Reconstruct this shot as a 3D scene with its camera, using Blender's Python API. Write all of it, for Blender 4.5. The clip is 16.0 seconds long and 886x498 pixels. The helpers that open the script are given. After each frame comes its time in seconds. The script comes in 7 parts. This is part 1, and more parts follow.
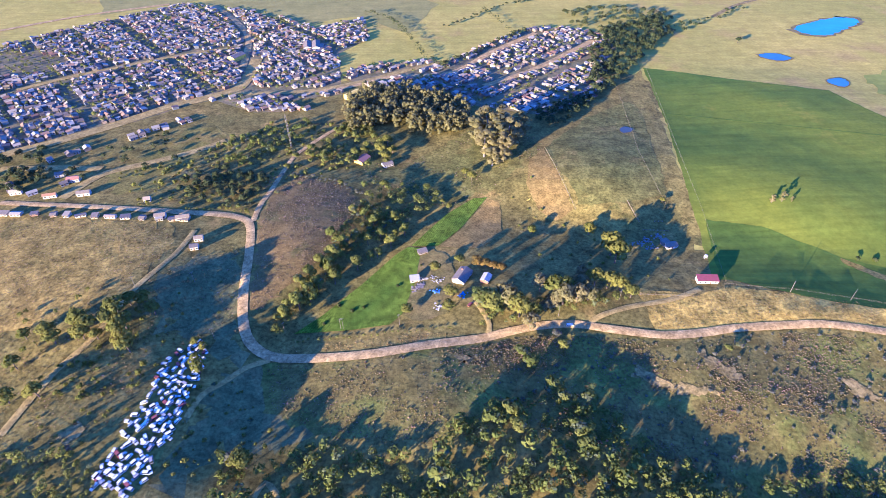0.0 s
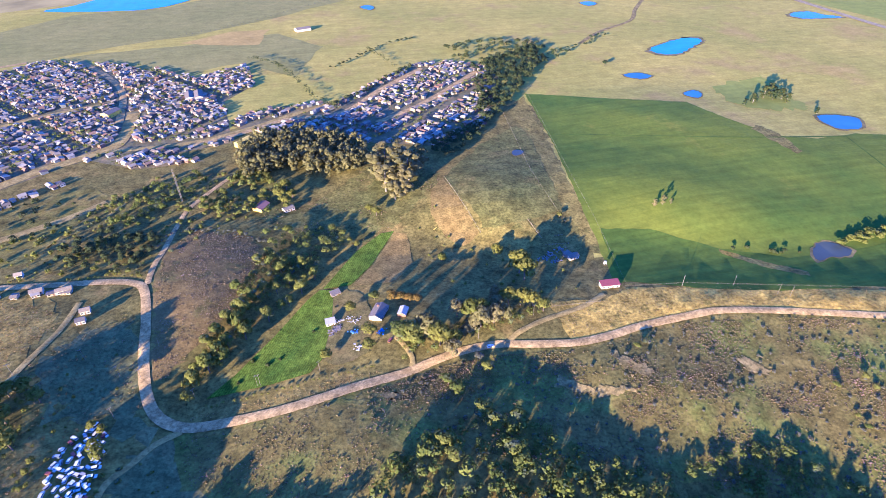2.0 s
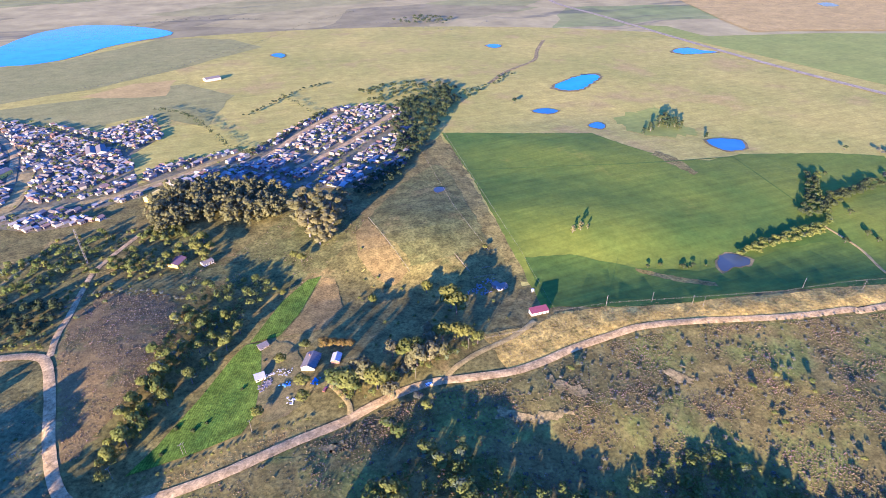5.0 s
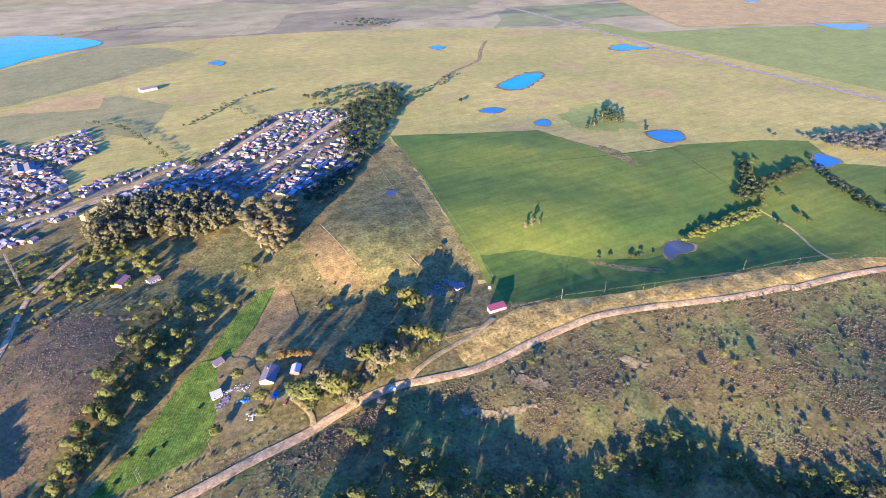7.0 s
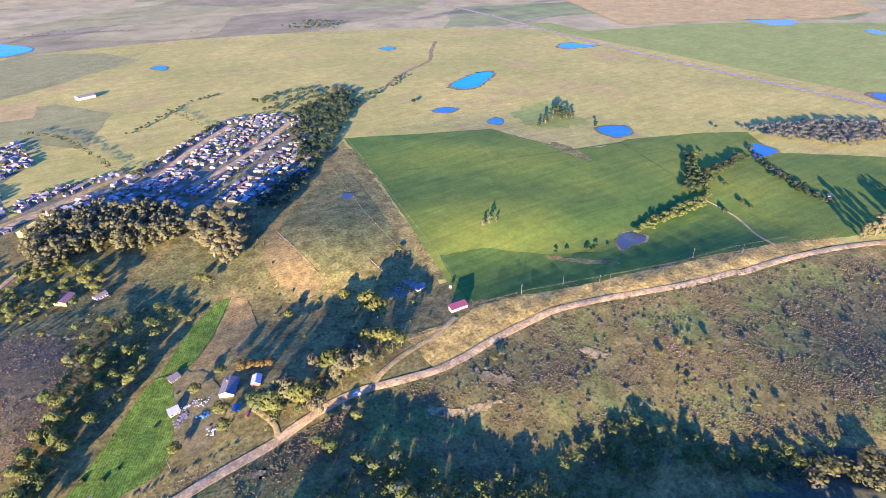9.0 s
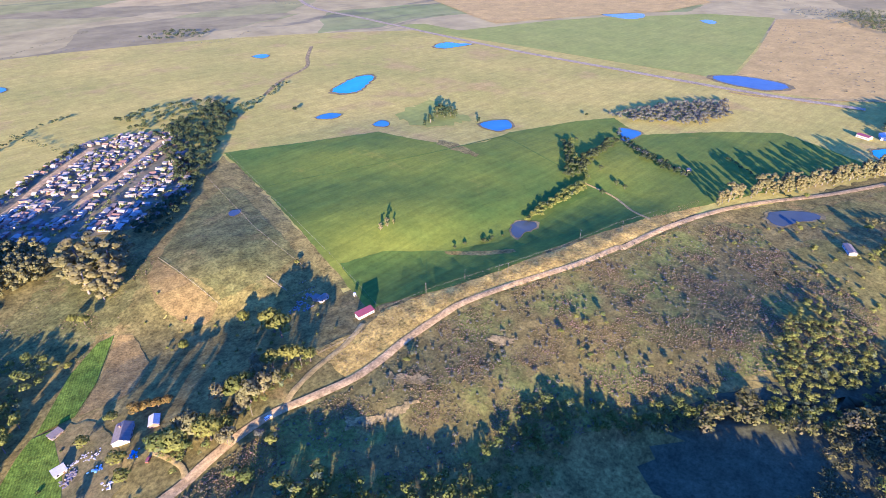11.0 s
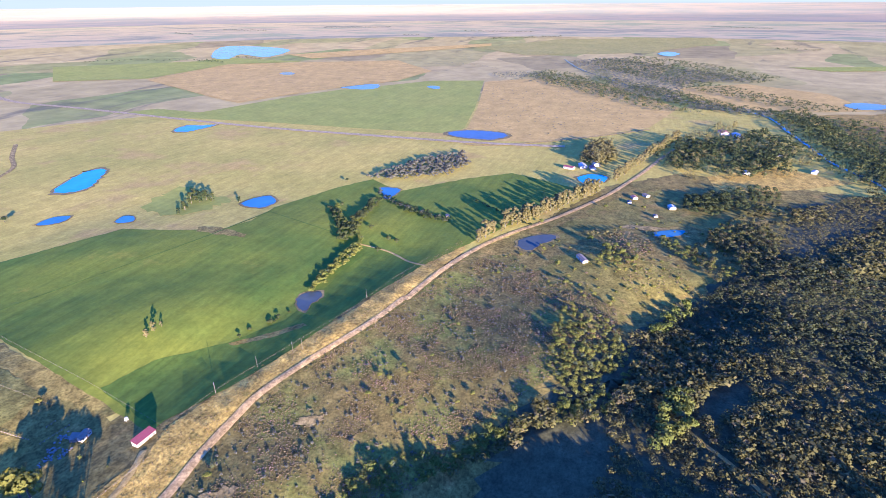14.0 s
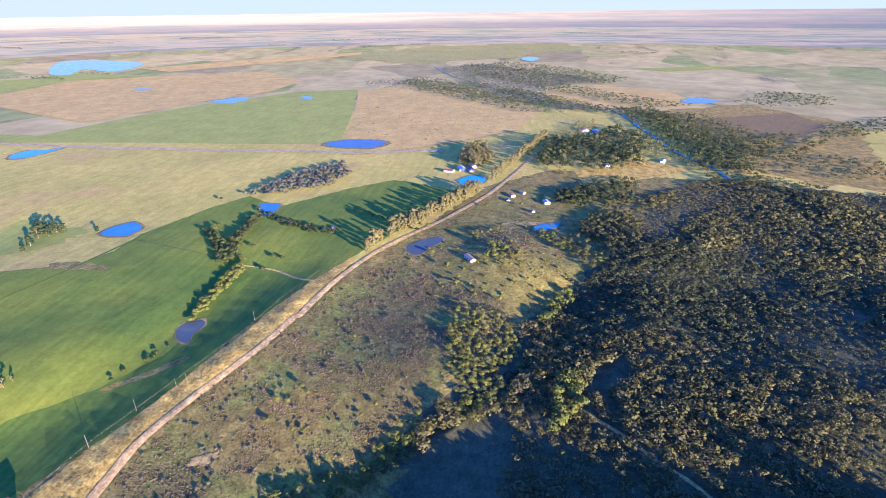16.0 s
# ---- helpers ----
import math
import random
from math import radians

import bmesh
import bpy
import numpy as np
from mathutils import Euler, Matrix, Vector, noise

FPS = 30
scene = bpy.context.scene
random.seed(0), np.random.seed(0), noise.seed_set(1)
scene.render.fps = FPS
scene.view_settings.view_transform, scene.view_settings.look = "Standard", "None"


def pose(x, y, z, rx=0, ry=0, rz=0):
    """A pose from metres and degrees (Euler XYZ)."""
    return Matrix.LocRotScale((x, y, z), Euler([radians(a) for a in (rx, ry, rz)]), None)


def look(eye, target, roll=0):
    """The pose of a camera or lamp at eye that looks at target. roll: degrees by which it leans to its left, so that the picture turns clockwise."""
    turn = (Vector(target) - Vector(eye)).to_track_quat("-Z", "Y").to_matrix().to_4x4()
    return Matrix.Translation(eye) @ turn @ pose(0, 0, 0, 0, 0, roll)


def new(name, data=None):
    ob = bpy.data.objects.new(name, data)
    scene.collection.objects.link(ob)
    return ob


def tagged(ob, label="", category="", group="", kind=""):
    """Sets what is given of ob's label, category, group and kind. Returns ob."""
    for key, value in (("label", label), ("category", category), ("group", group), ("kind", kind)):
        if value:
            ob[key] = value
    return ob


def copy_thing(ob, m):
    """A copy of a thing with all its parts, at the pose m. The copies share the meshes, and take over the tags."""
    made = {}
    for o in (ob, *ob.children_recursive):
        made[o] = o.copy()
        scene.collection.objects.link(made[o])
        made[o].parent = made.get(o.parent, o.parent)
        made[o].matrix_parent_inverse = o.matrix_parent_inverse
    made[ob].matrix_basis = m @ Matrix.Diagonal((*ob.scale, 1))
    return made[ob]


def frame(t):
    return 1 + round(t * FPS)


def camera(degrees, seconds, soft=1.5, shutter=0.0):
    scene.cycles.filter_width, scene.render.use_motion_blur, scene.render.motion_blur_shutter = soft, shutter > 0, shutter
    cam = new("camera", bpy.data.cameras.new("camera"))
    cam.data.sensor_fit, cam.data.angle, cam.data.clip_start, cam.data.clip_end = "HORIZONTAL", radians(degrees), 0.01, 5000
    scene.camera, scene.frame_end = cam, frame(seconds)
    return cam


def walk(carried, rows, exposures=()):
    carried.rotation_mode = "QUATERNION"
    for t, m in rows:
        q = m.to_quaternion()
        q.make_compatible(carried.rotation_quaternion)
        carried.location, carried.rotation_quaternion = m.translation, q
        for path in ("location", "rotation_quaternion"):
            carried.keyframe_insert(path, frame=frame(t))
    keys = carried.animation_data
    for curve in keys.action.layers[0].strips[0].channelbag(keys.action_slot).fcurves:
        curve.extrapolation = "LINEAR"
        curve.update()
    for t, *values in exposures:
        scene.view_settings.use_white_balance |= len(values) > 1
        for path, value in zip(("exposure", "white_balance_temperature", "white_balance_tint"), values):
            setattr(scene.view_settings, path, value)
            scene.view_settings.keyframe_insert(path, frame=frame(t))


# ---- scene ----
cam = camera(78.41, 16.0, soft=0.62)
EYE = (0.0, 0.0, 250.0)


def aim(yaw, pitch, roll):
    """A pose at the hovering point: degrees to the left of north, below the horizon, and of lean."""
    return pose(*EYE, 90 - pitch, 0, yaw) @ pose(0, 0, 0, 0, 0, roll)


walk(cam, [
    (0.0, aim(-0.00, 39.12, -0.75)), (0.5, aim(-2.44, 38.95, -0.84)), (1.0, aim(-5.41, 37.92, -0.81)),
    (1.5, aim(-8.72, 36.84, -0.76)), (2.0, aim(-11.79, 35.74, -0.67)), (2.5, aim(-14.00, 34.69, -0.69)),
    (3.0, aim(-15.78, 33.70, -0.64)), (3.5, aim(-17.60, 32.66, -0.63)), (3.7, aim(-18.21, 32.25, -0.48)),
    (6.0, aim(-23.16, 31.63, -0.53)), (6.5, aim(-24.98, 31.62, -0.54)), (7.0, aim(-26.39, 31.59, -0.58)),
    (7.5, aim(-26.93, 31.59, -0.44)), (8.0, aim(-27.42, 31.56, -0.30)), (8.5, aim(-28.22, 31.55, -0.22)),
    (8.7, aim(-29.43, 31.57, -0.27)), (10.8, aim(-42.52, 31.44, -0.60)), (11.0, aim(-43.76, 31.42, -0.40)),
    (11.5, aim(-48.17, 30.52, -0.49)), (12.0, aim(-52.32, 28.97, -0.44)), (12.5, aim(-56.91, 27.54, -0.48)),
    (13.0, aim(-60.07, 26.46, -0.42)), (13.5, aim(-64.72, 25.58, -0.41)), (14.0, aim(-69.27, 24.67, -0.47)),
    (14.5, aim(-72.94, 23.96, -0.45)), (15.0, aim(-75.88, 23.97, -0.46)), (15.5, aim(-78.50, 23.97, -0.48)),
    (16.0, aim(-82.05, 24.00, -0.63)),
], exposures=[(0.0, 2.52, 4270, 25), (16.0, 2.52, 4270, 25)])

# ---- light: low evening sun, clear sky ----
SUN_EL, SUN_AZ = 9.5, 47.0            # degrees; shadows fall towards SUN_AZ, counted from +x
world = bpy.data.worlds.new("sky")
scene.world = world
world.use_nodes = True
wn = world.node_tree
sky = wn.nodes.new("ShaderNodeTexSky")
sky.sky_type, sky.sun_disc = "NISHITA", False
sky.sun_elevation = radians(SUN_EL)
away = Vector((math.cos(radians(SUN_AZ)), math.sin(radians(SUN_AZ)), 0))
sky.sun_rotation = math.atan2(-away.x, -away.y)
sky.altitude, sky.air_density, sky.dust_density, sky.ozone_density = 300, 1.2, 0.5, 3.0
cool = wn.nodes.new("ShaderNodeMix")
cool.data_type, cool.blend_type = "RGBA", "MULTIPLY"
cool.inputs[0].default_value, cool.inputs[7].default_value = 1.0, (0.65, 0.83, 1.66, 1)
wn.links.new(sky.outputs[0], cool.inputs[6])
wn.links.new(cool.outputs[2], wn.nodes["Background"].inputs[0])
wn.nodes["Background"].inputs[1].default_value = 0.077
lamp = bpy.data.lights.new("sun", "SUN")
lamp.energy, lamp.angle, lamp.color = 5.0, radians(0.5), (1.0, 0.66, 0.26)
to_sun = -away * math.cos(radians(SUN_EL)) + Vector((0, 0, math.sin(radians(SUN_EL))))
sun = new("sun", lamp)
sun.matrix_basis = look((-300, -320, 400), Vector((-300, -320, 400)) - to_sun)


# ---- materials ----
def nodes_of(name):
    m = bpy.data.materials.new(name)
    m.use_nodes = True
    nt = m.node_tree
    return m, nt, nt.nodes["Principled BSDF"]


def add(nt, kind, **inputs):
    n = nt.nodes.new(kind)
    for key, v in inputs.items():
        sock = n.inputs[int(key[1:])] if key[0] == "i" and key[1:].isdigit() else n.inputs[key.replace("_", " ")]
        if isinstance(v, bpy.types.NodeSocket):
            nt.links.new(v, sock)
        else:
            sock.default_value = v
    return n


def fine(nt, vec, scale, detail=4.0, rough=0.6):
    n = add(nt, "ShaderNodeTexNoise", Vector=vec, Scale=scale, Detail=detail, Roughness=rough)
    return n.outputs[0]


def ramp(nt, fac, lo, hi, a=0.0, b=1.0):
    return add(nt, "ShaderNodeMapRange", Value=fac, i1=lo, i2=hi, i3=a, i4=b).outputs[0]


def mix(nt, fac, a, b, kind="MIX"):
    n = nt.nodes.new("ShaderNodeMix")
    n.data_type, n.blend_type = "RGBA", kind
    for i, v in ((0, fac), (6, a), (7, b)):
        if isinstance(v, bpy.types.NodeSocket):
            nt.links.new(v, n.inputs[i])
        else:
            n.inputs[i].default_value = v if i == 0 else (*v, 1)
    return n.outputs[2]


def soil(name, c1, c2, big=0.02, grain=0.7, spots=None, spot_scale=0.06, spot_at=0.58, bump=0.35, rows=None, rolls=0.0, rough=0.95, sharp=0.2, con=0.5, dry=0.72, streak=0.0):
    """Ground cover: two tones at field size, grain at tuft size, stains of a third tone, and relief."""
    c1, c2, spots = ((c[0] * (1.1 if dry == 0.54 else 1.03), c[1] * 0.98, c[2] * dry) if c else None for c in (c1, c2, spots))
    m, nt, bsdf = nodes_of(name)
    pos = add(nt, "ShaderNodeNewGeometry").outputs["Position"]
    col = mix(nt, ramp(nt, fine(nt, pos, big, 5), 0.5 - sharp, 0.5 + sharp), c1, c2)
    if spots:
        col = mix(nt, ramp(nt, fine(nt, pos, spot_scale, 6, 0.65), spot_at, spot_at + 0.1), col, spots)
    tuft = fine(nt, pos, grain, 5, 0.7)
    clump = fine(nt, pos, grain * 0.22, 4, 0.6)
    v = add(nt, "ShaderNodeMath", i0=ramp(nt, tuft, 0.25, 0.75, 1 - con, 1 + con), i1=ramp(nt, clump, 0.3, 0.7, 1 - con * 0.6, 1 + con * 0.6))
    v.operation = "MULTIPLY"
    lift = tuft
    shade = v.outputs[0]
    if rows:
        turn, width, depth = rows
        mp = add(nt, "ShaderNodeMapping", Vector=pos, Rotation=(0, 0, radians(turn)))
        wv = add(nt, "ShaderNodeTexWave", Vector=mp.outputs[0], Scale=0.314 / width * 1.0, Distortion=3.0, Detail=2.0)
        s2 = add(nt, "ShaderNodeMath", i0=shade, i1=ramp(nt, wv.outputs[1], 0, 1, 1 - depth, 1 + depth))
        s2.operation = "MULTIPLY"
        shade = s2.outputs[0]
    if streak:
        mp = add(nt, "ShaderNodeMapping", Vector=pos, Rotation=(0, 0, radians(-24)), Scale=(0.012, 0.16, 0))
        s3 = add(nt, "ShaderNodeMath", i0=shade, i1=ramp(nt, fine(nt, mp.outputs[0], 1.0, 5, 0.6), 0.3, 0.7, 1 - streak, 1 + streak))
        s3.operation = "MULTIPLY"
        shade = s3.outputs[0]
    grey = add(nt, "ShaderNodeCombineColor", Red=shade, Green=shade, Blue=shade).outputs[0]
    col = mix(nt, 1.0, col, grey, "MULTIPLY")
    nt.links.new(col, bsdf.inputs["Base Color"])
    bsdf.inputs["Roughness"].default_value = rough
    bsdf.inputs["Specular IOR Level"].default_value = 0.1
    b = add(nt, "ShaderNodeBump", Strength=bump, Distance=0.35, Height=lift)
    if rolls:
        b2 = add(nt, "ShaderNodeBump", Strength=0.6, Distance=rolls, Height=fine(nt, pos, 0.025, 3))
        nt.links.new(b2.outputs[0], b.inputs["Normal"])
    nt.links.new(b.outputs[0], bsdf.inputs["Normal"])
    return m


def tone_ramp(nt, fac, tones, kind="LINEAR"):
    cr = nt.nodes.new("ShaderNodeValToRGB")
    cr.color_ramp.interpolation = kind
    while len(cr.color_ramp.elements) < len(tones):
        cr.color_ramp.elements.new(0.5)
    for i, (e, c) in enumerate(zip(cr.color_ramp.elements, tones)):
        e.position, e.color = (i / len(tones) if kind == "CONSTANT" else i / (len(tones) - 1)), (*c, 1)
    nt.links.new(fac, cr.inputs[0])
    return cr.outputs[0]


def patchwork(name, scale):
    """Far farmland: uneven parcels of pasture, stubble and crop with dark hedge lines."""
    m, nt, bsdf = nodes_of(name)
    pos = add(nt, "ShaderNodeNewGeometry").outputs["Position"]
    drift = add(nt, "ShaderNodeTexNoise", Vector=pos, Scale=0.003, Detail=3.0)
    bent = add(nt, "ShaderNodeVectorMath", i0=drift.outputs["Color"], i1=(160.0, 160.0, 0.0))
    bent.operation = "MULTIPLY"
    moved = add(nt, "ShaderNodeVectorMath", i0=pos, i1=bent.outputs[0])
    flat = add(nt, "ShaderNodeMapping", Vector=moved.outputs[0], Rotation=(0, 0, 0.5), Scale=(1, 1.9, 0)).outputs[0]
    cells = add(nt, "ShaderNodeTexVoronoi", Vector=flat, Scale=scale, Randomness=0.9)
    pick = add(nt, "ShaderNodeSeparateColor", Color=cells.outputs["Color"]).outputs[0]
    col = tone_ramp(nt, pick, ((0.36, 0.28, 0.085), (0.25, 0.235, 0.055), (0.4, 0.3, 0.095), (0.2, 0.22, 0.045), (0.31, 0.26, 0.07), (0.4, 0.31, 0.1), (0.24, 0.19, 0.065)), "CONSTANT")
    col = mix(nt, ramp(nt, fine(nt, pos, 0.0016, 5, 0.6), 0.35, 0.65, 0.0, 0.55), col, (0.33, 0.265, 0.078))
    strip = add(nt, "ShaderNodeMapping", Vector=moved.outputs[0], Rotation=(0, 0, 0.9), Scale=(0.0011, 0.006, 0)).outputs[0]
    col = mix(nt, ramp(nt, fine(nt, strip, 1.0, 5, 0.65), 0.58, 0.66, 0.0, 0.7), col, (0.11, 0.1, 0.05))
    k = ramp(nt, fine(nt, pos, 0.012, 6, 0.65), 0.3, 0.7, 0.72, 1.25)
    grey = add(nt, "ShaderNodeCombineColor", Red=k, Green=k, Blue=k).outputs[0]
    nt.links.new(mix(nt, 1.0, col, grey, "MULTIPLY"), bsdf.inputs["Base Color"])
    bsdf.inputs["Roughness"].default_value = 0.95
    bsdf.inputs["Specular IOR Level"].default_value = 0.1
    return m


def banded(name, tones, up):
    """The most distant country, seen almost edge on: thin streaks of field and wood, with aerial haze in the tones."""
    m, nt, bsdf = nodes_of(name)
    pos = add(nt, "ShaderNodeNewGeometry").outputs["Position"]
    long = add(nt, "ShaderNodeMapping", Vector=pos, Scale=(0.0011, 0.0011, up)).outputs[0]
    n = fine(nt, long, 1.0, 6, 0.7)
    nt.links.new(tone_ramp(nt, ramp(nt, n, 0.3, 0.7), tones), bsdf.inputs["Base Color"])
    bsdf.inputs["Roughness"].default_value = 0.95
    bsdf.inputs["Specular IOR Level"].default_value = 0.1
    return m


def leafy(name, c1, c2, c3=None, patch=0.09):
    """Foliage: tone by clump, by plant and by stand."""
    m, nt, bsdf = nodes_of(name)
    geo = add(nt, "ShaderNodeNewGeometry")
    info = add(nt, "ShaderNodeObjectInfo")
    isle = geo.outputs["Random Per Island"]
    stand = fine(nt, geo.outputs["Position"], patch, 2)
    f = add(nt, "ShaderNodeMath", i0=ramp(nt, stand, 0.3, 0.7, -0.35, 0.35), i1=info.outputs["Random"])
    f.operation = "ADD"
    col = mix(nt, f.outputs[0], c1, c2)
    if c3:
        col = mix(nt, ramp(nt, fine(nt, geo.outputs["Position"], patch * 1.7, 1), 0.6, 0.68), col, c3)
    k = ramp(nt, isle, 0, 1, 0.76, 1.24)
    grey = add(nt, "ShaderNodeCombineColor", Red=k, Green=k, Blue=k).outputs[0]
    nt.links.new(mix(nt, 1.0, col, grey, "MULTIPLY"), bsdf.inputs["Base Color"])
    bsdf.inputs["Roughness"].default_value = 0.7
    bsdf.inputs["Specular IOR Level"].default_value = 0.1
    thin = add(nt, "ShaderNodeBsdfTranslucent", Color=bsdf.inputs["Base Color"].links[0].from_socket)
    both = add(nt, "ShaderNodeMixShader", Fac=0.42)
    nt.links.new(bsdf.outputs[0], both.inputs[1])
    nt.links.new(thin.outputs[0], both.inputs[2])
    nt.links.new(both.outputs[0], nt.nodes["Material Output"].inputs[0])
    return m


def plain(name, c1, c2=None, scale=0.6, rough=0.8, metal=0.0, bump=0.1, random_tones=None, streak=None):
    """A made surface: paint, metal, plaster or tiles with stains and grain; random_tones vary it piece by piece."""
    m, nt, bsdf = nodes_of(name)
    tc = add(nt, "ShaderNodeTexCoord").outputs["Object"]
    n1 = fine(nt, tc, scale, 5)
    col = mix(nt, ramp(nt, n1, 0.35, 0.7), c1, c2 or tuple(v * 0.75 for v in c1))
    if random_tones:
        src = add(nt, "ShaderNodeObjectInfo").outputs["Random"]
        isl = add(nt, "ShaderNodeNewGeometry").outputs["Random Per Island"]
        s = add(nt, "ShaderNodeMath", i0=src, i1=isl if random_tones[0] == "island" else 0.0)
        s.operation = "ADD"
        fr = add(nt, "ShaderNodeMath", i0=s.outputs[0], i1=1.0)
        fr.operation = "MODULO"
        cr = nt.nodes.new("ShaderNodeValToRGB")
        cr.color_ramp.interpolation = "CONSTANT"
        tones = random_tones[1]
        while len(cr.color_ramp.elements) < len(tones):
            cr.color_ramp.elements.new(0.5)
        for i, (e, c) in enumerate(zip(cr.color_ramp.elements, tones)):
            e.position, e.color = i / len(tones), (*c, 1)
        nt.links.new(fr.outputs[0], cr.inputs[0])
        k = ramp(nt, n1, 0.3, 0.7, 0.75, 1.1)
        grey = add(nt, "ShaderNodeCombineColor", Red=k, Green=k, Blue=k).outputs[0]
        col = mix(nt, 1.0, cr.outputs[0], grey, "MULTIPLY")
    nt.links.new(col, bsdf.inputs["Base Color"])
    bsdf.inputs["Roughness"].default_value = rough
    bsdf.inputs["Metallic"].default_value = metal
    b = add(nt, "ShaderNodeBump", Strength=bump, Distance=0.1, Height=fine(nt, tc, scale * 8, 3))
    nt.links.new(b.outputs[0], bsdf.inputs["Normal"])
    return m


def watery(name, deep, gloss=0.5):
    m, nt, bsdf = nodes_of(name)
    pos = add(nt, "ShaderNodeNewGeometry").outputs["Position"]
    col = mix(nt, ramp(nt, fine(nt, pos, 0.03, 3), 0.35, 0.65), deep, tuple(v * 1.3 for v in deep))
    nt.links.new(col, bsdf.inputs["Base Color"])
    bsdf.inputs["Roughness"].default_value = 0.12
    bsdf.inputs["IOR"].default_value = 1.33
    bsdf.inputs["Specular IOR Level"].default_value = gloss
    b = add(nt, "ShaderNodeBump", Strength=0.08, Distance=0.1, Height=fine(nt, pos, 0.9, 3))
    nt.links.new(b.outputs[0], bsdf.inputs["Normal"])
    return m


M_PASTURE = soil("pasture", (0.44, 0.35, 0.115), (0.29, 0.265, 0.078), big=0.005, grain=0.28, spots=(0.36, 0.27, 0.115), spot_scale=0.008, spot_at=0.54, rolls=0.5, con=0.26, bump=0.15, dry=0.52, streak=0.12)
M_GREEN = soil("young_grain", (0.174, 0.193, 0.0296), (0.0748, 0.12, 0.0261), big=0.005, grain=0.3, spots=(0.217, 0.204, 0.0452), spot_scale=0.009, spot_at=0.62, sharp=0.16, streak=0.16, rolls=1.2, bump=0.12, con=0.2, dry=0.5)
# darker copy of the grain: slope shade in the colour, also for tramlines
M_GREEN_DARK = soil("darkened_grain", (0.0714, 0.116, 0.0252), (0.101, 0.139, 0.0277), big=0.02, grain=0.3, streak=0.22, rolls=0.8, bump=0.15, con=0.22, dry=0.5)
M_GREEN_FAR = soil("far_grain", (0.235, 0.255, 0.07), (0.27, 0.272, 0.08), big=0.006, grain=0.1, rolls=0.4, con=0.2, bump=0.1, dry=0.5, streak=0.1)
M_CROP = soil("vegetable_crop", (0.0738, 0.122, 0.0162), (0.113, 0.155, 0.0198), big=0.05, grain=0.6, rows=(25, 1.6, 0.16), bump=0.9, con=0.7, dry=0.55)
M_TAN = soil("dry_grass", (0.44, 0.305, 0.115), (0.31, 0.225, 0.09), big=0.03, grain=0.42, spots=(0.2, 0.165, 0.07), spot_scale=0.07, spot_at=0.56, bump=0.7, rolls=1.0, con=0.75, dry=0.42)
M_PADDOCK = soil("grazed_paddock", (0.231, 0.181, 0.074), (0.17, 0.144, 0.0574), big=0.03, grain=0.42, spots=(0.131, 0.122, 0.0487), spot_scale=0.04, spot_at=0.55, bump=0.7, rolls=0.8, con=0.75, dry=0.5)
M_WEEDY = soil("weedy_slope", (0.29, 0.205, 0.095), (0.2, 0.155, 0.07), big=0.02, grain=0.42, spots=(0.16, 0.13, 0.06), spot_scale=0.04, spot_at=0.55, bump=0.9, rolls=0.8, con=0.75, dry=0.42)
M_TILLED = soil("tilled_plot", (0.225, 0.167, 0.0738), (0.171, 0.14, 0.063), big=0.04, grain=0.6, rows=(-35, 2.2, 0.07), bump=0.7, con=0.6, dry=0.54)
M_OLIVE = soil("rough_meadow", (0.164, 0.144, 0.0539), (0.106, 0.109, 0.0418), big=0.018, grain=0.42, spots=(0.187, 0.152, 0.0626), spot_scale=0.03, spot_at=0.57, bump=0.7, rolls=0.8, con=0.75, dry=0.56)
M_NEAR = soil("valley_grass", (0.192, 0.147, 0.061), (0.126, 0.114, 0.047), big=0.014, grain=0.42, spots=(0.25, 0.18, 0.08), spot_scale=0.03, spot_at=0.57, bump=0.7, rolls=1.0, con=0.75, dry=0.52)
# two darker meadow tones with the shade of the hollows in the colour
M_SHADE_DEEP = soil("deep_shade_meadow", (0.11, 0.115, 0.05), (0.135, 0.13, 0.055), big=0.03, grain=0.5, bump=0.6, con=0.6)
M_SHADE_RIM = soil("light_shade_meadow", (0.135, 0.13, 0.056), (0.165, 0.145, 0.062), big=0.03, grain=0.5, bump=0.6, con=0.6)
M_DULL = soil("dull_pasture", (0.285, 0.252, 0.12), (0.225, 0.212, 0.095), big=0.008, grain=0.25, con=0.24, bump=0.1, dry=0.5, streak=0.1)
M_YARD = soil("yard_soil", (0.19, 0.145, 0.075), (0.13, 0.12, 0.055), big=0.1, grain=0.7, spots=(0.25, 0.185, 0.1), spot_scale=0.2, dry=0.55)
M_SCRUB = soil("scrubland", (0.162, 0.126, 0.052), (0.122, 0.11, 0.042), big=0.022, grain=0.5, spots=(0.14, 0.146, 0.044), spot_scale=0.016, spot_at=0.49, bump=0.9, rolls=0.8, con=0.62, dry=0.56)
M_BROWN = soil("fallow", (0.18, 0.135, 0.07), (0.145, 0.115, 0.06), big=0.03, grain=0.8, spots=(0.12, 0.11, 0.05), spot_scale=0.05, spot_at=0.55, bump=0.9, dry=0.54)
M_PINK = soil("dry_heath", (0.45, 0.32, 0.145), (0.35, 0.255, 0.115), big=0.012, grain=0.15, spots=(0.21, 0.16, 0.08), spot_scale=0.03, spot_at=0.6, con=0.25, bump=0.1, dry=0.5)
M_PATCH = patchwork("remote_farmland", 0.0021)
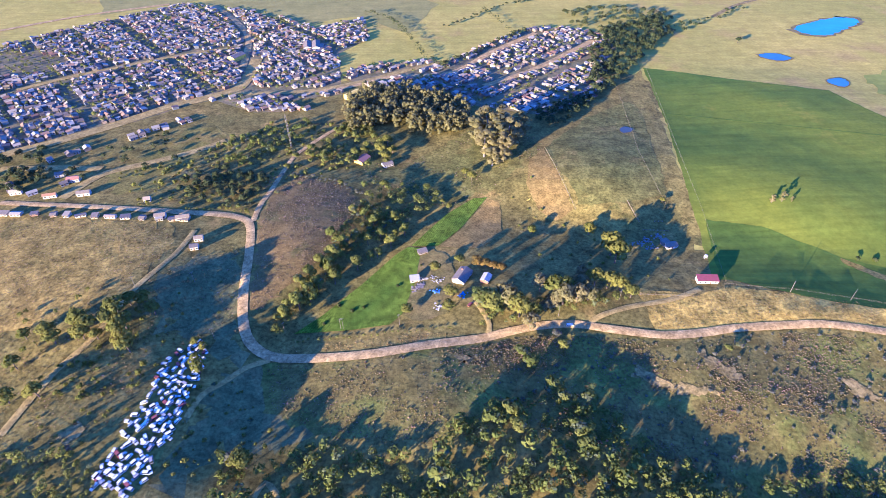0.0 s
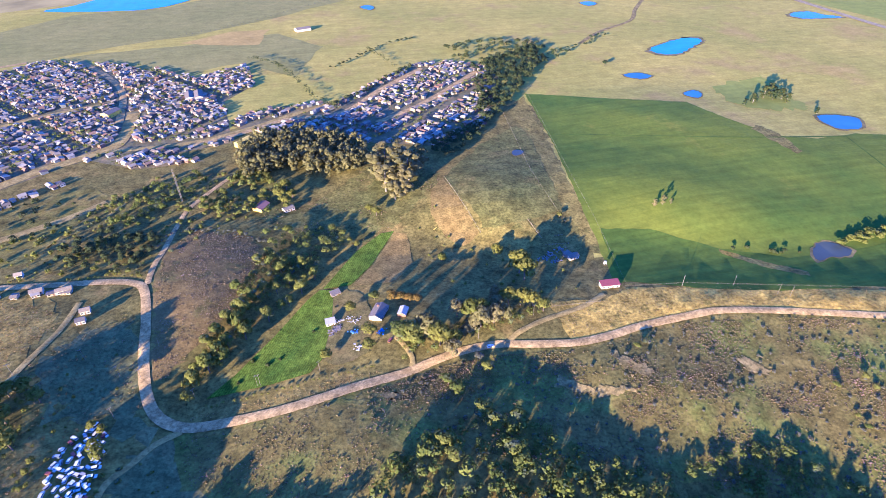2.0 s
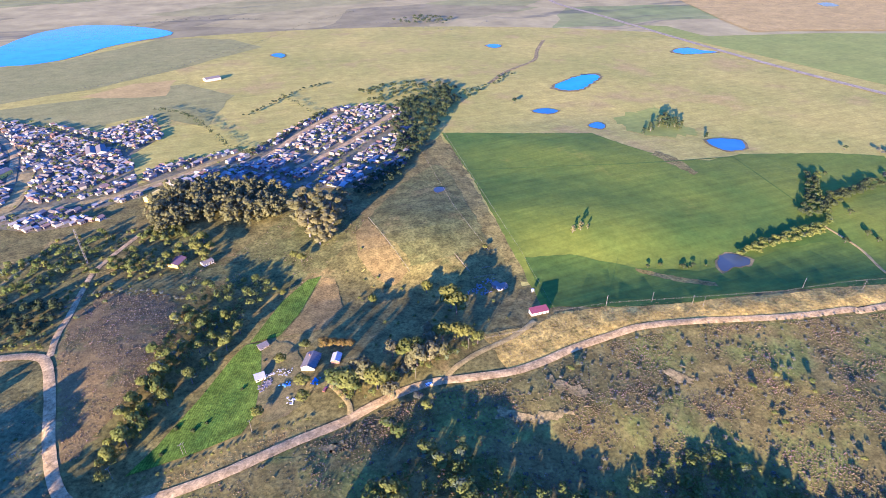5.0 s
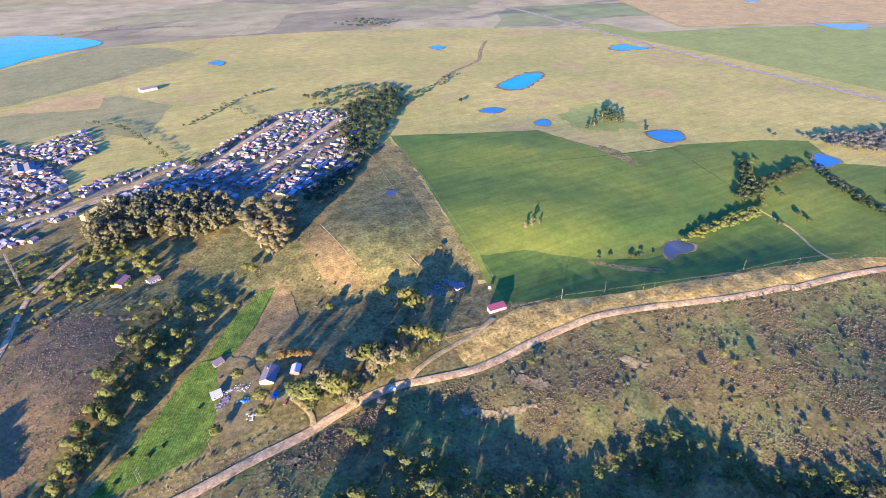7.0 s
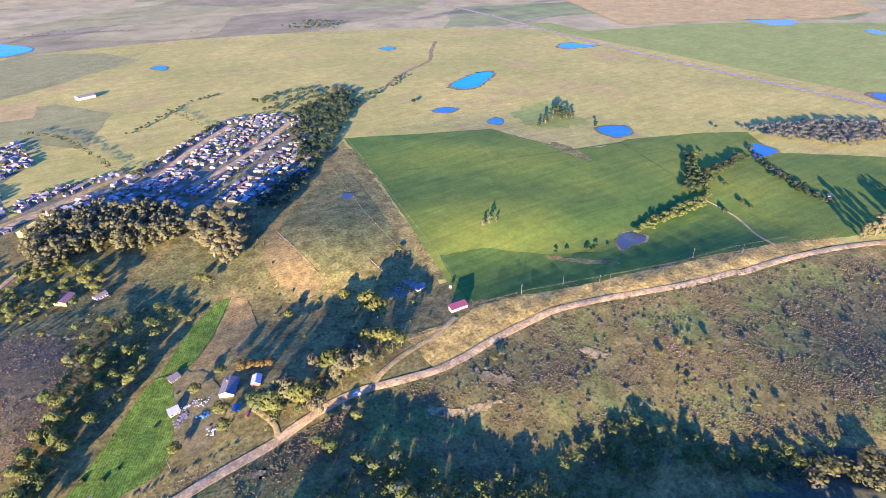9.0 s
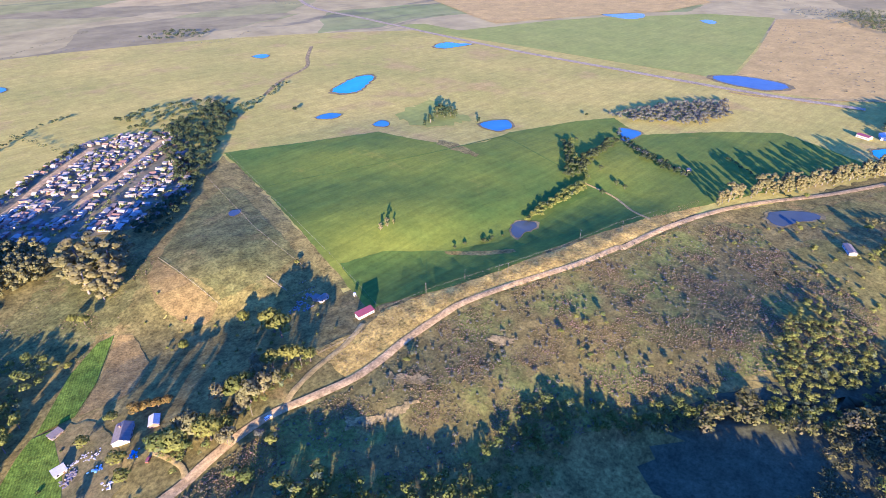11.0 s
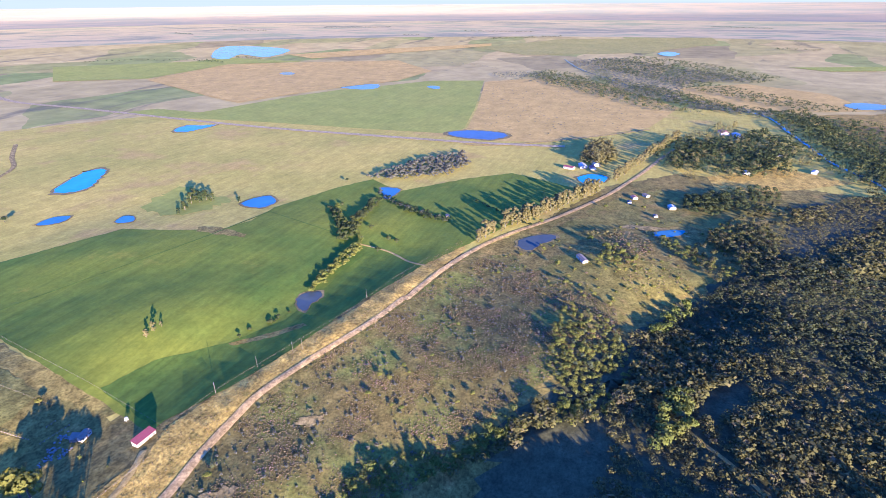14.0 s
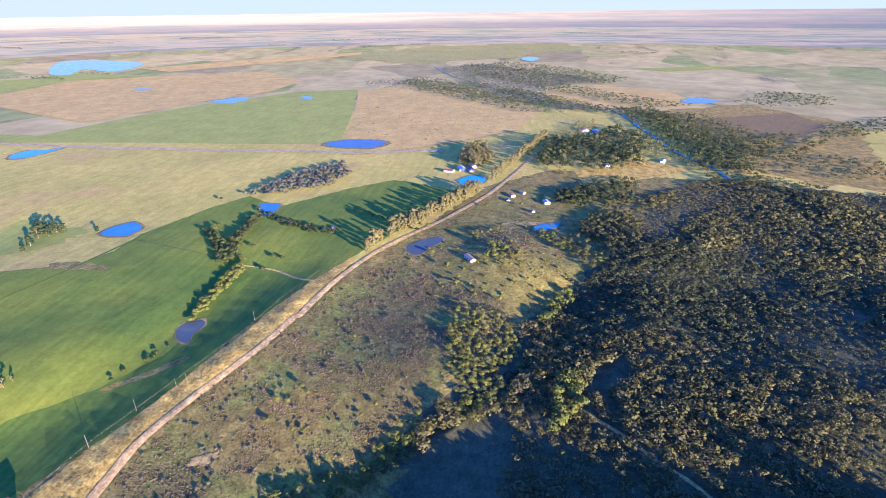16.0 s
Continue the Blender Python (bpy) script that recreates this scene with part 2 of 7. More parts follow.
# greyer tones towards the horizon paint distance haze into the land
M_HAZE = banded("remote_plain_haze", ((0.38, 0.3, 0.13), (0.2, 0.22, 0.11), (0.4, 0.315, 0.145), (0.17, 0.175, 0.105), (0.37, 0.295, 0.135)), 0.09)
M_DISTANT_HAZE = banded("remote_rise_haze", ((0.24, 0.2, 0.125), (0.17, 0.172, 0.13), (0.255, 0.21, 0.14), (0.15, 0.155, 0.12)), 0.06)
# floor darkened so its colour carries the shade beneath the crowns
M_FLOOR_SHADED = soil("forest_floor", (0.058, 0.062, 0.036), (0.078, 0.076, 0.042), big=0.03, grain=0.5, bump=0.6)
M_DIRT = soil("dirt_road", (0.45, 0.315, 0.21), (0.35, 0.245, 0.165), big=0.12, grain=0.6, spots=(0.3, 0.21, 0.14), spot_scale=0.25, spot_at=0.54, bump=0.4, rough=0.9, con=0.6, dry=0.5)
M_TRACK = soil("worn_track", (0.36, 0.27, 0.15), (0.28, 0.21, 0.11), big=0.1, grain=0.6, bump=0.4, dry=0.5)
M_SAND = soil("bare_clay", (0.34, 0.255, 0.14), (0.25, 0.19, 0.1), big=0.1, grain=0.7, spots=(0.17, 0.135, 0.07), spot_scale=0.2, spot_at=0.46, bump=0.8, dry=0.55)
M_ASPHALT = soil("asphalt", (0.36, 0.29, 0.19), (0.28, 0.225, 0.15), big=0.05, grain=0.3, bump=0.1)
M_TOWN = soil("town_soil", (0.19, 0.155, 0.095), (0.12, 0.12, 0.065), big=0.05, grain=0.25, spots=(0.26, 0.185, 0.11), spot_scale=0.06, spot_at=0.55)
M_MUD = soil("pond_mud", (0.22, 0.175, 0.095), (0.15, 0.13, 0.07), big=0.1, grain=0.5, dry=0.6)
M_WATER = watery("water", (0.05, 0.11, 0.118), 0.18)
M_WATER_BLUE = watery("open_water", (0.05, 0.19, 0.23), 0.25)
M_WATER_PALE = watery("shallow_water", (0.08, 0.27, 0.32), 0.15)
M_WATER_DULL = watery("dull_water", (0.065, 0.075, 0.062), 0.05)
M_BARK = plain("bark", (0.13, 0.09, 0.06), (0.08, 0.06, 0.04), scale=2.0, rough=0.9)
M_BARK_PALE = plain("pale_bark", (0.2, 0.17, 0.13), (0.12, 0.1, 0.08), scale=1.0, rough=0.85)
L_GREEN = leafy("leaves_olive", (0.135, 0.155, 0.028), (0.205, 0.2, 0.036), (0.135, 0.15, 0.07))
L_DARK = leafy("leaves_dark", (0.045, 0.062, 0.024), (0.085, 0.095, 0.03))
# forest leaves dimmed in colour for crowns that stand mostly in shade
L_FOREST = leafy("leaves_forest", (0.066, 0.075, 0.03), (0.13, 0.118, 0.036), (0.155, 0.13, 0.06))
L_EUCA = leafy("leaves_eucalyptus", (0.19, 0.172, 0.06), (0.24, 0.2, 0.074))
L_GOLD = leafy("leaves_gold", (0.2, 0.12, 0.025), (0.2, 0.15, 0.03))
L_LIME = leafy("leaves_lime", (0.15, 0.155, 0.026), (0.2, 0.185, 0.03))
L_GREY = leafy("leaves_grey", (0.12, 0.125, 0.08), (0.16, 0.15, 0.105))
L_SCRUB = leafy("shrub_twigs", (0.27, 0.186, 0.102), (0.21, 0.165, 0.07), (0.29, 0.19, 0.125), patch=0.05)
L_STRAW = leafy("straw_tufts", (0.38, 0.26, 0.1), (0.3, 0.21, 0.08), patch=0.1)


# ---- building blocks ----
def rise(r):
    """Height of the ground at a distance from the hovering point: flat, then swelling to the far horizon."""
    if r <= 2200:
        return 0.0
    k = min((r - 2200) / 2400, 0.981)
    high = 250 * (1 - r / (2200 - 2400 * math.log(1 - k)))
    return high + max(0.0, (r - 4555) / 75) * (250 - 0.0075 * r - high)


CELL, WEST, SOUTH, COLS, ROWS = 20, -640, -600, 90, 74
SWELLS = [                            # x, y, height, half length, half width, turn of the length in degrees
    (140, 424, 8, 48, 38, 40), (-58, 272, -13, 66, 34, 56), (-145, 262, -8, 46, 30, 100), (-92, 160, -7, 28, 28, 0),
    (-112, 338, 5, 60, 45, 70), (-215, 300, 5, 70, 50, 0), (-136, 196, 6.5, 56, 15, 75), (-205, 248, 7, 40, 26, 50), (-112, 212, -8, 36, 30, 0), (330, 220, 5.5, 150, 20, -13), (335, 276, -5.5, 130, 26, -13),
    (300, 385, 5, 75, 46, -35), (455, 430, 4, 60, 60, 0), (385, 530, 4, 80, 60, 0), (212, 66, -17, 52, 36, -30),
    (262, 66, 5, 40, 20, -30), (42, 148, 5.5, 56, 22, -30), (108, 180, -3.5, 40, 22, -35), (150, 190, 4, 40, 24, -30), (40, 350, -5, 40, 34, 0), (98, 318, -7, 46, 32, -40), (72, 256, 5.5, 55, 18, 0), (-30, 425, -6, 60, 40, 50),
    (545, 20, 3, 50, 44, 0), (690, -60, 5, 60, 50, 0), (385, 20, 5, 60, 34, -30), (420, -40, -8, 70, 26, -30),
]


def fade(v, lo, hi, edge=90.0):
    return np.clip((v - lo) / edge, 0, 1) * np.clip((hi - v) / edge, 0, 1)


def rolling(x, y):
    """Height of the swells, hollows and small unevenness of the near country."""
    h = np.zeros_like(x)
    for cx, cy, top, along_r, cross_r, turn in SWELLS:
        c, q = math.cos(radians(turn)), math.sin(radians(turn))
        u, v = (x - cx) * c + (y - cy) * q, (y - cy) * c - (x - cx) * q
        h += top * np.exp(-0.5 * ((u / along_r) ** 2 + (v / cross_r) ** 2))
    wood = np.exp(-0.5 * (((x - 470) / 190) ** 2 + ((y + 190) / 150) ** 2))
    scrub = np.exp(-0.5 * (((x - 290) / 130) ** 2 + ((y - 140) / 55) ** 2))
    near = np.clip((900 - np.hypot(x, y)) / 300, 0, 1) * np.clip((520 - y) / 120, 0, 1)
    grain = fade(x, 200, 720, 40) * fade(y, 260, 660, 40)
    wide = np.array([noise.noise(Vector((a / 130, b / 130, 5.5))) for a, b in zip(x.ravel(), y.ravel())]).reshape(x.shape)
    tight = np.array([noise.noise(Vector((a / 52, b / 52, 1.5))) for a, b in zip(x.ravel(), y.ravel())]).reshape(x.shape)
    h += wide * (13.0 * wood + 2.2 * np.maximum(near, grain)) + tight * (2.0 * scrub + 0.5 * near + 1.5 * wood)
    return h * fade(x, WEST + 40, WEST + CELL * COLS - 40) * fade(y, SOUTH + 40, SOUTH + CELL * ROWS - 40)


_gx, _gy = np.meshgrid(WEST + CELL * np.arange(COLS + 1.0), SOUTH + CELL * np.arange(ROWS + 1.0), indexing="ij")
LIFT = rolling(_gx, _gy)


def lifted(pts):
    """Points of the flat plan (n x 3) laid on the rolling ground: each slides along its line of sight from the hovering point, so that plan and relief agree."""
    pts = np.asarray(pts, float)
    a = np.clip((pts[:, 0] - WEST) / CELL, 0, COLS - 1e-6)
    b = np.clip((pts[:, 1] - SOUTH) / CELL, 0, ROWS - 1e-6)
    i, j = a.astype(int), b.astype(int)
    u, v = a - i, b - j
    h00, h10, h01, h11 = LIFT[i, j], LIFT[i + 1, j], LIFT[i, j + 1], LIFT[i + 1, j + 1]
    h = np.where(u >= v, h00 + u * (h10 - h00) + v * (h11 - h10), h00 + v * (h01 - h00) + u * (h11 - h01))
    k = (1 - h / EYE[2])[:, None]
    return np.array(EYE) + (pts - np.array(EYE)) * k, k[:, 0]


def cut_to_cells(me):
    """Cuts a sheet along the cells of the relief, so that sheets laid on one another bend alike."""
    bm = bmesh.new()
    bm.from_mesh(me)
    xs, ys = [v.co.x for v in bm.verts], [v.co.y for v in bm.verts]
    x0, x1, y0, y1 = max(min(xs), WEST), min(max(xs), WEST + CELL * COLS), max(min(ys), SOUTH), min(max(ys), SOUTH + CELL * ROWS)
    for no, lo, hi in (((1, 0, 0), x0, x1), ((0, 1, 0), y0, y1), ((1, -1, 0), x0 - y1, x1 - y0)):
        for k in range(math.ceil(lo / CELL), math.floor(hi / CELL) + 1):
            c = k * CELL
            at = (c, 0, 0) if no[0] else (0, c, 0)
            bmesh.ops.bisect_plane(bm, geom=bm.verts[:] + bm.edges[:] + bm.faces[:], dist=0.002, plane_co=at, plane_no=no)
    bm.to_mesh(me)
    bm.free()


def bend(me):
    co = np.empty(3 * len(me.vertices), np.float32)
    me.vertices.foreach_get("co", co)
    me.vertices.foreach_set("co", lifted(co.reshape(-1, 3))[0].astype(np.float32).ravel())
    me.update()


def mesh_of(name, verts, faces, mats, smooth=False, picks=None):
    me = bpy.data.meshes.new(name)
    me.from_pydata([tuple(v) for v in verts], [], [tuple(f) for f in faces])
    for m in (mats if isinstance(mats, (list, tuple)) else [mats]):
        me.materials.append(m)
    if picks is not None:
        me.polygons.foreach_set("material_index", picks)
    if smooth:
        me.polygons.foreach_set("use_smooth", [True] * len(me.polygons))
    me.update()
    return me


def quad_mesh(name, verts, mat):
    """A mesh of loose four-cornered leaf clumps from an array of n x 4 x 6: places, and the crown's rounded normals."""
    n, verts, normals = len(verts), verts[..., :3], verts[..., 3:]
    me = bpy.data.meshes.new(name)
    me.vertices.add(4 * n)
    me.vertices.foreach_set("co", np.asarray(verts, dtype=np.float32).ravel())
    me.loops.add(4 * n)
    me.loops.foreach_set("vertex_index", np.arange(4 * n, dtype=np.int32))
    me.polygons.add(n)
    me.polygons.foreach_set("loop_start", np.arange(0, 4 * n, 4, dtype=np.int32))
    me.polygons.foreach_set("loop_total", np.full(n, 4, dtype=np.int32))
    me.materials.append(mat)
    me.update(calc_edges=True)
    me.attributes.new("custom_normal", "FLOAT_VECTOR", "POINT").data.foreach_set("vector", np.asarray(normals, dtype=np.float32).ravel())
    return me


def part(name, me, parent, label="", m=None):
    ob = new(name, me)
    ob.parent = parent
    if m is not None:
        ob.matrix_basis = m
    return tagged(ob, label)


def thing(name, label, category, group="", m=None):
    ob = new(name)
    ob.empty_display_size = 0.5
    if m is not None:
        ob.matrix_basis = m
    return tagged(ob, label, category, group)


def inside(pts, poly):
    """Which of the points lie in the polygon."""
    pts, hit = np.asarray(pts), np.zeros(len(pts), bool)
    for (x1, y1), (x2, y2) in zip(poly, poly[1:] + poly[:1]):
        if y1 == y2:
            continue
        cross = ((y1 > pts[:, 1]) != (y2 > pts[:, 1])) & (pts[:, 0] < (x2 - x1) * (pts[:, 1] - y1) / (y2 - y1) + x1)
        hit ^= cross
    return hit


def off_line(pts, line):
    """Distance of points from a line of points."""
    pts, best = np.asarray(pts)[:, :2], np.full(len(pts), 1e9)
    for a, b in zip(line, line[1:]):
        a, b = np.array(a[:2]), np.array(b[:2])
        u = np.clip(((pts - a) @ (b - a)) / max((b - a) @ (b - a), 1e-9), 0, 1)
        best = np.minimum(best, np.hypot(*(pts - a - u[:, None] * (b - a)).T))
    return best


def smooth_line(pts, step=8.0, closed=False):
    """A Catmull-Rom line through the points."""
    p = [Vector((*q[:2], 0)) for q in pts]
    n, out = len(p), []
    for i in range(n if closed else n - 1):
        a, b, c, d = ((p[(i + k) % n] for k in (-1, 0, 1, 2)) if closed else (p[max(0, i - 1)], p[i], p[i + 1], p[min(n - 1, i + 2)]))
        k = max(2, int((c - b).length / step))
        for j in range(k):
            t = j / k
            out.append(0.5 * (2 * b + (c - a) * t + (2 * a - 5 * b + 4 * c - d) * t * t + (3 * b - 3 * c + d - a) * t ** 3))
    if not closed:
        out.append(p[-1])
    return [(v.x, v.y) for v in out]


def jagged(poly, amount, seed, step=6.0):
    """A polygon with an uneven edge."""
    rng, out = random.Random(seed), []
    for (x1, y1), (x2, y2) in zip(poly, poly[1:] + poly[:1]):
        k = max(1, int(math.hypot(x2 - x1, y2 - y1) / step))
        for j in range(k):
            out.append((x1 + (x2 - x1) * j / k + rng.uniform(-amount, amount), y1 + (y2 - y1) * j / k + rng.uniform(-amount, amount)))
    return out


def sheet(name, poly, mat, z, label, category="field"):
    """A piece of ground cover, laid on the ground."""
    bm = bmesh.new()
    bm.faces.new([bm.verts.new((x, y, 0)) for x, y in poly])
    if max(math.hypot(x, y) for x, y in poly) > 2100:
        xs, ys = [p[0] for p in poly], [p[1] for p in poly]
        for k, (lo, hi) in enumerate(((min(xs), max(xs)), (min(ys), max(ys)))):
            c = lo + 110
            while c < hi:
                no = (1, 0, 0) if k == 0 else (0, 1, 0)
                bmesh.ops.bisect_plane(bm, geom=bm.verts[:] + bm.edges[:] + bm.faces[:], plane_co=(c, c, 0), plane_no=no)
                c += 110
        z += 0.3
    bmesh.ops.triangulate(bm, faces=bm.faces[:])
    for v in bm.verts:
        v.co.z = z * 3 + rise(math.hypot(v.co.x, v.co.y))
    bmesh.ops.recalc_face_normals(bm, faces=bm.faces[:])
    if bm.faces and sum(f.normal.z * f.calc_area() for f in bm.faces) < 0:
        bmesh.ops.reverse_faces(bm, faces=bm.faces[:])
    me = bpy.data.meshes.new(name)
    bm.to_mesh(me)
    bm.free()
    me.materials.append(mat)
    me.polygons.foreach_set("use_smooth", [True] * len(me.polygons))
    cut_to_cells(me)
    return tagged(new(name, me), label, category, kind="structure")


def ribbon(name, line, width, mat, z, label, category="road", crown=0.12, step=3.0, wobble=0.25, seed=1):
    """A road or track with a cambered bed, sloped edges and a slightly uneven width."""
    pts, rng = smooth_line(line, step), random.Random(seed)
    verts, faces = [], []
    cross = ((-0.56, -0.3), (-0.5, 0.0), (-0.2, 0.7), (0.0, 1.0), (0.2, 0.7), (0.5, 0.0), (0.56, -0.3))
    for i, (x, y) in enumerate(pts):
        a, b = pts[max(0, i - 1)], pts[min(len(pts) - 1, i + 1)]
        d = Vector((b[0] - a[0], b[1] - a[1])).normalized()
        w1 = width + rng.uniform(-wobble, wobble)
        g0 = rise(math.hypot(x, y))
        for u, h in cross:
            verts.append((x - d.y * u * w1, y + d.x * u * w1, g0 + z * 2.6 + h * crown))
    n = len(cross)
    for i in range(len(pts) - 1):
        for k in range(n - 1):
            faces.append((i * n + k + 1, i * n + k, (i + 1) * n + k, (i + 1) * n + k + 1))
    return tagged(new(name, mesh_of(name, verts, faces, mat, smooth=True)), label, category, kind="structure")


# ---- ground ----
radii = [1500, 1800, 2000, 2200] + [2200 + 100 * i for i in range(1, 21)] + [4250, 4300, 4350, 4400, 4450, 4500, 4530, 4555, 4580, 4605, 4630]
SECT = 128
gm = bmesh.new()
nodes = [[gm.verts.new((WEST + CELL * i, SOUTH + CELL * j, 0)) for j in range(ROWS + 1)] for i in range(COLS + 1)]
for i in range(COLS):
    for j in range(ROWS):
        a, b, c, d = nodes[i][j], nodes[i + 1][j], nodes[i + 1][j + 1], nodes[i][j + 1]
        gm.faces.new((a, b, c))
        gm.faces.new((a, c, d))
rim = [e for e in gm.edges if len(e.link_faces) == 1]
rings = [[gm.verts.new((r * math.cos(2 * math.pi * k / SECT), r * math.sin(2 * math.pi * k / SECT), rise(r))) for k in range(SECT)] for r in radii]
for r, inner, outer in zip(radii, rings, rings[1:]):
    for k in range(SECT):
        f = gm.faces.new((inner[k], outer[k], outer[(k + 1) % SECT], inner[(k + 1) % SECT]))
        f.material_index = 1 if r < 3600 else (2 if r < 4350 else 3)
bmesh.ops.bridge_loops(gm, edges=rim + [gm.edges.get((rings[0][k], rings[0][(k + 1) % SECT])) for k in range(SECT)])
bmesh.ops.recalc_face_normals(gm, faces=gm.faces[:])
if sum(f.normal.z for f in gm.faces) < 0:
    bmesh.ops.reverse_faces(gm, faces=gm.faces[:])
ground_mesh = bpy.data.meshes.new("ground")
gm.to_mesh(ground_mesh)
gm.free()
for m in (M_PASTURE, M_PATCH, M_HAZE, M_DISTANT_HAZE):
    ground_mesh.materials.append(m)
ground_mesh.polygons.foreach_set("use_smooth", [True] * len(ground_mesh.polygons))
tagged(new("ground", ground_mesh), "wide open plain of dry olive pasture", "ground", kind="structure")

# glowing arc beyond all land, standing in for pale evening haze above the horizon
hm, hn, hb = nodes_of("horizon_haze_glow")
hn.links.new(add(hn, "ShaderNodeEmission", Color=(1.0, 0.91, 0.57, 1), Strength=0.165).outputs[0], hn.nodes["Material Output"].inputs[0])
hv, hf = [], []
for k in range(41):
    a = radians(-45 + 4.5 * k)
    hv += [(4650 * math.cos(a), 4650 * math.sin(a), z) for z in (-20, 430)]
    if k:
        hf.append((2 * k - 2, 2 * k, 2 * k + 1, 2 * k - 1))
tagged(new("backdrop", mesh_of("backdrop", hv, hf, hm)), "glowing backdrop for pale hazy sky over the horizon", "sky", kind="structure")

# main roads
ROAD = [(-195.7, 356.6), (-174.6, 353.8), (-157.2, 348), (-148.6, 337.4), (-140.6, 304.4), (-133.3, 263), (-124.4, 232.5), (-113.9, 216.3), (-98.4, 207.9), (-75, 207.1), (-45.5, 209.5), (-8.9, 216.3), (21.9, 220.7), (41.3, 226.3), (61, 230.6), (82.1, 231.2), (103.8, 226.6), (128.5, 222.5)][:-1] + [(131.9, 221.7), (156.2, 222.8), (178.8, 226.3), (214, 228.3), (239.5, 228.1), (279.6, 218.6), (345.9, 198.5), (396.7, 188)] + [(394.9, 185.7), (451.8, 177.1), (515.8, 159.9), (572.7, 134.9), (646.4, 90.3), (745.6, 42.8), (809.3, 20.2), (888.4, -4.4), (967.5, -25.4)] + [(965.1, -24.2), (1053, -51.1)]
ROAD_N = [(-148.4, 344.8), (-148.1, 368.2), (-144.2, 391), (-140.2, 423.3), (-133.6, 453.9), (-103.6, 505.4)]
ROAD_W = [(-195.7, 356.6), (-238.8, 362.3), (-292, 368.3), (-365.4, 374.9)]
HIGHWAY = [(1169, 2885), (1305, 2683), (1327, 2437), (1194, 2096), (1034, 1691), (1012, 1388), (982.1, 1007), (970.2, 754.1), (978, 479.7), (984.5, 320.5), (998.2, 212), (1011, 139.4)]
RAIL = [(-230.4, 158.8), (-224.9, 196.5), (-215, 225.7), (-208.4, 268.8), (-194.7, 305.6), (-190.2, 334)]
AVENUE = [(-415.4, 455), (-380.5, 478.4), (-340.8, 510.9), (-295.4, 558), (-270.4, 574.8), (-244.8, 594), (-232.1, 617.9), (-236.9, 701)]
STREETS = [[(-492.5, 610), (-447.4, 649.4), (-382.9, 692.3), (-335.4, 721.2), (-282.1, 743)], [(-244.8, 594), (-192.9, 592.3), (-142.6, 598.6), (-93.3, 621.8), (-41.5, 655.4), (7.4, 682.2)], [(-317, 380.4), (-301.9, 417.7), (-269.6, 436.6), (-235.3, 456.6), (-209.9, 478.3)], [(-306.6, 427.5), (-349, 430.6), (-399.7, 429.9)], [(49.7, 604.6), (120, 658.6), (209.2, 756.3)], [(-157.3, 587.7), (-106.2, 607.7), (-58.9, 636.4), (12.1, 645.9), (67.7, 715.3), (135.2, 790.2)], [(-651.1, 832.3), (-561.9, 904.2), (-450.1, 962.6)], [(-247.1, 672), (-269, 779.4), (-307.4, 858.5), (-371.5, 952.3)]]


def clear_of(pts, dist):
    ok = np.ones(len(pts), bool)
    for line in (ROAD, ROAD_N, ROAD_W, AVENUE, HIGHWAY, *STREETS):
        ok &= off_line(pts, line) > dist
    return ok


# fields
sheet("meadow", jagged([(-480, -150), (-560, 430), (-330, 560), (-60, 640), (120, 620), (215, 650), (245, 610), (185, 300), (420, 215), (590, 120), (800, 40), (900, -60), (860, -300), (200, -300)], 4.0, 90), M_NEAR, 0.012, "rough olive grass of the valley", "meadow")
sheet("field_1", jagged([(247.7, 653.8), (279.8, 641.8), (335.9, 617.3), (385.9, 597.7), (433.4, 579.3), (449.2, 522), (472.5, 465.2), (508.9, 449.1), (559.6, 451.1), (622.7, 427.9), (662.2, 414.1), (713.1, 384.7), (673.3, 321.6), (762.7, 250.2), (815.4, 190.5), (793, 136.5), (767.2, 79.9), (695.8, 100.7), (598.1, 142.5), (537.9, 168), (459.8, 199.2), (362.1, 226.4), (292.7, 238), (239.9, 252), (194.7, 270.5), (182.9, 271.7), (203.9, 378.9), (228.2, 507.3)], 1.0, 1), M_GREEN, 0.05, "broad field of young bright green grain")
# darker grain sheet paints the shade of the slope by the road
sheet("field_2", jagged([(203.6, 338.7), (241.9, 329.8), (282.8, 291.3), (324.8, 268.8), (359.7, 265.7), (420.3, 269.7), (462.1, 267.3), (475.8, 240), (459.8, 199.2), (362.1, 226.4), (292.7, 238), (239.9, 252), (194.7, 270.5), (188.2, 274.9)], 0.8, 2), M_GREEN_DARK, 0.09, "grain in the low ground by the road, slope shade in its colour")
sheet("field_3", [(987, 1237), (1073, 1190), (1066, 1045), (1350, 971.4), (1509, 900.5), (1630, 807.4), (1778, 709.8), (1834, 540.3), (1331, 414.8), (1103, 366.9), (1044, 378.1), (1032, 545.1), (1019, 816.6), (1000, 1032)], M_GREEN_FAR, 0.05, "distant flat green crop beyond the highway")
sheet("field_4", [(1496, 1676), (1965, 1723), (2149, 1435), (2328, 1088), (2033, 810.1), (1737, 816.7), (1551, 924.7), (1330, 1013), (1209, 1047), (1265, 1188)], M_PINK, 0.05, "distant pale tan stubble field")
sheet("field_5", [(1808, 528.7), (1969, 357.6), (1872, 152.5), (1498, -67.3), (1231, -3.1), (1087, 124.2), (1036, 183.1), (1013, 267.8), (1051, 374.3), (1105, 361.1), (1333, 409.3)], M_PINK, 0.05, "pinkish dry heath with dark low tufts")
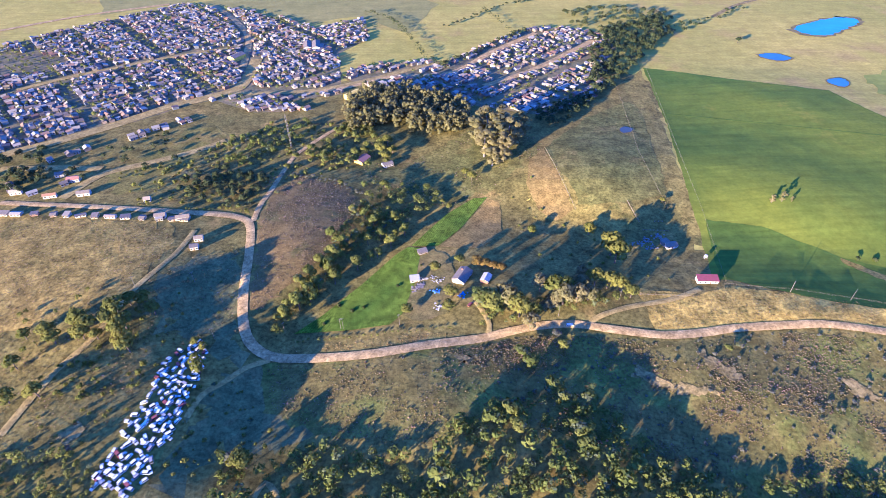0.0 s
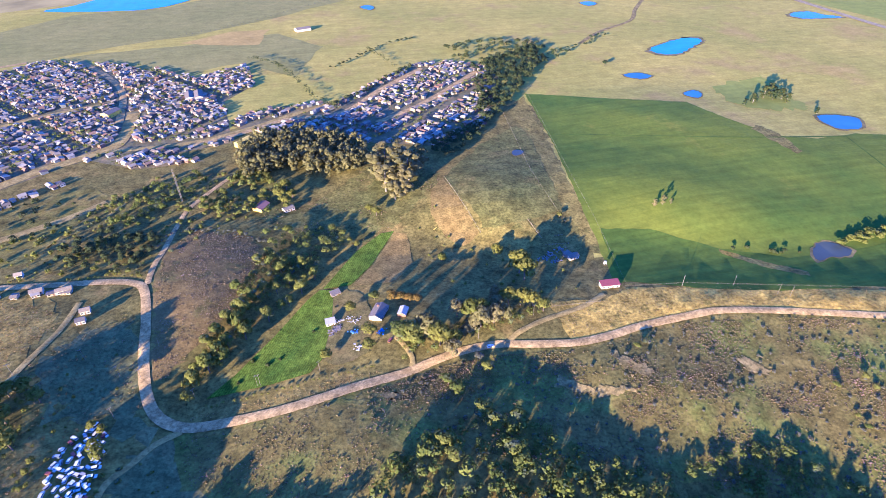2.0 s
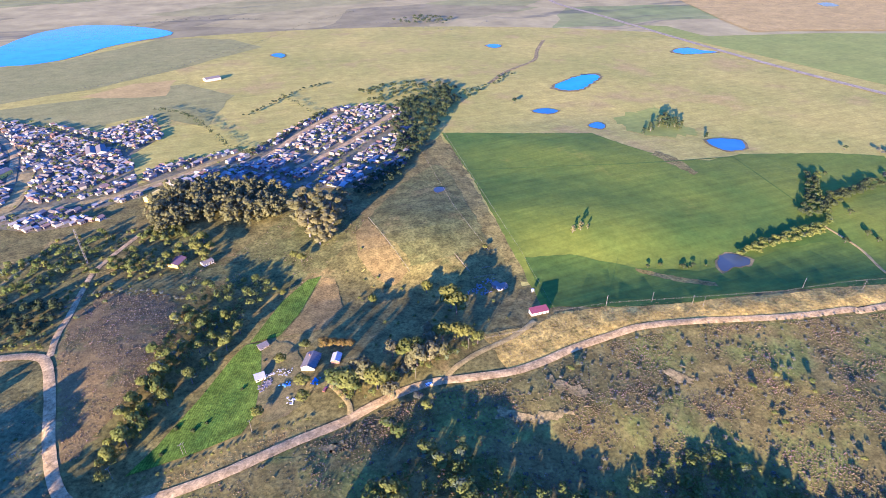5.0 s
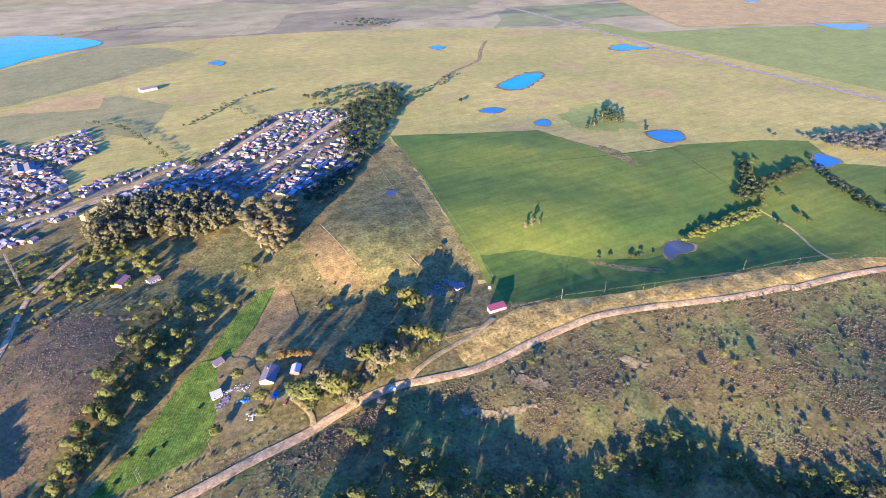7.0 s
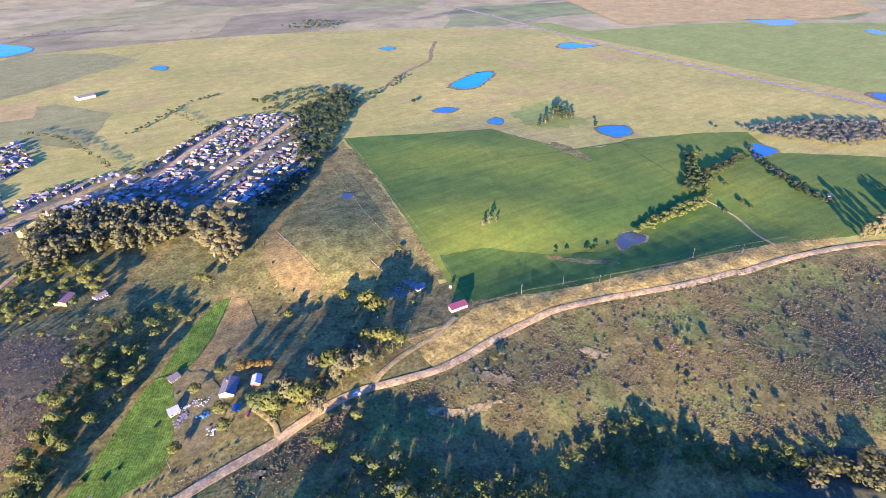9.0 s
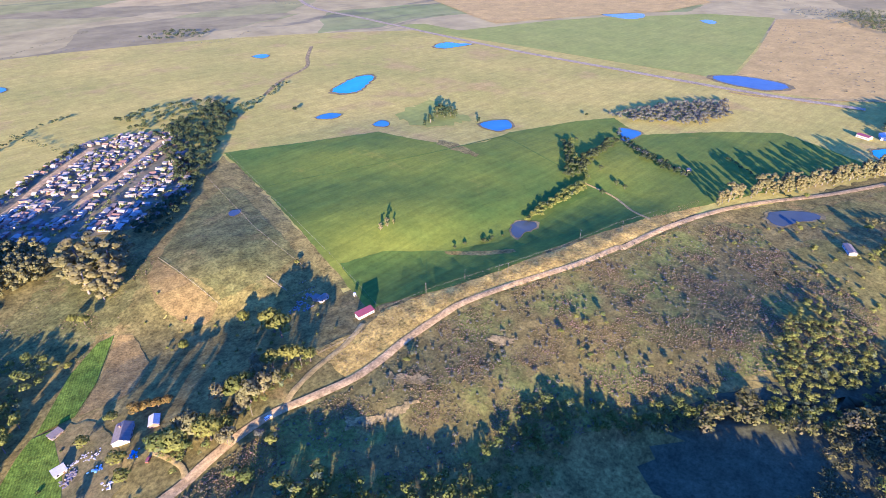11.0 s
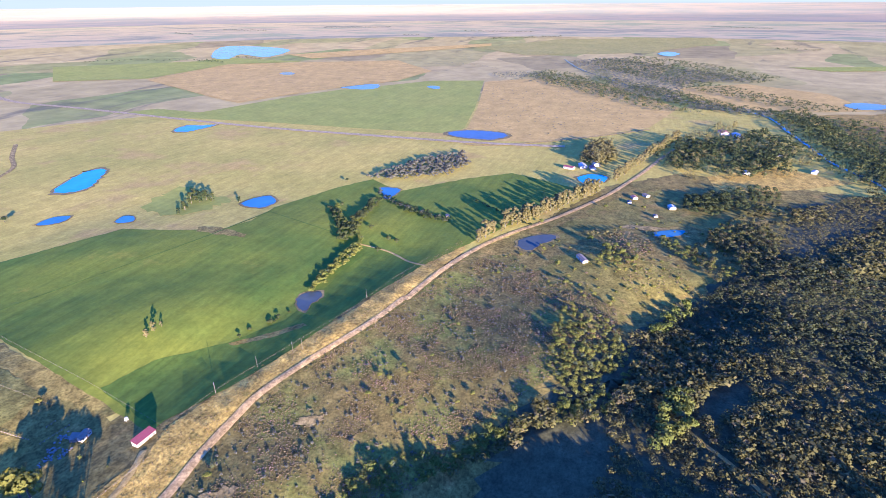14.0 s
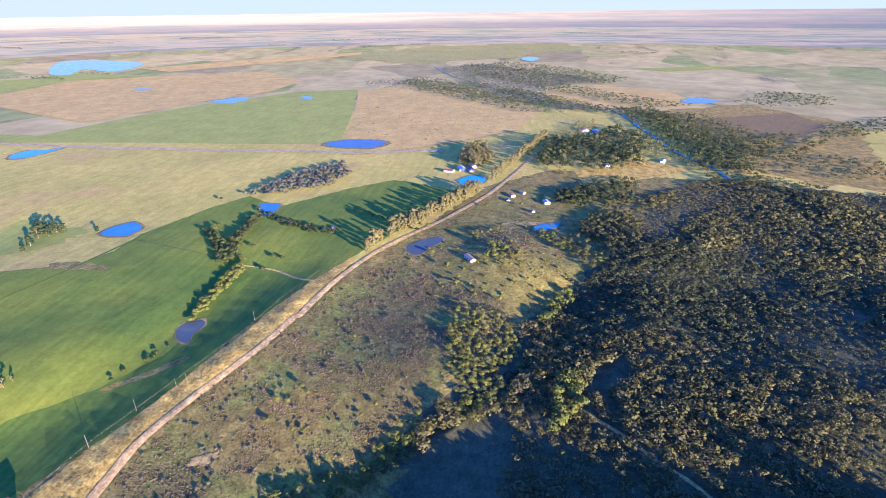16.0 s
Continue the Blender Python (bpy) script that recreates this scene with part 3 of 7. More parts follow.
sheet("field_6", jagged([(-387.2, 365.6), (-296.8, 351.1), (-245.8, 347), (-210.7, 336.6), (-196.4, 312.1), (-213.1, 281.4), (-233.3, 251.7), (-256.7, 234.8), (-293.3, 226.1)], 5.0, 3), M_WEEDY, 0.05, "warm tan dry grassland")
sheet("field_7", jagged([(-142.1, 344.7), (-144, 382.3), (-125.2, 411.4), (-88.6, 398.5), (-70.6, 376.3), (-71.3, 337.2), (-85.5, 303.3), (-101.9, 273.5), (-117.6, 247), (-125.5, 249.7), (-132.8, 291.8)], 4.5, 4), M_BROWN, 0.05, "fallow brown field with low dead weeds")
sheet("field_8", [(-92.2, 226.3), (-77.4, 241.3), (-55.3, 269.8), (-34.2, 301), (-25.7, 309.9), (-15.7, 308.4), (-19.1, 271.9), (-26.4, 242.4), (-33.7, 233.2), (-57.9, 228.9)], M_CROP, 0.12, "bright green vegetable crop in tight rows")
sheet("field_9", [(-23.2, 311.1), (3, 350.5), (25.6, 372.4), (36.9, 373.8), (13.6, 331.7), (-3.7, 310.7)], M_CROP, 0.12, "narrow strip of green vegetables")
sheet("field_10", jagged([(-2.5, 309.4), (13.5, 329.6), (38.6, 372.1), (46.8, 365.3), (44.6, 326.1), (27.2, 307.5)], 0.6, 5), M_TILLED, 0.07, "small tilled plot with straw-coloured rows")
sheet("field_11", jagged([(71.6, 418), (95.9, 455.4), (109.6, 393.7), (110.5, 362.2), (149.9, 364.6), (148.6, 330.9), (114.6, 310.9), (93.8, 333.6), (71.5, 344.4)], 1.6, 6), M_PADDOCK, 0.07, "dry tan paddock")
sheet("field_12", jagged([(95.9, 455.4), (151.2, 519.8), (202.2, 557.1), (209.5, 535.6), (193.5, 414.9), (185.3, 374.5), (149.9, 364.6), (110.5, 362.2), (109.6, 393.7)], 1.6, 7), M_OLIVE, 0.06, "rough olive meadow on a low rise")
sheet("field_39", jagged([(96.1, 456.5), (80.2, 433.7), (71.6, 390.2), (77.5, 355.1), (88.4, 339.6), (104.9, 354.5), (103.1, 389.5), (99.7, 427.1)], 1.0, 101, 5), M_TILLED, 0.085, "narrow straw-coloured plot with mown rows")
sheet("field_40", jagged([(107.5, 354.4), (146.3, 364.7), (152.4, 336.7), (126.2, 324.4), (110.8, 331.8)], 1.0, 102, 5), M_PADDOCK, 0.09, "bare dry corner of a paddock")
sheet("field_13", jagged([(208.2, 603.4), (243.3, 645.5), (219.2, 478), (200.3, 346.1), (195.7, 304), (183.1, 310.8), (189.5, 387.3), (208.3, 515.5)], 1.6, 8), M_PADDOCK, 0.04, "dry strip along the fence of the grain field")
sheet("field_14", jagged([(130.3, 222.6), (128.6, 264.1), (165.8, 255.3), (187.2, 264.1), (231.2, 257.1), (299.2, 238.5), (361.8, 221.9), (429.1, 210.4), (482.1, 195.8), (538.2, 181.2), (514.7, 168.9), (398.9, 189.5), (348.3, 200.5), (281.6, 220.7), (241.2, 230.2), (215.6, 230.3), (180.1, 228.2)], 1.0, 9), M_TAN, 0.04, "straw-coloured verge beside the dirt road")
SCRUB_AREA = [(-41.8, 216), (14.6, 219.7), (77.3, 222.8), (132.6, 215.7), (209.4, 222.4), (276.1, 215.1), (341, 194.7), (391.2, 184.1), (481.8, 165.1)] + [(512, 140.3), (518.3, 112.9), (493.5, 94.8), (487.6, 61.9), (440.9, 2.9), (395.3, -3), (341, 33.6), (260.2, 77.7), (208.3, 91.6)] + [(106.3, 141.2), (73.2, 150.3), (-0.2, 181.5)]
sheet("field_15", jagged(SCRUB_AREA, 1.5, 10), M_SCRUB, 0.03, "scrubland of brown weeds and thin grass")
sheet("field_16", jagged([(-82.1, 517.5), (-31.7, 430.5), (27.5, 495.4), (87.7, 481.7), (95, 456.5), (46.7, 390.8), (7.6, 356.6), (-39.7, 392.9), (-81.8, 421.8)], 5.0, 11), M_OLIVE, 0.04, "weedy brown field behind the grove")
sheet("field_17", jagged([(248.3, 65.6), (346.9, 29.1), (420.2, -19.2), (518, -83.8), (615.9, -146.9), (793.3, -195.7), (864.5, -336.5), (800.9, -515.8), (656.7, -515.4), (253.6, -306), (151.9, 23), (190.8, 53.1)], 9.0, 12), M_FLOOR_SHADED, 0.02, "forest floor with shade in its dark colour")
sheet("field_18", jagged([(-103.4, 201.3), (-61.5, 204.8), (-8.8, 207.2), (31.2, 209.5), (46, 194.9), (47.2, 179.5), (21, 159), (-19.6, 150), (-54.3, 153.7), (-93, 170.9)], 5.0, 13), M_SCRUB, 0.06, "brownish weedy ground beside the road")
TOWN_A = [(-430.7, 445.9), (-629.5, 725.8), (-557.1, 828.5), (-421.4, 961.2), (-265.9, 900.2), (-180.9, 820.8), (-120.5, 873.1), (-98.2, 777.4), (-133.4, 717.9), (-111.6, 585), (-186.7, 566.3), (-133.5, 546), (-198.7, 541), (-251.4, 574.2), (-273.1, 564.5), (-333.8, 508.2)]
TOWN_B = [(-117.9, 635.9), (-108.8, 662.7), (-58.2, 683), (9.9, 685.7), (75, 760), (146.1, 820.2), (221.4, 795.3), (234, 728.7), (174.3, 575.2), (111.4, 523.2), (40.7, 549.6), (-11.4, 583), (-75.2, 591.5)]
M_MEADOW = soil("lit_meadow", (0.185, 0.153, 0.056), (0.13, 0.124, 0.045), big=0.02, grain=0.4, con=0.65, spots=(0.2, 0.152, 0.066), spot_scale=0.03, spot_at=0.53, rolls=1.2, dry=0.52)
sheet("field_33", jagged([(-299.1, 422.5), (-265.7, 466.2), (-258.3, 506), (-231.9, 512.8), (-213.4, 490.1), (-224.5, 440.5), (-243.8, 397.8), (-274.9, 381.1)], 4.0, 91), M_MEADOW, 0.05, "green sunlit meadow below the town")
sheet("field_34", jagged([(452.5, 78.1), (518.1, 77.3), (553.5, 39.7), (541, -13.6), (559.5, -70.2), (544.7, -87.7), (485.9, -60.9), (443.7, -20.6), (399.7, 25)], 13.0, 92), M_MEADOW, 0.045, "golden-green pasture round a knoll")
sheet("field_37", jagged([(548.5, 110.4), (635.7, 76.5), (722.6, 40.5), (801.3, -25.3), (800.8, -81), (734.5, -121.4), (646.5, -124.5), (672.4, -76.5), (646.7, 0.9), (568.9, 65.2)], 4.0, 96), M_MEADOW, 0.047, "olive pasture beside the road")
sheet("field_35", jagged([(695.6, -60.3), (739.7, -77.7), (772.9, -126.4), (723.7, -156.3), (681, -152.7), (664.1, -113.3), (654, -78.6)], 3.0, 93), M_MEADOW, 0.05, "olive pasture corner by the wood")
sheet("field_36", jagged([(1480, -360.7), (1568, -503.8), (1611, -612.4), (1354, -747.2), (884.9, -586.2), (851.1, -468.7), (910.2, -403), (970.7, -374.7), (1124, -375.6)], 12.0, 95, 30), M_WEEDY, 0.042, "brown heath beyond the river")
sheet("town_ground_1", TOWN_A, M_TOWN, 0.03, "trodden soil and yards under a town", "ground")
sheet("town_ground_2", TOWN_B, M_TOWN, 0.03, "trodden soil and yards under a hillside district", "ground")

ribbon("road_1", ROAD, 5.8, M_DIRT, 0.2, "unpaved pinkish dirt road with pale wheel tracks", seed=2)
ribbon("road_2", ROAD_N, 4.0, M_DIRT, 0.16, "narrow dirt lane")
ribbon("road_3", ROAD_W, 5.5, M_DIRT, 0.17, "dirt road past a row of sheds")
ribbon("highway", HIGHWAY, 14.0, M_ASPHALT, 0.3, "grey paved highway with pale shoulders", step=25)
ribbon("track_1", RAIL, 4.0, M_TRACK, 0.14, "pale gravel track across the grass")
ribbon("avenue", AVENUE, 13.0, M_TRACK, 0.2, "wide dusty town avenue")
for i, line in enumerate(STREETS):
    ribbon("street_%d" % (i + 1), line, 8.0, M_DIRT if i > 3 else M_TRACK, 0.16, "dusty town street")

ribbon("river", [(2569, 385.9), (2230, 267.5), (1980, 137.5), (1780, 33.9), (1563, -126.5), (1449, -245.7), (1272, -268.5), (1158, -280.9), (1032, -294), (934.9, -326.1), (863.6, -328)], 6.0, M_WATER, 0.3, "slow dark river between wooded banks", "river", step=20)
sheet("field_19", [(892.7, -95.7), (984.7, -207.7), (926.7, -296.5), (864.9, -210.9), (808.1, -105.4)], M_TAN, 0.05, "golden river meadow")
sheet("field_20", [(1850, -74), (2002, -271.5), (1848, -461.1), (1591, -505.3), (1503, -296.9), (1581, -104.5)], M_PINK, 0.05, "far reddish field in a river bend")
sheet("field_21", [(970.8, -399.2), (1019, -501), (962.4, -605), (898.8, -674), (811.5, -616.8), (822.5, -527.8), (861.5, -480.6), (897.2, -415.1)], M_WEEDY, 0.05, "reddish bare hill beyond the wood")
sheet("field_22", [(1371, -409.8), (1483, -675.3), (1301, -674.9), (1156, -539.4), (1186, -476.3)], M_BROWN, 0.05, "far reddish bare field")
sheet("field_23", [(1353, 1953), (1632, 2328), (1820, 2107), (1998, 1927), (2158, 1885), (2160, 1470), (1965, 1723), (1519, 1700)], M_GREEN_FAR, 0.06, "far green crop by a lake")
sheet("field_24", jagged([(-235.5, 1022.3), (-161.0, 1077.3), (-93.4, 1081.3), (-107.5, 979.7), (-196.6, 998.0)], 3.0, 99, 20), M_PINK, 0.05, "pale stubble beside the town")
sheet("field_25", jagged([(-535, 900), (-395, 996), (-334, 1031), (-223, 1069), (-88, 1169), (74, 1314), (18, 1431), (-136, 1504), (-311, 1317), (-484, 1296), (-628, 1104)], 4.0, 97, 40), M_DULL, 0.04, "dull olive field below the lake")
sheet("field_26", jagged([(-502, 912), (-391, 982), (-223, 1008), (-75, 1046), (-3, 939), (-48, 793), (-120, 880), (-214, 846), (-332, 927), (-447, 852)], 4.0, 98, 30), M_DULL, 0.045, "olive meadow behind the town")
sheet("field_27", jagged([(470.0, 496.3), (477.1, 469.4), (470.0, 425.6), (461.5, 421.9), (458.6, 461.9), (456.7, 487.2)], 2.0, 72, 5), M_PADDOCK, 0.08, "bare dry tongue reaching into the grain")
sheet("field_42", jagged([(2929, 921), (3433, 548), (3629, -264), (3356, -278), (2902, 62), (2693, 597)], 14.0, 104, 60), M_DULL, 0.05, "far dull heath on the plain")
sheet("field_43", [(2358, 1691), (2701, 1406), (3136, 886), (3035, 858), (2614, 1218), (2270, 1500)], M_PINK, 0.055, "far pale stubble strip")
sheet("field_44", [(2507, -473), (2603, -821), (2503, -880), (2411, -590)], M_GREEN_FAR, 0.06, "far strip of young green crop")
sheet("field_28", jagged([(493.5, 618.5), (555.6, 638), (593.8, 644.1), (576, 574.2), (557.2, 520.6), (504, 538.7), (485, 575)], 7.0, 94), M_GREEN_FAR, 0.08, "green corner round a clump of trees")

# nested darker sheets paint shade onto the hollows, deepest in the middle
SHADED_HOLLOWS = ([(-194, 293), (-153.2, 311.2), (-135.5, 263.1), (-126, 223.2), (-114.4, 205.6), (-125.8, 199.7), (-134.3, 206), (-139.2, 221.2), (-167.6, 223.9), (-185.8, 243.2)], [(-128.6, 192.9), (-106.7, 201.4), (-93, 170.9), (-66.4, 157.1), (-76.1, 147.7), (-111.2, 151.3), (-128.9, 122.7), (-137.4, 125.5), (-136.7, 166.4)])
for k, hollow in enumerate(SHADED_HOLLOWS):
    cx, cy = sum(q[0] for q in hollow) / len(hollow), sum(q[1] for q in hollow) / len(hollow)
    for ring, (grow, mat) in enumerate(((1.0, M_SHADE_RIM), (0.84, M_SHADE_DEEP))):
        sheet("field_%d" % (29 + 2 * k + ring), jagged([(cx + (x - cx) * grow, cy + (y - cy) * grow) for x, y in hollow], 7.0, 29 + k + ring, 6), mat, 0.024 + 0.01 * k + 0.005 * ring, "grass in a hollow with shade in its colour")

# water
PONDS = [
    ([(505.6, 796.9), (548.8, 824.8), (591.2, 843), (616.5, 829.1), (581.6, 793.7), (531.2, 762.8), (508.5, 771.2)], M_WATER_BLUE),
    ([(406.5, 692.7), (430.1, 695.8), (442.2, 679.8), (424.6, 670.6), (409.9, 678.5)], M_WATER),
    ([(445.8, 606.9), (464.9, 613.5), (468.2, 600.5), (456.1, 587.8), (447.2, 595.3)], M_WATER),
    ([(554.8, 501.5), (573.9, 501.3), (593.7, 485.7), (575.7, 461.4), (551.7, 464.9), (548.2, 480.7)], M_WATER),
    ([(345.9, 268.7), (358.8, 280), (371.3, 280.1), (378.6, 266.5), (368.5, 261.1), (356.2, 263.4), (344.8, 260.1)], M_WATER_DULL),
    ([(177.7, 493.4), (183.5, 497.0), (189.6, 492.1), (185.1, 485.1), (178.8, 483.8), (176.2, 486.9)], M_WATER_DULL),
    ([(664.5, 345.1), (679.4, 353.4), (683.1, 343.3), (682.3, 323.9), (667.6, 320.2), (638.2, 324.5)], M_WATER),
    ([(884.5, 948.4), (932.3, 956.5), (942.1, 923.1), (960, 899.5), (881.8, 910)], M_WATER),
    ([(83.8, 1220), (101.6, 1233), (112.8, 1209), (101.3, 1188)], M_WATER),
    ([(538, 1142), (562.6, 1149), (568.7, 1125), (543.9, 1111)], M_WATER),
    ([(-557.3, 1346), (-513.1, 1391), (-475.3, 1482), (-435.9, 1663), (-349.5, 1767), (-217.1, 1707), (-115, 1557), (-230.6, 1454), (-314.1, 1334), (-400.8, 1308)], M_WATER_BLUE),
    ([(1549, 931.6), (1615, 920.6), (1646, 851.1), (1580, 810), (1526, 832.7)], M_WATER),
    ([(1639, 670.7), (1668, 657), (1639, 623), (1601, 629.2)], M_WATER),
    ([(1784, 1330), (1835, 1330), (1799, 1268), (1749, 1269)], M_WATER),
    ([(822.3, 89.9), (849.6, 71.1), (840.1, 48.3), (809.3, 50), (794, 73.6)], M_WATER_BLUE),
    ([(629.2, -22.8), (643.9, -34.2), (652.5, -58.9), (636.1, -53.2), (621.3, -32.3)], M_WATER),
    ([(1050, 383.4), (1083, 353.5), (1088, 290.6), (1061, 260.5), (1019, 281.2), (1016, 324.5), (1023, 361.4)], M_WATER_DULL),
    # dark water sheet standing in for deep blue shade by the windbreak
    ([(554.1, 119.1), (572.4, 110.8), (588.6, 87.9), (578.3, 81.5), (558.9, 92.3), (538.9, 99.4), (537.3, 110.9)], M_WATER_DULL),
    ([(2155, 1979), (2495, 2197), (2581, 2024), (2540, 1815), (2388, 1740), (2234, 1738), (2279, 1908), (2109, 1849)], M_WATER_PALE),
    ([(1666, -458), (1711, -508.9), (1673, -562.7), (1610, -510.9), (1607, -465.5)], M_WATER),
    ([(2878, 5.3), (2975, -37.1), (2903, -92.4), (2785, -49.2)], M_WATER_PALE),
]
for i, (pts, mat) in enumerate(PONDS):
    line = smooth_line(pts, 5.0 if i < 7 else 20.0, closed=True)
    size = max(p[0] for p in line) - min(p[0] for p in line)
    line = jagged(line, min(2.5, size * 0.025), 900 + i, max(3.0, size * 0.08))
    cx, cy = sum(p[0] for p in line) / len(line), sum(p[1] for p in line) / len(line)
    if math.hypot(cx, cy) < 1500:
        sheet("pond_bank_%d" % (i + 1), jagged([(cx + (x - cx) * 1.16, cy + (y - cy) * 1.16) for x, y in line], min(2.5, size * 0.03), i, 5.0), M_MUD, 0.13, "bare muddy pond bank", "pond bank")
    sheet("pond_%d" % (i + 1), line, mat, 0.2, "still blue pond in the grass", "pond")


# ---- plants ----
RNG = np.random.default_rng(7)


def clumps(n, lobes, size, seed, flat=0.35):
    """n uneven leaf clumps on the outside of some rounded lobes (x, y, z, radius, height)."""
    rng = np.random.default_rng(seed)
    lobes = np.asarray(lobes, float)
    pick = rng.choice(len(lobes), n, p=lobes[:, 3] ** 2 / (lobes[:, 3] ** 2).sum())
    d = rng.normal(size=(n, 3))
    d[:, 2] = np.abs(d[:, 2]) * 0.9 - flat
    d /= np.linalg.norm(d, axis=1)[:, None]
    c = lobes[pick, :3] + d * lobes[pick][:, [3, 3, 4]] * rng.uniform(*((0.9, 1.04) if lobes[:, 3].max() > 0.17 else (0.7, 1.1)), (n, 1))
    nrm = d + rng.normal(size=(n, 3)) * 0.27
    nrm /= np.linalg.norm(nrm, axis=1)[:, None]
    u = np.cross(nrm, rng.normal(size=(n, 3)))
    u /= np.linalg.norm(u, axis=1)[:, None]
    v = np.cross(nrm, u)
    s = size * rng.uniform(0.6, 1.3, (n, 1))
    out = []
    for a, b in ((-1, -1), (1, -1), (1, 1), (-1, 1)):
        k = rng.uniform(0.6, 1.15, (n, 2))
        out.append(c + u * a * s * k[:, :1] + v * b * s * k[:, 1:] - nrm * 0.25 * s * (rng.uniform(0, 1, (n, 1)) > 0.5))
    soft = 0.5 * d + 0.4 * (c - np.array((0, 0, 0.4))) / 0.35 + 0.2 * nrm
    soft /= np.linalg.norm(soft, axis=1)[:, None]
    return np.concatenate([np.stack(out, axis=1), np.repeat(soft[:, None], 4, axis=1)], axis=2)


def lobes_of(kind, seed):
    rng = random.Random(seed)
    if kind == "broad":
        o = [(0, 0, 0.66, 0.26, 0.26)]
        for k in range(6):
            a = k * 1.05 + rng.uniform(-0.4, 0.4)
            o.append((0.24 * math.cos(a), 0.24 * math.sin(a), rng.uniform(0.45, 0.74), rng.uniform(0.14, 0.22), rng.uniform(0.12, 0.19)))
    elif kind == "tall":
        o = []
        for k in range(18):
            a, h = rng.uniform(0, 6.28), 0.16 + 0.78 * k / 17
            rr = rng.uniform(0.03, 0.19) * (1.25 - 1.1 * abs(h - 0.5))
            o.append((rr * math.cos(a), rr * math.sin(a), h, rng.uniform(0.05, 0.095), rng.uniform(0.07, 0.12)))
    else:
        o = [(0, 0, 0.4, 0.45, 0.45)]
        for k in range(5):
            a = k * 1.25 + rng.uniform(-0.4, 0.4)
            o.append((0.42 * math.cos(a), 0.42 * math.sin(a), rng.uniform(0.25, 0.55), rng.uniform(0.22, 0.34), rng.uniform(0.2, 0.36)))
    return o


def trunk_mesh(name, kind, seed, mat):
    """A tapered, slightly crooked trunk with limbs reaching into the crown."""
    rng = random.Random(seed)
    verts, faces = [], []

    def limb(a, b, ra, rb, sides=6):
        a, b = Vector(a), Vector(b)
        q = (b - a).to_track_quat("Z", "Y")
        base = len(verts)
        for c, r in ((a, ra), (b, rb)):
            for k in range(sides):
                w = 2 * math.pi * k / sides
                verts.append(c + q @ Vector((r * math.cos(w), r * math.sin(w), 0)))
        for k in range(sides):
            k2 = (k + 1) % sides
            faces.append((base + k, base + k2, base + sides + k2, base + sides + k))
        faces.append(tuple(range(base + sides, base + 2 * sides)))

    top = {"broad": 0.42, "tall": 0.72, "bush": 0.2}[kind]
    mid = (rng.uniform(-0.02, 0.02), rng.uniform(-0.02, 0.02), top * 0.5)
    end = (rng.uniform(-0.03, 0.03), rng.uniform(-0.03, 0.03), top)
    r0 = {"broad": 0.035, "tall": 0.022, "bush": 0.04}[kind]
    limb((0, 0, -0.02), mid, r0, r0 * 0.75)
    limb(mid, end, r0 * 0.75, r0 * 0.5)
    for lx, ly, lz, lr, lh in lobes_of(kind, seed)[:5]:
        limb((end[0] * 0.7, end[1] * 0.7, min(top * 0.85, lz)), (lx, ly, lz), r0 * 0.4, r0 * 0.15, 4)
    return mesh_of(name, verts, faces, mat)


PLANTS = {}


def plant(kind, leaf, x, y, h, wide=1.0, label="", category="tree", group="", count=None):
    """Stands one tree or bush of height h; the first of each form is built, the rest are copies that share its meshes."""
    form = random.randrange(3)
    key = (kind, leaf.name, form)
    n = count or {"broad": 560, "tall": 1000, "bush": 200}[kind]
    size = {"broad": 0.038, "tall": 0.027, "bush": 0.1}[kind]
    m = pose(x, y, 0.0, 0, 0, random.uniform(0, 360)) @ Matrix.Diagonal((h * wide, h * wide, h, 1))
    if key not in PLANTS:
        seed = abs(len(PLANTS) * 13 + form + 3)
        root = thing("bush" if kind == "bush" else "tree", label, category, group)
        part("trunk", trunk_mesh("trunk", kind, seed, M_BARK_PALE if kind == "tall" else M_BARK), root)
        part("crown", quad_mesh("crown", clumps(n, lobes_of(kind, seed), size, seed), leaf), root)
        root.matrix_basis = m
        PLANTS[key] = root
        return root
    ob = copy_thing(PLANTS[key], Matrix.Identity(4))
    ob.matrix_basis = m
    return tagged(ob, label, category, group)


def scatter(poly, spacing, seed, keep=1.0, gap=3.0):
    """Uneven points in a polygon, clear of the roads."""
    rng = np.random.default_rng(seed)
    xs, ys = [p[0] for p in poly], [p[1] for p in poly]
    gx, gy = np.meshgrid(np.arange(min(xs), max(xs), spacing), np.arange(min(ys), max(ys), spacing))
    pts = np.stack([gx.ravel(), gy.ravel()], 1) + rng.uniform(-0.48, 0.48, (gx.size, 2)) * spacing
    pts = pts[rng.uniform(size=len(pts)) < keep]
    if not len(pts):
        return pts
    pts = pts[inside(pts, poly)]
    return pts[clear_of(pts, gap)] if len(pts) else pts


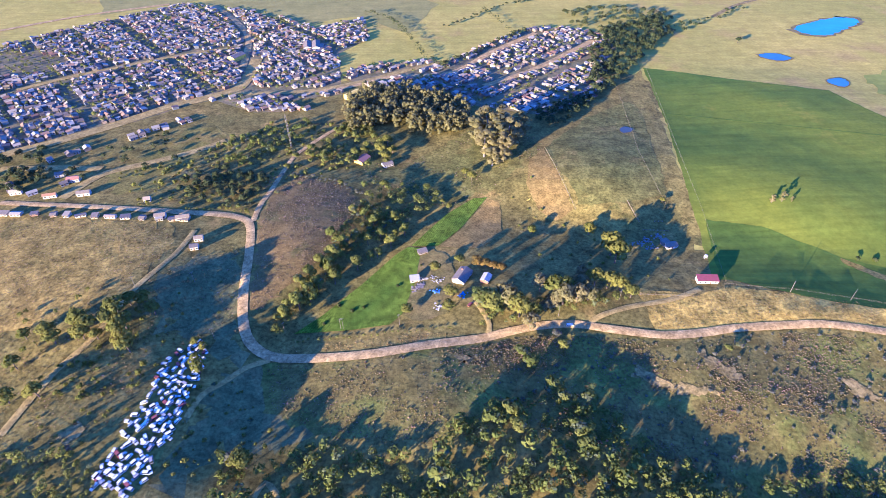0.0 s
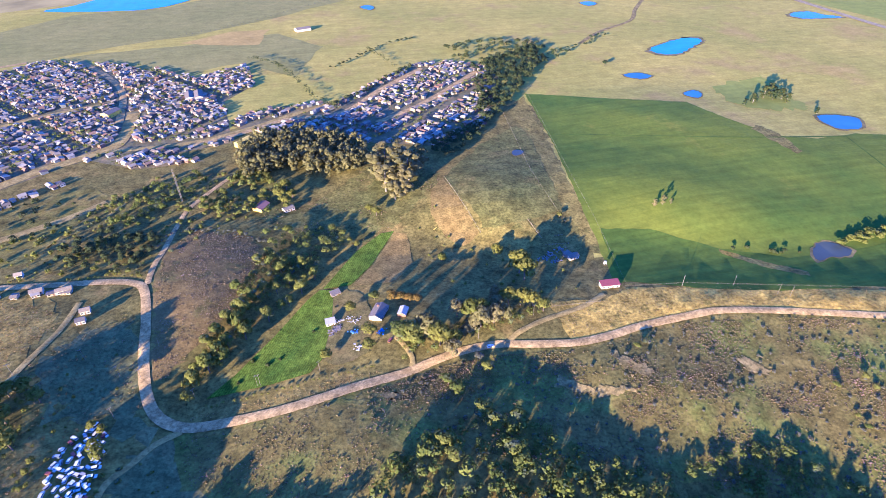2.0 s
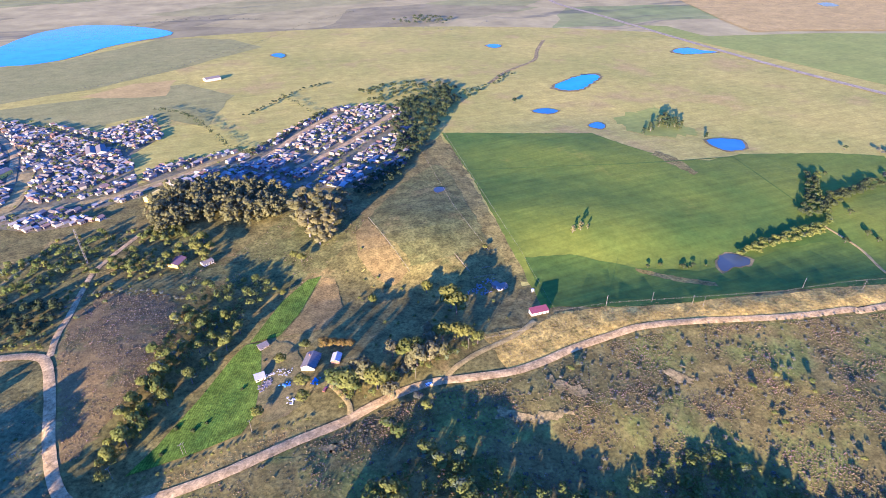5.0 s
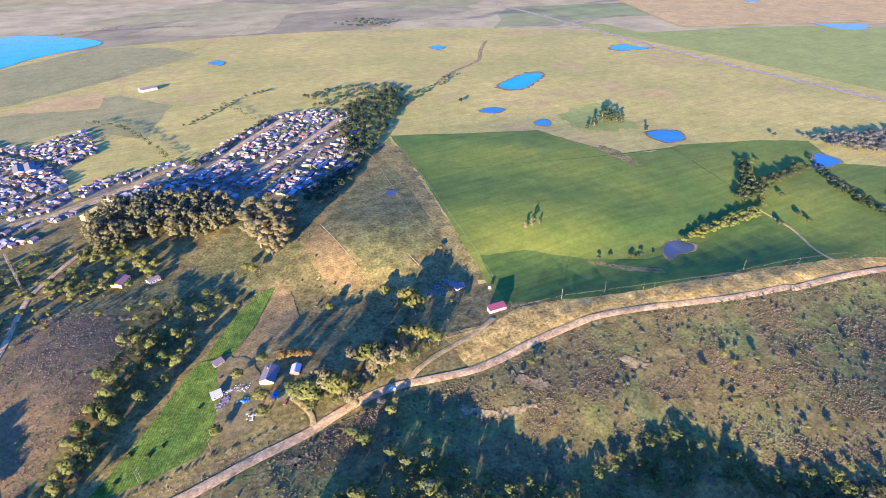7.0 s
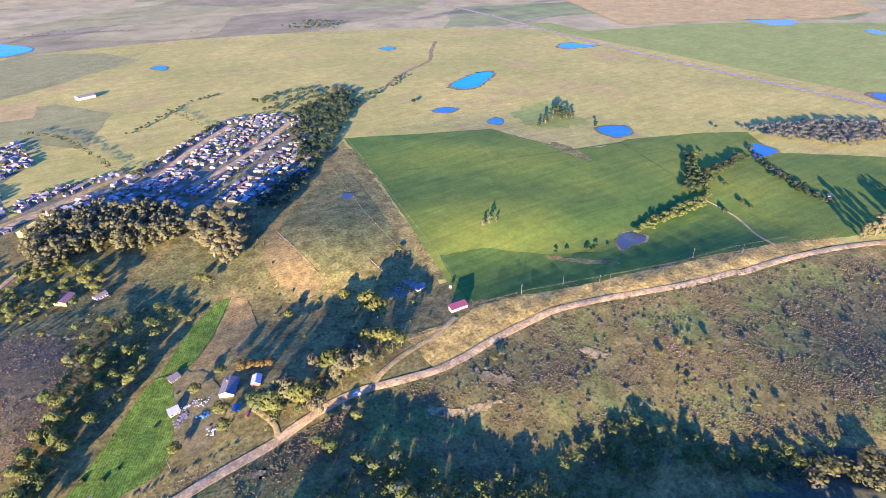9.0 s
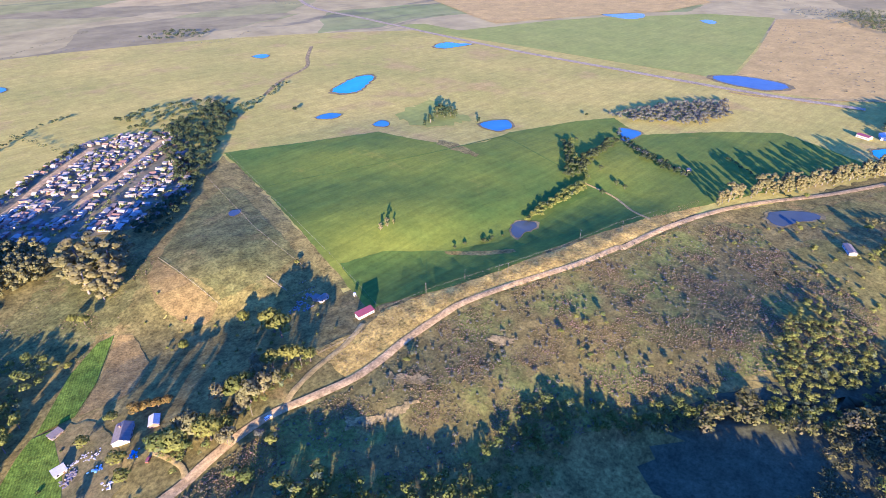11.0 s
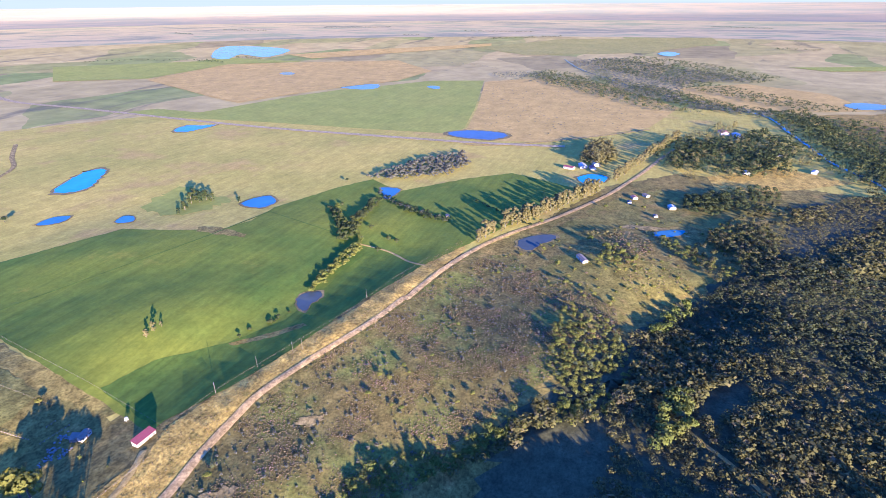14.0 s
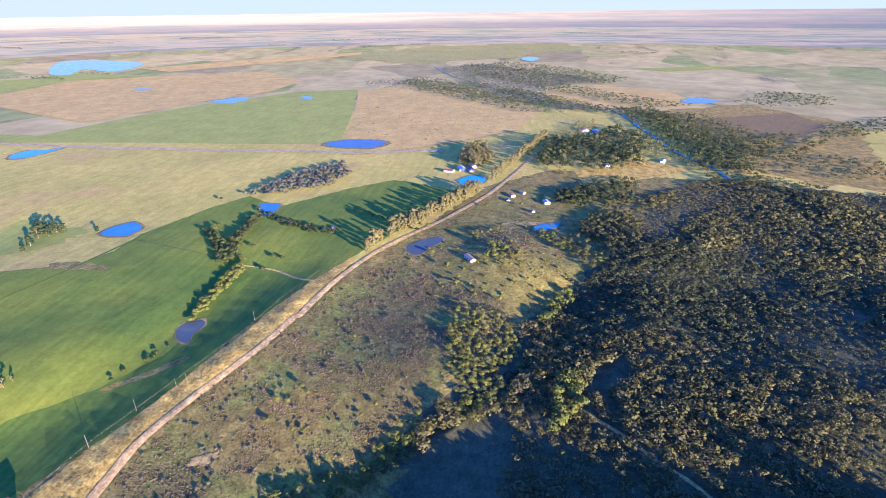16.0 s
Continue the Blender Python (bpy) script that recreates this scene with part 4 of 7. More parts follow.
def thicket(name, pts, heights, kind, leaf, n, label, category="trees", size=None, wide=1.0, seed=1, coarse=1.0):
    """Many plants as one mesh: crowns of leaf clumps on the ground."""
    rng = np.random.default_rng(seed)
    sz = size or {"broad": 0.062, "tall": 0.038, "bush": 0.16}[kind] * coarse
    n = n if size else int(n * 1.6)
    forms = [clumps(n, lobes_of(kind, seed + k), sz, seed * 31 + k) for k in range(8)]
    rows = []
    for (x, y), h in zip(pts, heights):
        f = forms[rng.integers(8)]
        a, w = rng.uniform(0, 6.283), wide * rng.uniform(0.85, 1.2)
        c, s = math.cos(a), math.sin(a)
        q = np.empty_like(f)
        q[..., 0] = (f[..., 0] * c - f[..., 1] * s) * h * w + x
        q[..., 1] = (f[..., 0] * s + f[..., 1] * c) * h * w + y
        q[..., 2] = f[..., 2] * h + rise(math.hypot(x, y))
        q[..., 3] = f[..., 3] * c - f[..., 4] * s
        q[..., 4] = f[..., 3] * s + f[..., 4] * c
        q[..., 5] = f[..., 5]
        rows.append(q)
    if not rows:
        return None
    return tagged(new(name, quad_mesh(name, np.concatenate(rows), leaf)), label, category, kind="stuff")



# ---- stands of trees ----
SUNNY = [(365.6, 50.4), (394, 47.9), (407, 30.5), (387.1, 10.9), (394.5, -9.7), (364.5, -19), (333.1, -12.2), (306.1, -4.3), (290.9, 8.3), (279, 27.8), (295.3, 37.7), (330.7, 35.1)]
CLEARINGS = [SUNNY, [(197, 100.3), (213.4, 79.7), (255.6, 45.3), (265.1, 50), (275.3, 28.7), (289.1, 3.5), (271.6, -7.9), (230.2, -0.2), (199.8, 1.5), (147.9, 82.7), (178.5, 95.3)], [(316.6, -54.7), (347.5, -64.4), (372.2, -93.9), (345.9, -92.6), (314.5, -67.5)]]
TRAIL = [(296.4, -55), (280.3, -74.4), (261, -91), (244.1, -109.1), (223.4, -123.4)]
ribbon("track_2", TRAIL, 2.6, M_TRACK, 0.14, "narrow earth trail through the wood", "track")


def keep_out(pts, polys, lines=(), dist=3.0):
    ok = np.ones(len(pts), bool)
    for p in polys:
        ok &= ~inside(pts, p)
    for l in lines:
        ok &= off_line(pts, l) > dist
    return pts[ok]


WOOD = [(382.2, -2.7), (421.3, -29.1), (491.7, -75.4), (579.3, -115.6), (652.3, -146.9), (766.8, -190.3), (843.1, -272.3), (873.4, -364.4), (802.2, -407.3), (814.3, -523.2), (656.7, -515.4), (469.5, -436.8), (253.6, -306), (151.9, 23), (172, 77.3), (216.6, 78.3), (270.3, 47.9), (346.9, 29.1)]
pts = keep_out(scatter(WOOD, 4.5, 21, 0.7), CLEARINGS, [TRAIL])
far_off = np.hypot(pts[:, 0], pts[:, 1])
stand = np.array([noise.fractal(Vector((x * 0.011, y * 0.011, 8.3)), 1.0, 2.0, 3) for x, y in pts])
tall = np.clip(4.9 + 4.6 * stand, 2.3, 10.0) * RNG.uniform(0.75, 1.3, len(pts))
for k, (lo, hi, n) in enumerate(((0, 420, 36), (420, 620, 23), (620, 3000, 14))):
    sel = (far_off >= lo) & (far_off < hi)
    thicket("forest", pts[sel], tall[sel], "broad", L_FOREST, n, "dense native woodland of dark olive crowns", "forest", wide=1.55, seed=40 + k, coarse=(1.12, 1.35, 1.75)[k])

EDGE_WOOD = [(70, 144), (81.9, 157.3), (98.5, 150.7), (119.9, 130.6), (139.9, 133.4), (175, 129.3), (192.8, 130.7), (213.9, 122.1), (224, 104.2), (237.8, 77.7), (265.1, 71.3), (288.2, 59.5), (235.5, 30.8), (39.2, 130.6)]
EDGE_WOOD_2 = [(-108.5, 124.6), (-110.3, 148.2), (-102.6, 151.2), (-90.2, 136), (-84.3, 146.3), (-65.6, 152.3), (-41.7, 144.2), (-25.4, 151.7), (-8.1, 148.3), (3.6, 164.3), (27.9, 170.8), (36.8, 183.4), (53.9, 183.1), (82.5, 171.8), (93, 154.7), (110, 145.1), (118, 136), (136.2, 127.3), (121.6, 93), (-118.6, 95.9)]
WEST_WOOD = [(-247.8, 150.2), (-216.2, 149.7), (-194.9, 152.5), (-171.6, 140.1), (-162.1, 120.6), (-182.4, 105.9), (-227.7, 106.4)]
for k, (poly, sp, keep) in enumerate(((EDGE_WOOD, 4.8, 0.6), (EDGE_WOOD_2, 4.8, 0.5), (WEST_WOOD, 3.6, 0.85))):
    p = keep_out(scatter(poly, sp, 60 + k, keep, 5.0), CLEARINGS + ([WOOD] if k == 0 else []))
    thicket("wood", p, (RNG.gamma(6, 0.8, len(p)) + 2.0) * (0.66, 0.85, 0.42)[k], "broad", L_GREEN, 66, "sunlit yellow-green wood on the slope", "forest", wide=1.2, seed=60 + k)
# unseen tall wood added behind the hovering point to shade the clearing
SHADE_WOOD = [(-40, -40), (60, 40), (112, 52), (150, 20), (196, -40), (222, -230), (150, -330), (0, -300)]
p = scatter(SHADE_WOOD, 9, 77, 0.9)
thicket("wood", p, (RNG.gamma(16, 0.85, len(p)) + 5.5) * np.where(p[:, 0] > 62, 1.0, 0.55), "broad", L_DARK, 16, "unseen tall wood added to cast shade", "forest", wide=1.0, seed=77, coarse=1.5)

GROVES = [
    ("thicket", [(-368.6, 429.1), (-314.9, 467.5), (-275.7, 491.9), (-209.9, 478.3), (-233.1, 435.7), (-312.3, 408.6)], 9.0, 0.35, (4, 8), "broad", L_DARK, 70, 1.1, "trees among the outlying houses"),
    ("thicket", [(18, 247.1), (35.3, 257.2), (64.1, 251.4), (79.7, 256.3), (121.3, 259.3), (124, 252.9), (92, 244.2), (62.1, 237.8), (40.1, 231.9), (22.5, 230.8)], 4.6, 0.75, (3, 8), "broad", L_GREEN, 60, 0.95, "shrubby trees under the roadside trees"),
    ("bushes", [(-296.3, 427.3), (-231.5, 445.9), (-175.8, 520.2), (-105.4, 518.2), (-81.8, 421.8), (-126.8, 395), (-155.5, 358), (-244.1, 364)], 6.0, 0.45, (1.2, 4.2), "bush", L_GREEN, 30, 0.95, "scattered bushes on the rough slope"),
    ("bushes", [(-286.2, 226), (-240.4, 244.2), (-194, 293), (-153.1, 317.9), (-126, 223.2), (-146.8, 223.6), (-164.2, 215), (-176.2, 155.4), (-236.3, 150)], 3.2, 0.8, (0.45, 1.2), "bush", L_SCRUB, 8, 1.1, "low golden-brown weeds on rough grass"),
    ("bushes", [(-105.3, 222.9), (-84.5, 262.1), (-60.3, 315.9), (-27.6, 336.3), (-1.6, 308.1), (-16.9, 260.8), (-30.6, 240.5), (-64.5, 226.7)], 9.0, 0.12, (0.8, 2.2), "bush", L_DARK, 36, 1.0, "few bushes beside the crop"),
    ("bushes", [(36, 313.9), (56.3, 390.5), (90.6, 427.3), (114.9, 312.2), (158.2, 292), (156.2, 263), (84.3, 281.4), (44.1, 270.7)], 9.0, 0.2, (0.8, 2.4), "bush", L_GREEN, 36, 1.0, "scattered bushes in the paddocks"),
    ("bushes", [(467, 159.5), (574.7, 86.8), (678.6, -23.5), (697.8, -110.6), (532.6, -102.1), (451.5, -36.7), (451.7, 26.3), (460.1, 85.7)], 10.0, 0.35, (0.8, 2.8), "bush", L_GREEN, 36, 1.0, "scattered bushes on the pasture"),
    ("bushes", [(1719, 502.8), (1803, 163.7), (1446, -25.8), (1219, 43.8), (1069, 189.3), (1137, 352)], 16.0, 0.3, (1.0, 2.5), "bush", L_GREY, 14, 1.3, "dark tufts on the dry heath"),
    ("grove", [(-100.1, 531.2), (-88.6, 578.2), (-51.3, 587.8), (11.9, 560.1), (33.2, 518), (21.5, 485.9), (-22.9, 482.4), (-52.3, 507.7), (-90.2, 489.1)], 7.5, 0.85, (13, 20), "tall", L_EUCA, 190, 1.3, "golden-brown eucalyptus grove"),
    ("thicket", [(-123.4, 487.6), (-97.9, 505.2), (-55.5, 474), (-42, 430.7), (-71.7, 421.6), (-114, 432.6), (-132.5, 448.6)], 8.5, 0.6, (5, 9), "broad", L_GREEN, 110, 1.1, "mixed garden trees round a homestead"),
    ("thicket", [(-234, 397.6), (-224.3, 411.1), (-193.7, 424.7), (-147.9, 402.7), (-152.6, 382.5), (-167.6, 368.7), (-212.5, 378)], 7.5, 0.75, (5, 9), "broad", L_DARK, 110, 1.15, "dark thicket beside the lane"),
    ("thicket", [(-71.7, 358.5), (-25.9, 347.4), (-33, 315.4), (-59.6, 309.3), (-82.7, 251.5), (-101.5, 221.4), (-112.1, 225.3), (-94.2, 273.4), (-80.3, 309.7)], 4.6, 0.62, (4, 9), "broad", L_GREEN, 60, 0.95, "line of mixed bushes along a ditch"),
    ("thicket", [(-68.7, 393.6), (-30.1, 392.6), (8, 374.5), (-27.6, 336.3), (-63.4, 344.4)], 5.5, 0.6, (5, 10), "broad", L_GREEN, 50, 0.9, "dark scattered bushes in a fallow field"),
    ("thicket", [(-219.1, 472.8), (-140.6, 519.2), (-124.5, 493.6), (-168.2, 424), (-196.7, 434.7)], 7.0, 0.6, (4, 9), "broad", L_GREEN, 60, 1.0, "scattered trees on the grass slope"),
    ("thicket", [(-276.9, 244.9), (-245.7, 276.3), (-202.8, 275.4), (-165.8, 258.3), (-172.1, 235.7), (-201.3, 222.3), (-227.3, 183.8), (-237.2, 169.6)], 9.0, 0.42, (2.5, 6), "broad", L_LIME, 60, 0.9, "small yellowish trees on rough grass"),
    ("thicket", [(-222.1, 216), (-164.1, 242.9), (-160.9, 206.4), (-170.4, 161.9), (-190.3, 149.3), (-217.1, 156), (-227.3, 183.8)], 5.5, 0.45, (0.8, 2.4), "bush", L_LIME, 26, 0.95, "yellow-green bushes on the slope"),
    ("bushes", [(-227.1, 203.4), (-213.1, 211.5), (-197.3, 202.9), (-185, 186.9), (-194.3, 174.2), (-214.2, 179.9)], 5.5, 0.55, (1.4, 2.8), "bush", L_LIME, 40, 1.0, "olive shrubs on the slope"),
    ("thicket", [(-416.1, 456), (-377.2, 462.6), (-342.6, 418.7), (-346.9, 391.4), (-373.4, 387.7)], 8.0, 0.7, (6, 11), "broad", L_DARK, 100, 1.1, "dark old trees at the edge of town"),
    ("belt", [(205.8, 772.9), (261.4, 806.5), (330.2, 860.1), (333.4, 791.6), (263.2, 693.7), (214.9, 621.3), (176.2, 564.8), (132.5, 512), (101.9, 488.9), (95.7, 520.8), (164.6, 571)], 7.5, 0.72, (7, 12), "broad", L_DARK, 70, 1.1, "dark tree belt at the foot of the district"),
    ("belt", [(191.2, 879.1), (254.6, 901.1), (343.6, 893.4), (348.5, 830.8), (251.7, 779.1), (191.1, 811.6)], 11.0, 0.6, (6, 11), "broad", L_DARK, 60, 1.1, "dark tree belt beyond the district"),
    ("belt", [(325.7, 824.5), (412.6, 855.8), (487.9, 914.1), (469.2, 868.2), (381.4, 813), (313.8, 761.7)], 11.0, 0.5, (5, 9), "broad", L_DARK, 60, 1.1, "gallery trees along a stream"),
    ("belt", [(373, 275.9), (413.9, 287), (452.5, 284.2), (483.7, 283.6), (473.8, 273.1), (439.4, 273.7), (392.4, 271.3)], 4.2, 0.8, (4, 7.5), "broad", L_GREEN, 110, 1.1, "creekside trees in the grain"),
    ("belt", [(577.9, 381.1), (577.7, 362.1), (520.6, 323.6), (542.5, 328.1), (633.5, 338.2), (624.8, 324.3), (552.1, 315), (485.5, 297.6), (485.3, 312), (521.4, 331.2)], 5.2, 0.8, (5, 8.5), "broad", L_DARK, 100, 1.1, "dark creekside trees"),
    ("belt", [(632.3, 324), (643.9, 321.6), (620.5, 279), (598.6, 228.8), (591.6, 209), (575.2, 220.1), (596.3, 276.1)], 5.5, 0.75, (4, 7), "broad", L_DARK, 90, 1.1, "creekside trees between two fields"),
    ("belt", [(716.2, 396.3), (771.6, 375.7), (845.8, 349.6), (904.1, 301.9), (837.3, 268.1), (767.9, 278.7), (713.4, 346.3)], 6.5, 0.85, (5, 9), "broad", L_GREY, 90, 1.15, "grey-green wood at the field's far edge"),
    ("belt", [(348.6, 267.4), (333.1, 268.7), (300.2, 280.8), (284.1, 292.5), (289.8, 293.8), (335.2, 276.9)], 4.5, 0.45, (2, 4), "bush", L_DARK, 70, 0.8, "bushes along the wet hollow"),
    ("wood", [(928.4, -40.2), (1141, -86.3), (1187, -171.5), (1075, -284), (977.2, -271.1), (895.6, -171.9), (861.6, -60.9)], 13.0, 0.36, (9, 15), "tall", L_EUCA, 70, 1.7, "farm woods of tall brownish trees"),
    ("wood", [(1411, -260.3), (1419, -362.9), (1139, -352.9), (967.1, -361.5), (907.4, -289.8), (1058, -249.4)], 12.0, 0.8, (8, 13), "broad", L_DARK, 26, 1.15, "dark riverside wood"),
    ("wood", [(2486, 348.3), (2666, 186.9), (2341, -89.3), (2051, -335.7), (1966, -154), (1851, -83), (1598, -74), (1484, -265.1), (1404, -265.9), (1473, -120.4), (1611, 29.8), (1948, 174.5)], 15.0, 0.8, (7, 12), "broad", L_GREY, 28, 1.3, "far greyish river wood"),
    ("wood", [(1421, -390), (1203, -482.3), (1096, -514.6), (1308, -684), (1407, -850.5), (1435, -1026), (1269, -916.4), (1227, -750.9), (1164, -626.1), (996.7, -473.2), (968, -370.9), (1092, -371.2)], 13.0, 0.75, (7, 12), "broad", L_DARK, 22, 1.2, "dark wood along a river bend"),
    ("wood", [(1987, 569.1), (2130, 430.2), (1862, 185.6), (1562, 28.6), (1587, 93.2), (1764, 284.5), (1846, 451.5)], 17.0, 0.5, (6, 10), "broad", L_GREY, 26, 1.3, "far thin wood"),
    ("thicket", [(593.6, 34.2), (632.6, 10.9), (609.7, -22.1), (570.1, -25.6), (532, 5.3), (547.5, 26.9)], 3.4, 0.8, (0.8, 1.7), "bush", L_SCRUB, 14, 1.0, "low brown scrub on a knoll"),
    ("thicket", [(749.7, -50.2), (814.2, -98.2), (760.3, -129.8), (711.2, -97.4), (714.4, -63.3)], 7.0, 0.8, (6, 10), "broad", L_DARK, 90, 1.1, "dark grove behind a white house"),
    ("thicket", [(628.4, -87.6), (695.5, -128.9), (667.2, -162.2), (581.5, -142.2), (573, -102.9)], 7.0, 0.7, (5, 9), "broad", L_FOREST, 90, 1.1, "edge of the wood on the pasture"),
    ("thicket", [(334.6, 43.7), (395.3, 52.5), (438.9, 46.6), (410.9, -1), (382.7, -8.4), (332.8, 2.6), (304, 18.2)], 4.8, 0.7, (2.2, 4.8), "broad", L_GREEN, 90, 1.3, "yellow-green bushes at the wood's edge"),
    # brighter leaves than the forest's paint sunlight on this row
    ("thicket", [(206.5, 94.3), (241.3, 84.9), (271.8, 59.4), (301.6, 31.7), (325, 4.8), (316, -10.1), (291, 2.2), (268.8, 44.1), (253.3, 46.3), (218.8, 75)], 4.4, 0.8, (2.5, 5), "broad", L_GREEN, 90, 1.3, "row of bushes before a dark hollow, sunlight in their colour"),
    ("thicket", [(487.6, 61.9), (543.9, 36.7), (592.3, 6.9), (546, -31.2), (484.8, -26.3), (443, 7.5), (446.6, 34.4)], 11.0, 0.3, (3, 6), "broad", L_GREEN, 110, 1.1, "scattered trees in a pasture"),
    ("thicket", [(606.4, -61.3), (711, -113.2), (790.7, -171.3), (766.8, -190.3), (580, -121.9), (504.3, -76.7)], 8.0, 0.5, (5, 9), "broad", L_FOREST, 90, 1.1, "trees thinning out towards the pasture"),
    ("trees", [(1087, -50), (1260, -118.4), (1331, -176.2), (1246, -178.8), (1116, -96)], 11.0, 0.6, (8, 14), "tall", L_EUCA, 60, 1.5, "brownish roadside trees"),
    ("trees", [(922, 101.2), (1040, 92.1), (1043, 59.4), (946.8, 43.4), (888.9, 68.8)], 7.0, 0.8, (12, 18), "tall", L_EUCA, 90, 1.5, "dense clump of tall trees by a farm"),
    ("belt", [(612.3, -24.7), (627.7, -32.1), (594.8, -61), (567.2, -79.6), (562.1, -101.7), (532.3, -106.1), (535.5, -95.8), (547, -74.5), (566, -53.8)], 5.0, 0.8, (3, 6), "broad", L_GREEN, 70, 1.2, "line of scrubby trees down the pasture"),
    ("belt", [(608, 52.7), (621.6, 41), (617.6, 25.8), (629.2, 14.3), (612.9, 12.7), (600.2, 26.6), (594.5, 45.9)], 4.5, 0.7, (2.5, 5), "broad", L_EUCA, 60, 1.2, "low trees round a knoll"),
    ("belt", [(525.9, 32.9), (557.8, 26.7), (581.9, 16.1), (557, 7), (548.6, -8.1), (530.8, -7), (525.2, 14.8)], 5.0, 0.6, (4, 8), "broad", L_GREEN, 80, 1.1, "garden trees on a knoll"),
    ("belt", [(766.4, -55), (789, -79.8), (780.9, -120.9), (768.6, -157.6), (750.1, -172.2), (740.3, -154.5), (740.7, -107.1), (735.5, -61.1)], 7.0, 0.75, (5, 9), "broad", L_DARK, 60, 1.2, "dark row of trees on the pasture"),
    ("belt", [(668.9, -82.4), (695.5, -115.1), (689, -148.8), (571.5, -135.8), (544.1, -117.3), (588.2, -98.7)], 6.5, 0.5, (4, 8), "broad", L_GREEN, 70, 1.1, "open wood on the pasture"),
    ("belt", [(939.7, -42.8), (1028, -57.4), (1086, -78), (993.6, -80.4), (915.4, -61.3)], 7.0, 0.75, (6, 11), "broad", L_DARK, 60, 1.2, "dark trees where the road bends"),
    ("belt", [(1022, -133.7), (1071, -191.2), (980.2, -202.2), (922.9, -174.7), (941.9, -131.9)], 9.0, 0.7, (6, 11), "broad", L_DARK, 60, 1.2, "dark trees round river houses"),
    ("bushes", [(484.5, 64.7), (528.1, 46.5), (480, 28.6), (437.2, 45.2), (416.1, 64.3)], 7.0, 0.5, (0.8, 2.0), "bush", L_SCRUB, 20, 1.0, "brown bushes on the pasture"),
    ("bushes", [(509.6, 8.1), (551.5, -27.7), (529.8, -60.9), (502.3, -52.3), (465.3, -14.7)], 4.0, 0.75, (0.6, 1.4), "bush", L_SCRUB, 12, 1.0, "patch of low brown scrub"),
    ("hedge", [(-100, 491.1), (-98.5, 505.1), (-66.4, 493.8), (-63.3, 477.3)], 4.0, 0.9, (6, 8), "broad", L_LIME, 90, 1.0, "clipped block of lime-green young trees"),
    ("hedge", [(-128.1, 457.2), (-127.2, 463.8), (-102.2, 453.5), (-99.6, 443.3)], 4.0, 0.9, (5, 6.5), "broad", L_LIME, 80, 1.0, "clipped lime-green hedge"),
    # three stands whose brighter leaf colour stands in for sunlit crowns
    ("thicket", [(365.6, 50.4), (394, 47.9), (407, 30.5), (387.1, 10.9), (394.5, -9.7), (364.5, -19), (333.1, -12.2), (306.1, -4.3), (290.9, 8.3), (279, 27.8), (295.3, 37.7), (330.7, 35.1)], 5.0, 0.68, (3, 6), "broad", L_GREEN, 70, 1.25, "yellow-green trees at the wood's edge, sunlight in their colour"),
    ("thicket", [(402.8, -22.7), (429.2, -33.9), (467.6, -56.1), (449, -60.3), (422.5, -41.5), (393.8, -27.1)], 6.0, 0.7, (7, 11), "broad", L_GREEN, 70, 1.1, "tall crowns with the last sun in their brighter leaf colour"),
    ("thicket", [(274.4, -27.1), (297.7, -32.2), (321, -35.2), (341.2, -50.7), (305.7, -55.8), (294, -43.5), (270.1, -30.4)], 6.0, 0.7, (8, 12), "broad", L_GREEN, 70, 1.1, "tall crowns with the last sun in their brighter leaf colour"),
    ("wood", [(2499, 283.4), (2741, 70.6), (2548, -176.8), (2146, -389.3), (1983, -308.7), (2032, -127.4), (2168, 94.4)], 17.0, 0.8, (8, 13), "broad", L_DARK, 16, 1.4, "far dark wood along a river"),
    ("wood", [(2090, 419.7), (1981, 243.2), (1712, 71.5), (1545, -58.4), (1426, -110.7), (1413, -27.7), (1565, 127), (1823, 336)], 15.0, 0.8, (8, 12), "broad", L_DARK, 16, 1.4, "far dark wood in a river bend"),
    ("wood", [(1860, 78.9), (1810, -29.7), (1563, -178), (1492, -282.2), (1393, -240.2), (1509, -115.6), (1650, 35.7)], 14.0, 0.8, (8, 12), "broad", L_DARK, 18, 1.3, "dark wood on the river bank"),
    ("wood", [(1462, -343.6), (1405, -456.8), (1229, -501.9), (1189, -567.8), (1108, -496.3), (1115, -402.5), (1232, -352)], 13.0, 0.75, (7, 12), "broad", L_DARK, 20, 1.3, "dark wood beyond the river"),
    ("wood", [(1626, -589.9), (1831, -748.9), (1769, -909), (1575, -816.9), (1550, -656.2)], 15.0, 0.7, (7, 12), "broad", L_DARK, 16, 1.3, "far dark wood on the plain"),
    ("bushes", [(-387.2, 365.6), (-296.8, 351.1), (-245.8, 347), (-210.7, 336.6), (-196.4, 312.1), (-213.1, 281.4), (-233.3, 251.7), (-256.7, 234.8), (-293.3, 226.1)], 3.0, 0.8, (0.5, 1.1), "bush", L_SCRUB, 6, 1.1, "drifts of tall brown weeds on a dry slope"),
    ("wood", [(1064, -15.2), (1143, -71.6), (1105, -145.3), (1073, -233.7), (944.1, -219.3), (891.6, -149.4), (902.9, -79.8), (918, -25.1)], 8.5, 0.55, (8, 14), "broad", L_DARK, 34, 1.0, "dark tall farm wood"),
    ("belt", [(780.1, -64.6), (824.9, -116.4), (865.4, -179.5), (801.2, -184.5), (775.6, -142.1), (744.5, -78)], 7.0, 0.7, (6, 10), "broad", L_DARK, 44, 1.1, "dark belt of trees above the forest"),
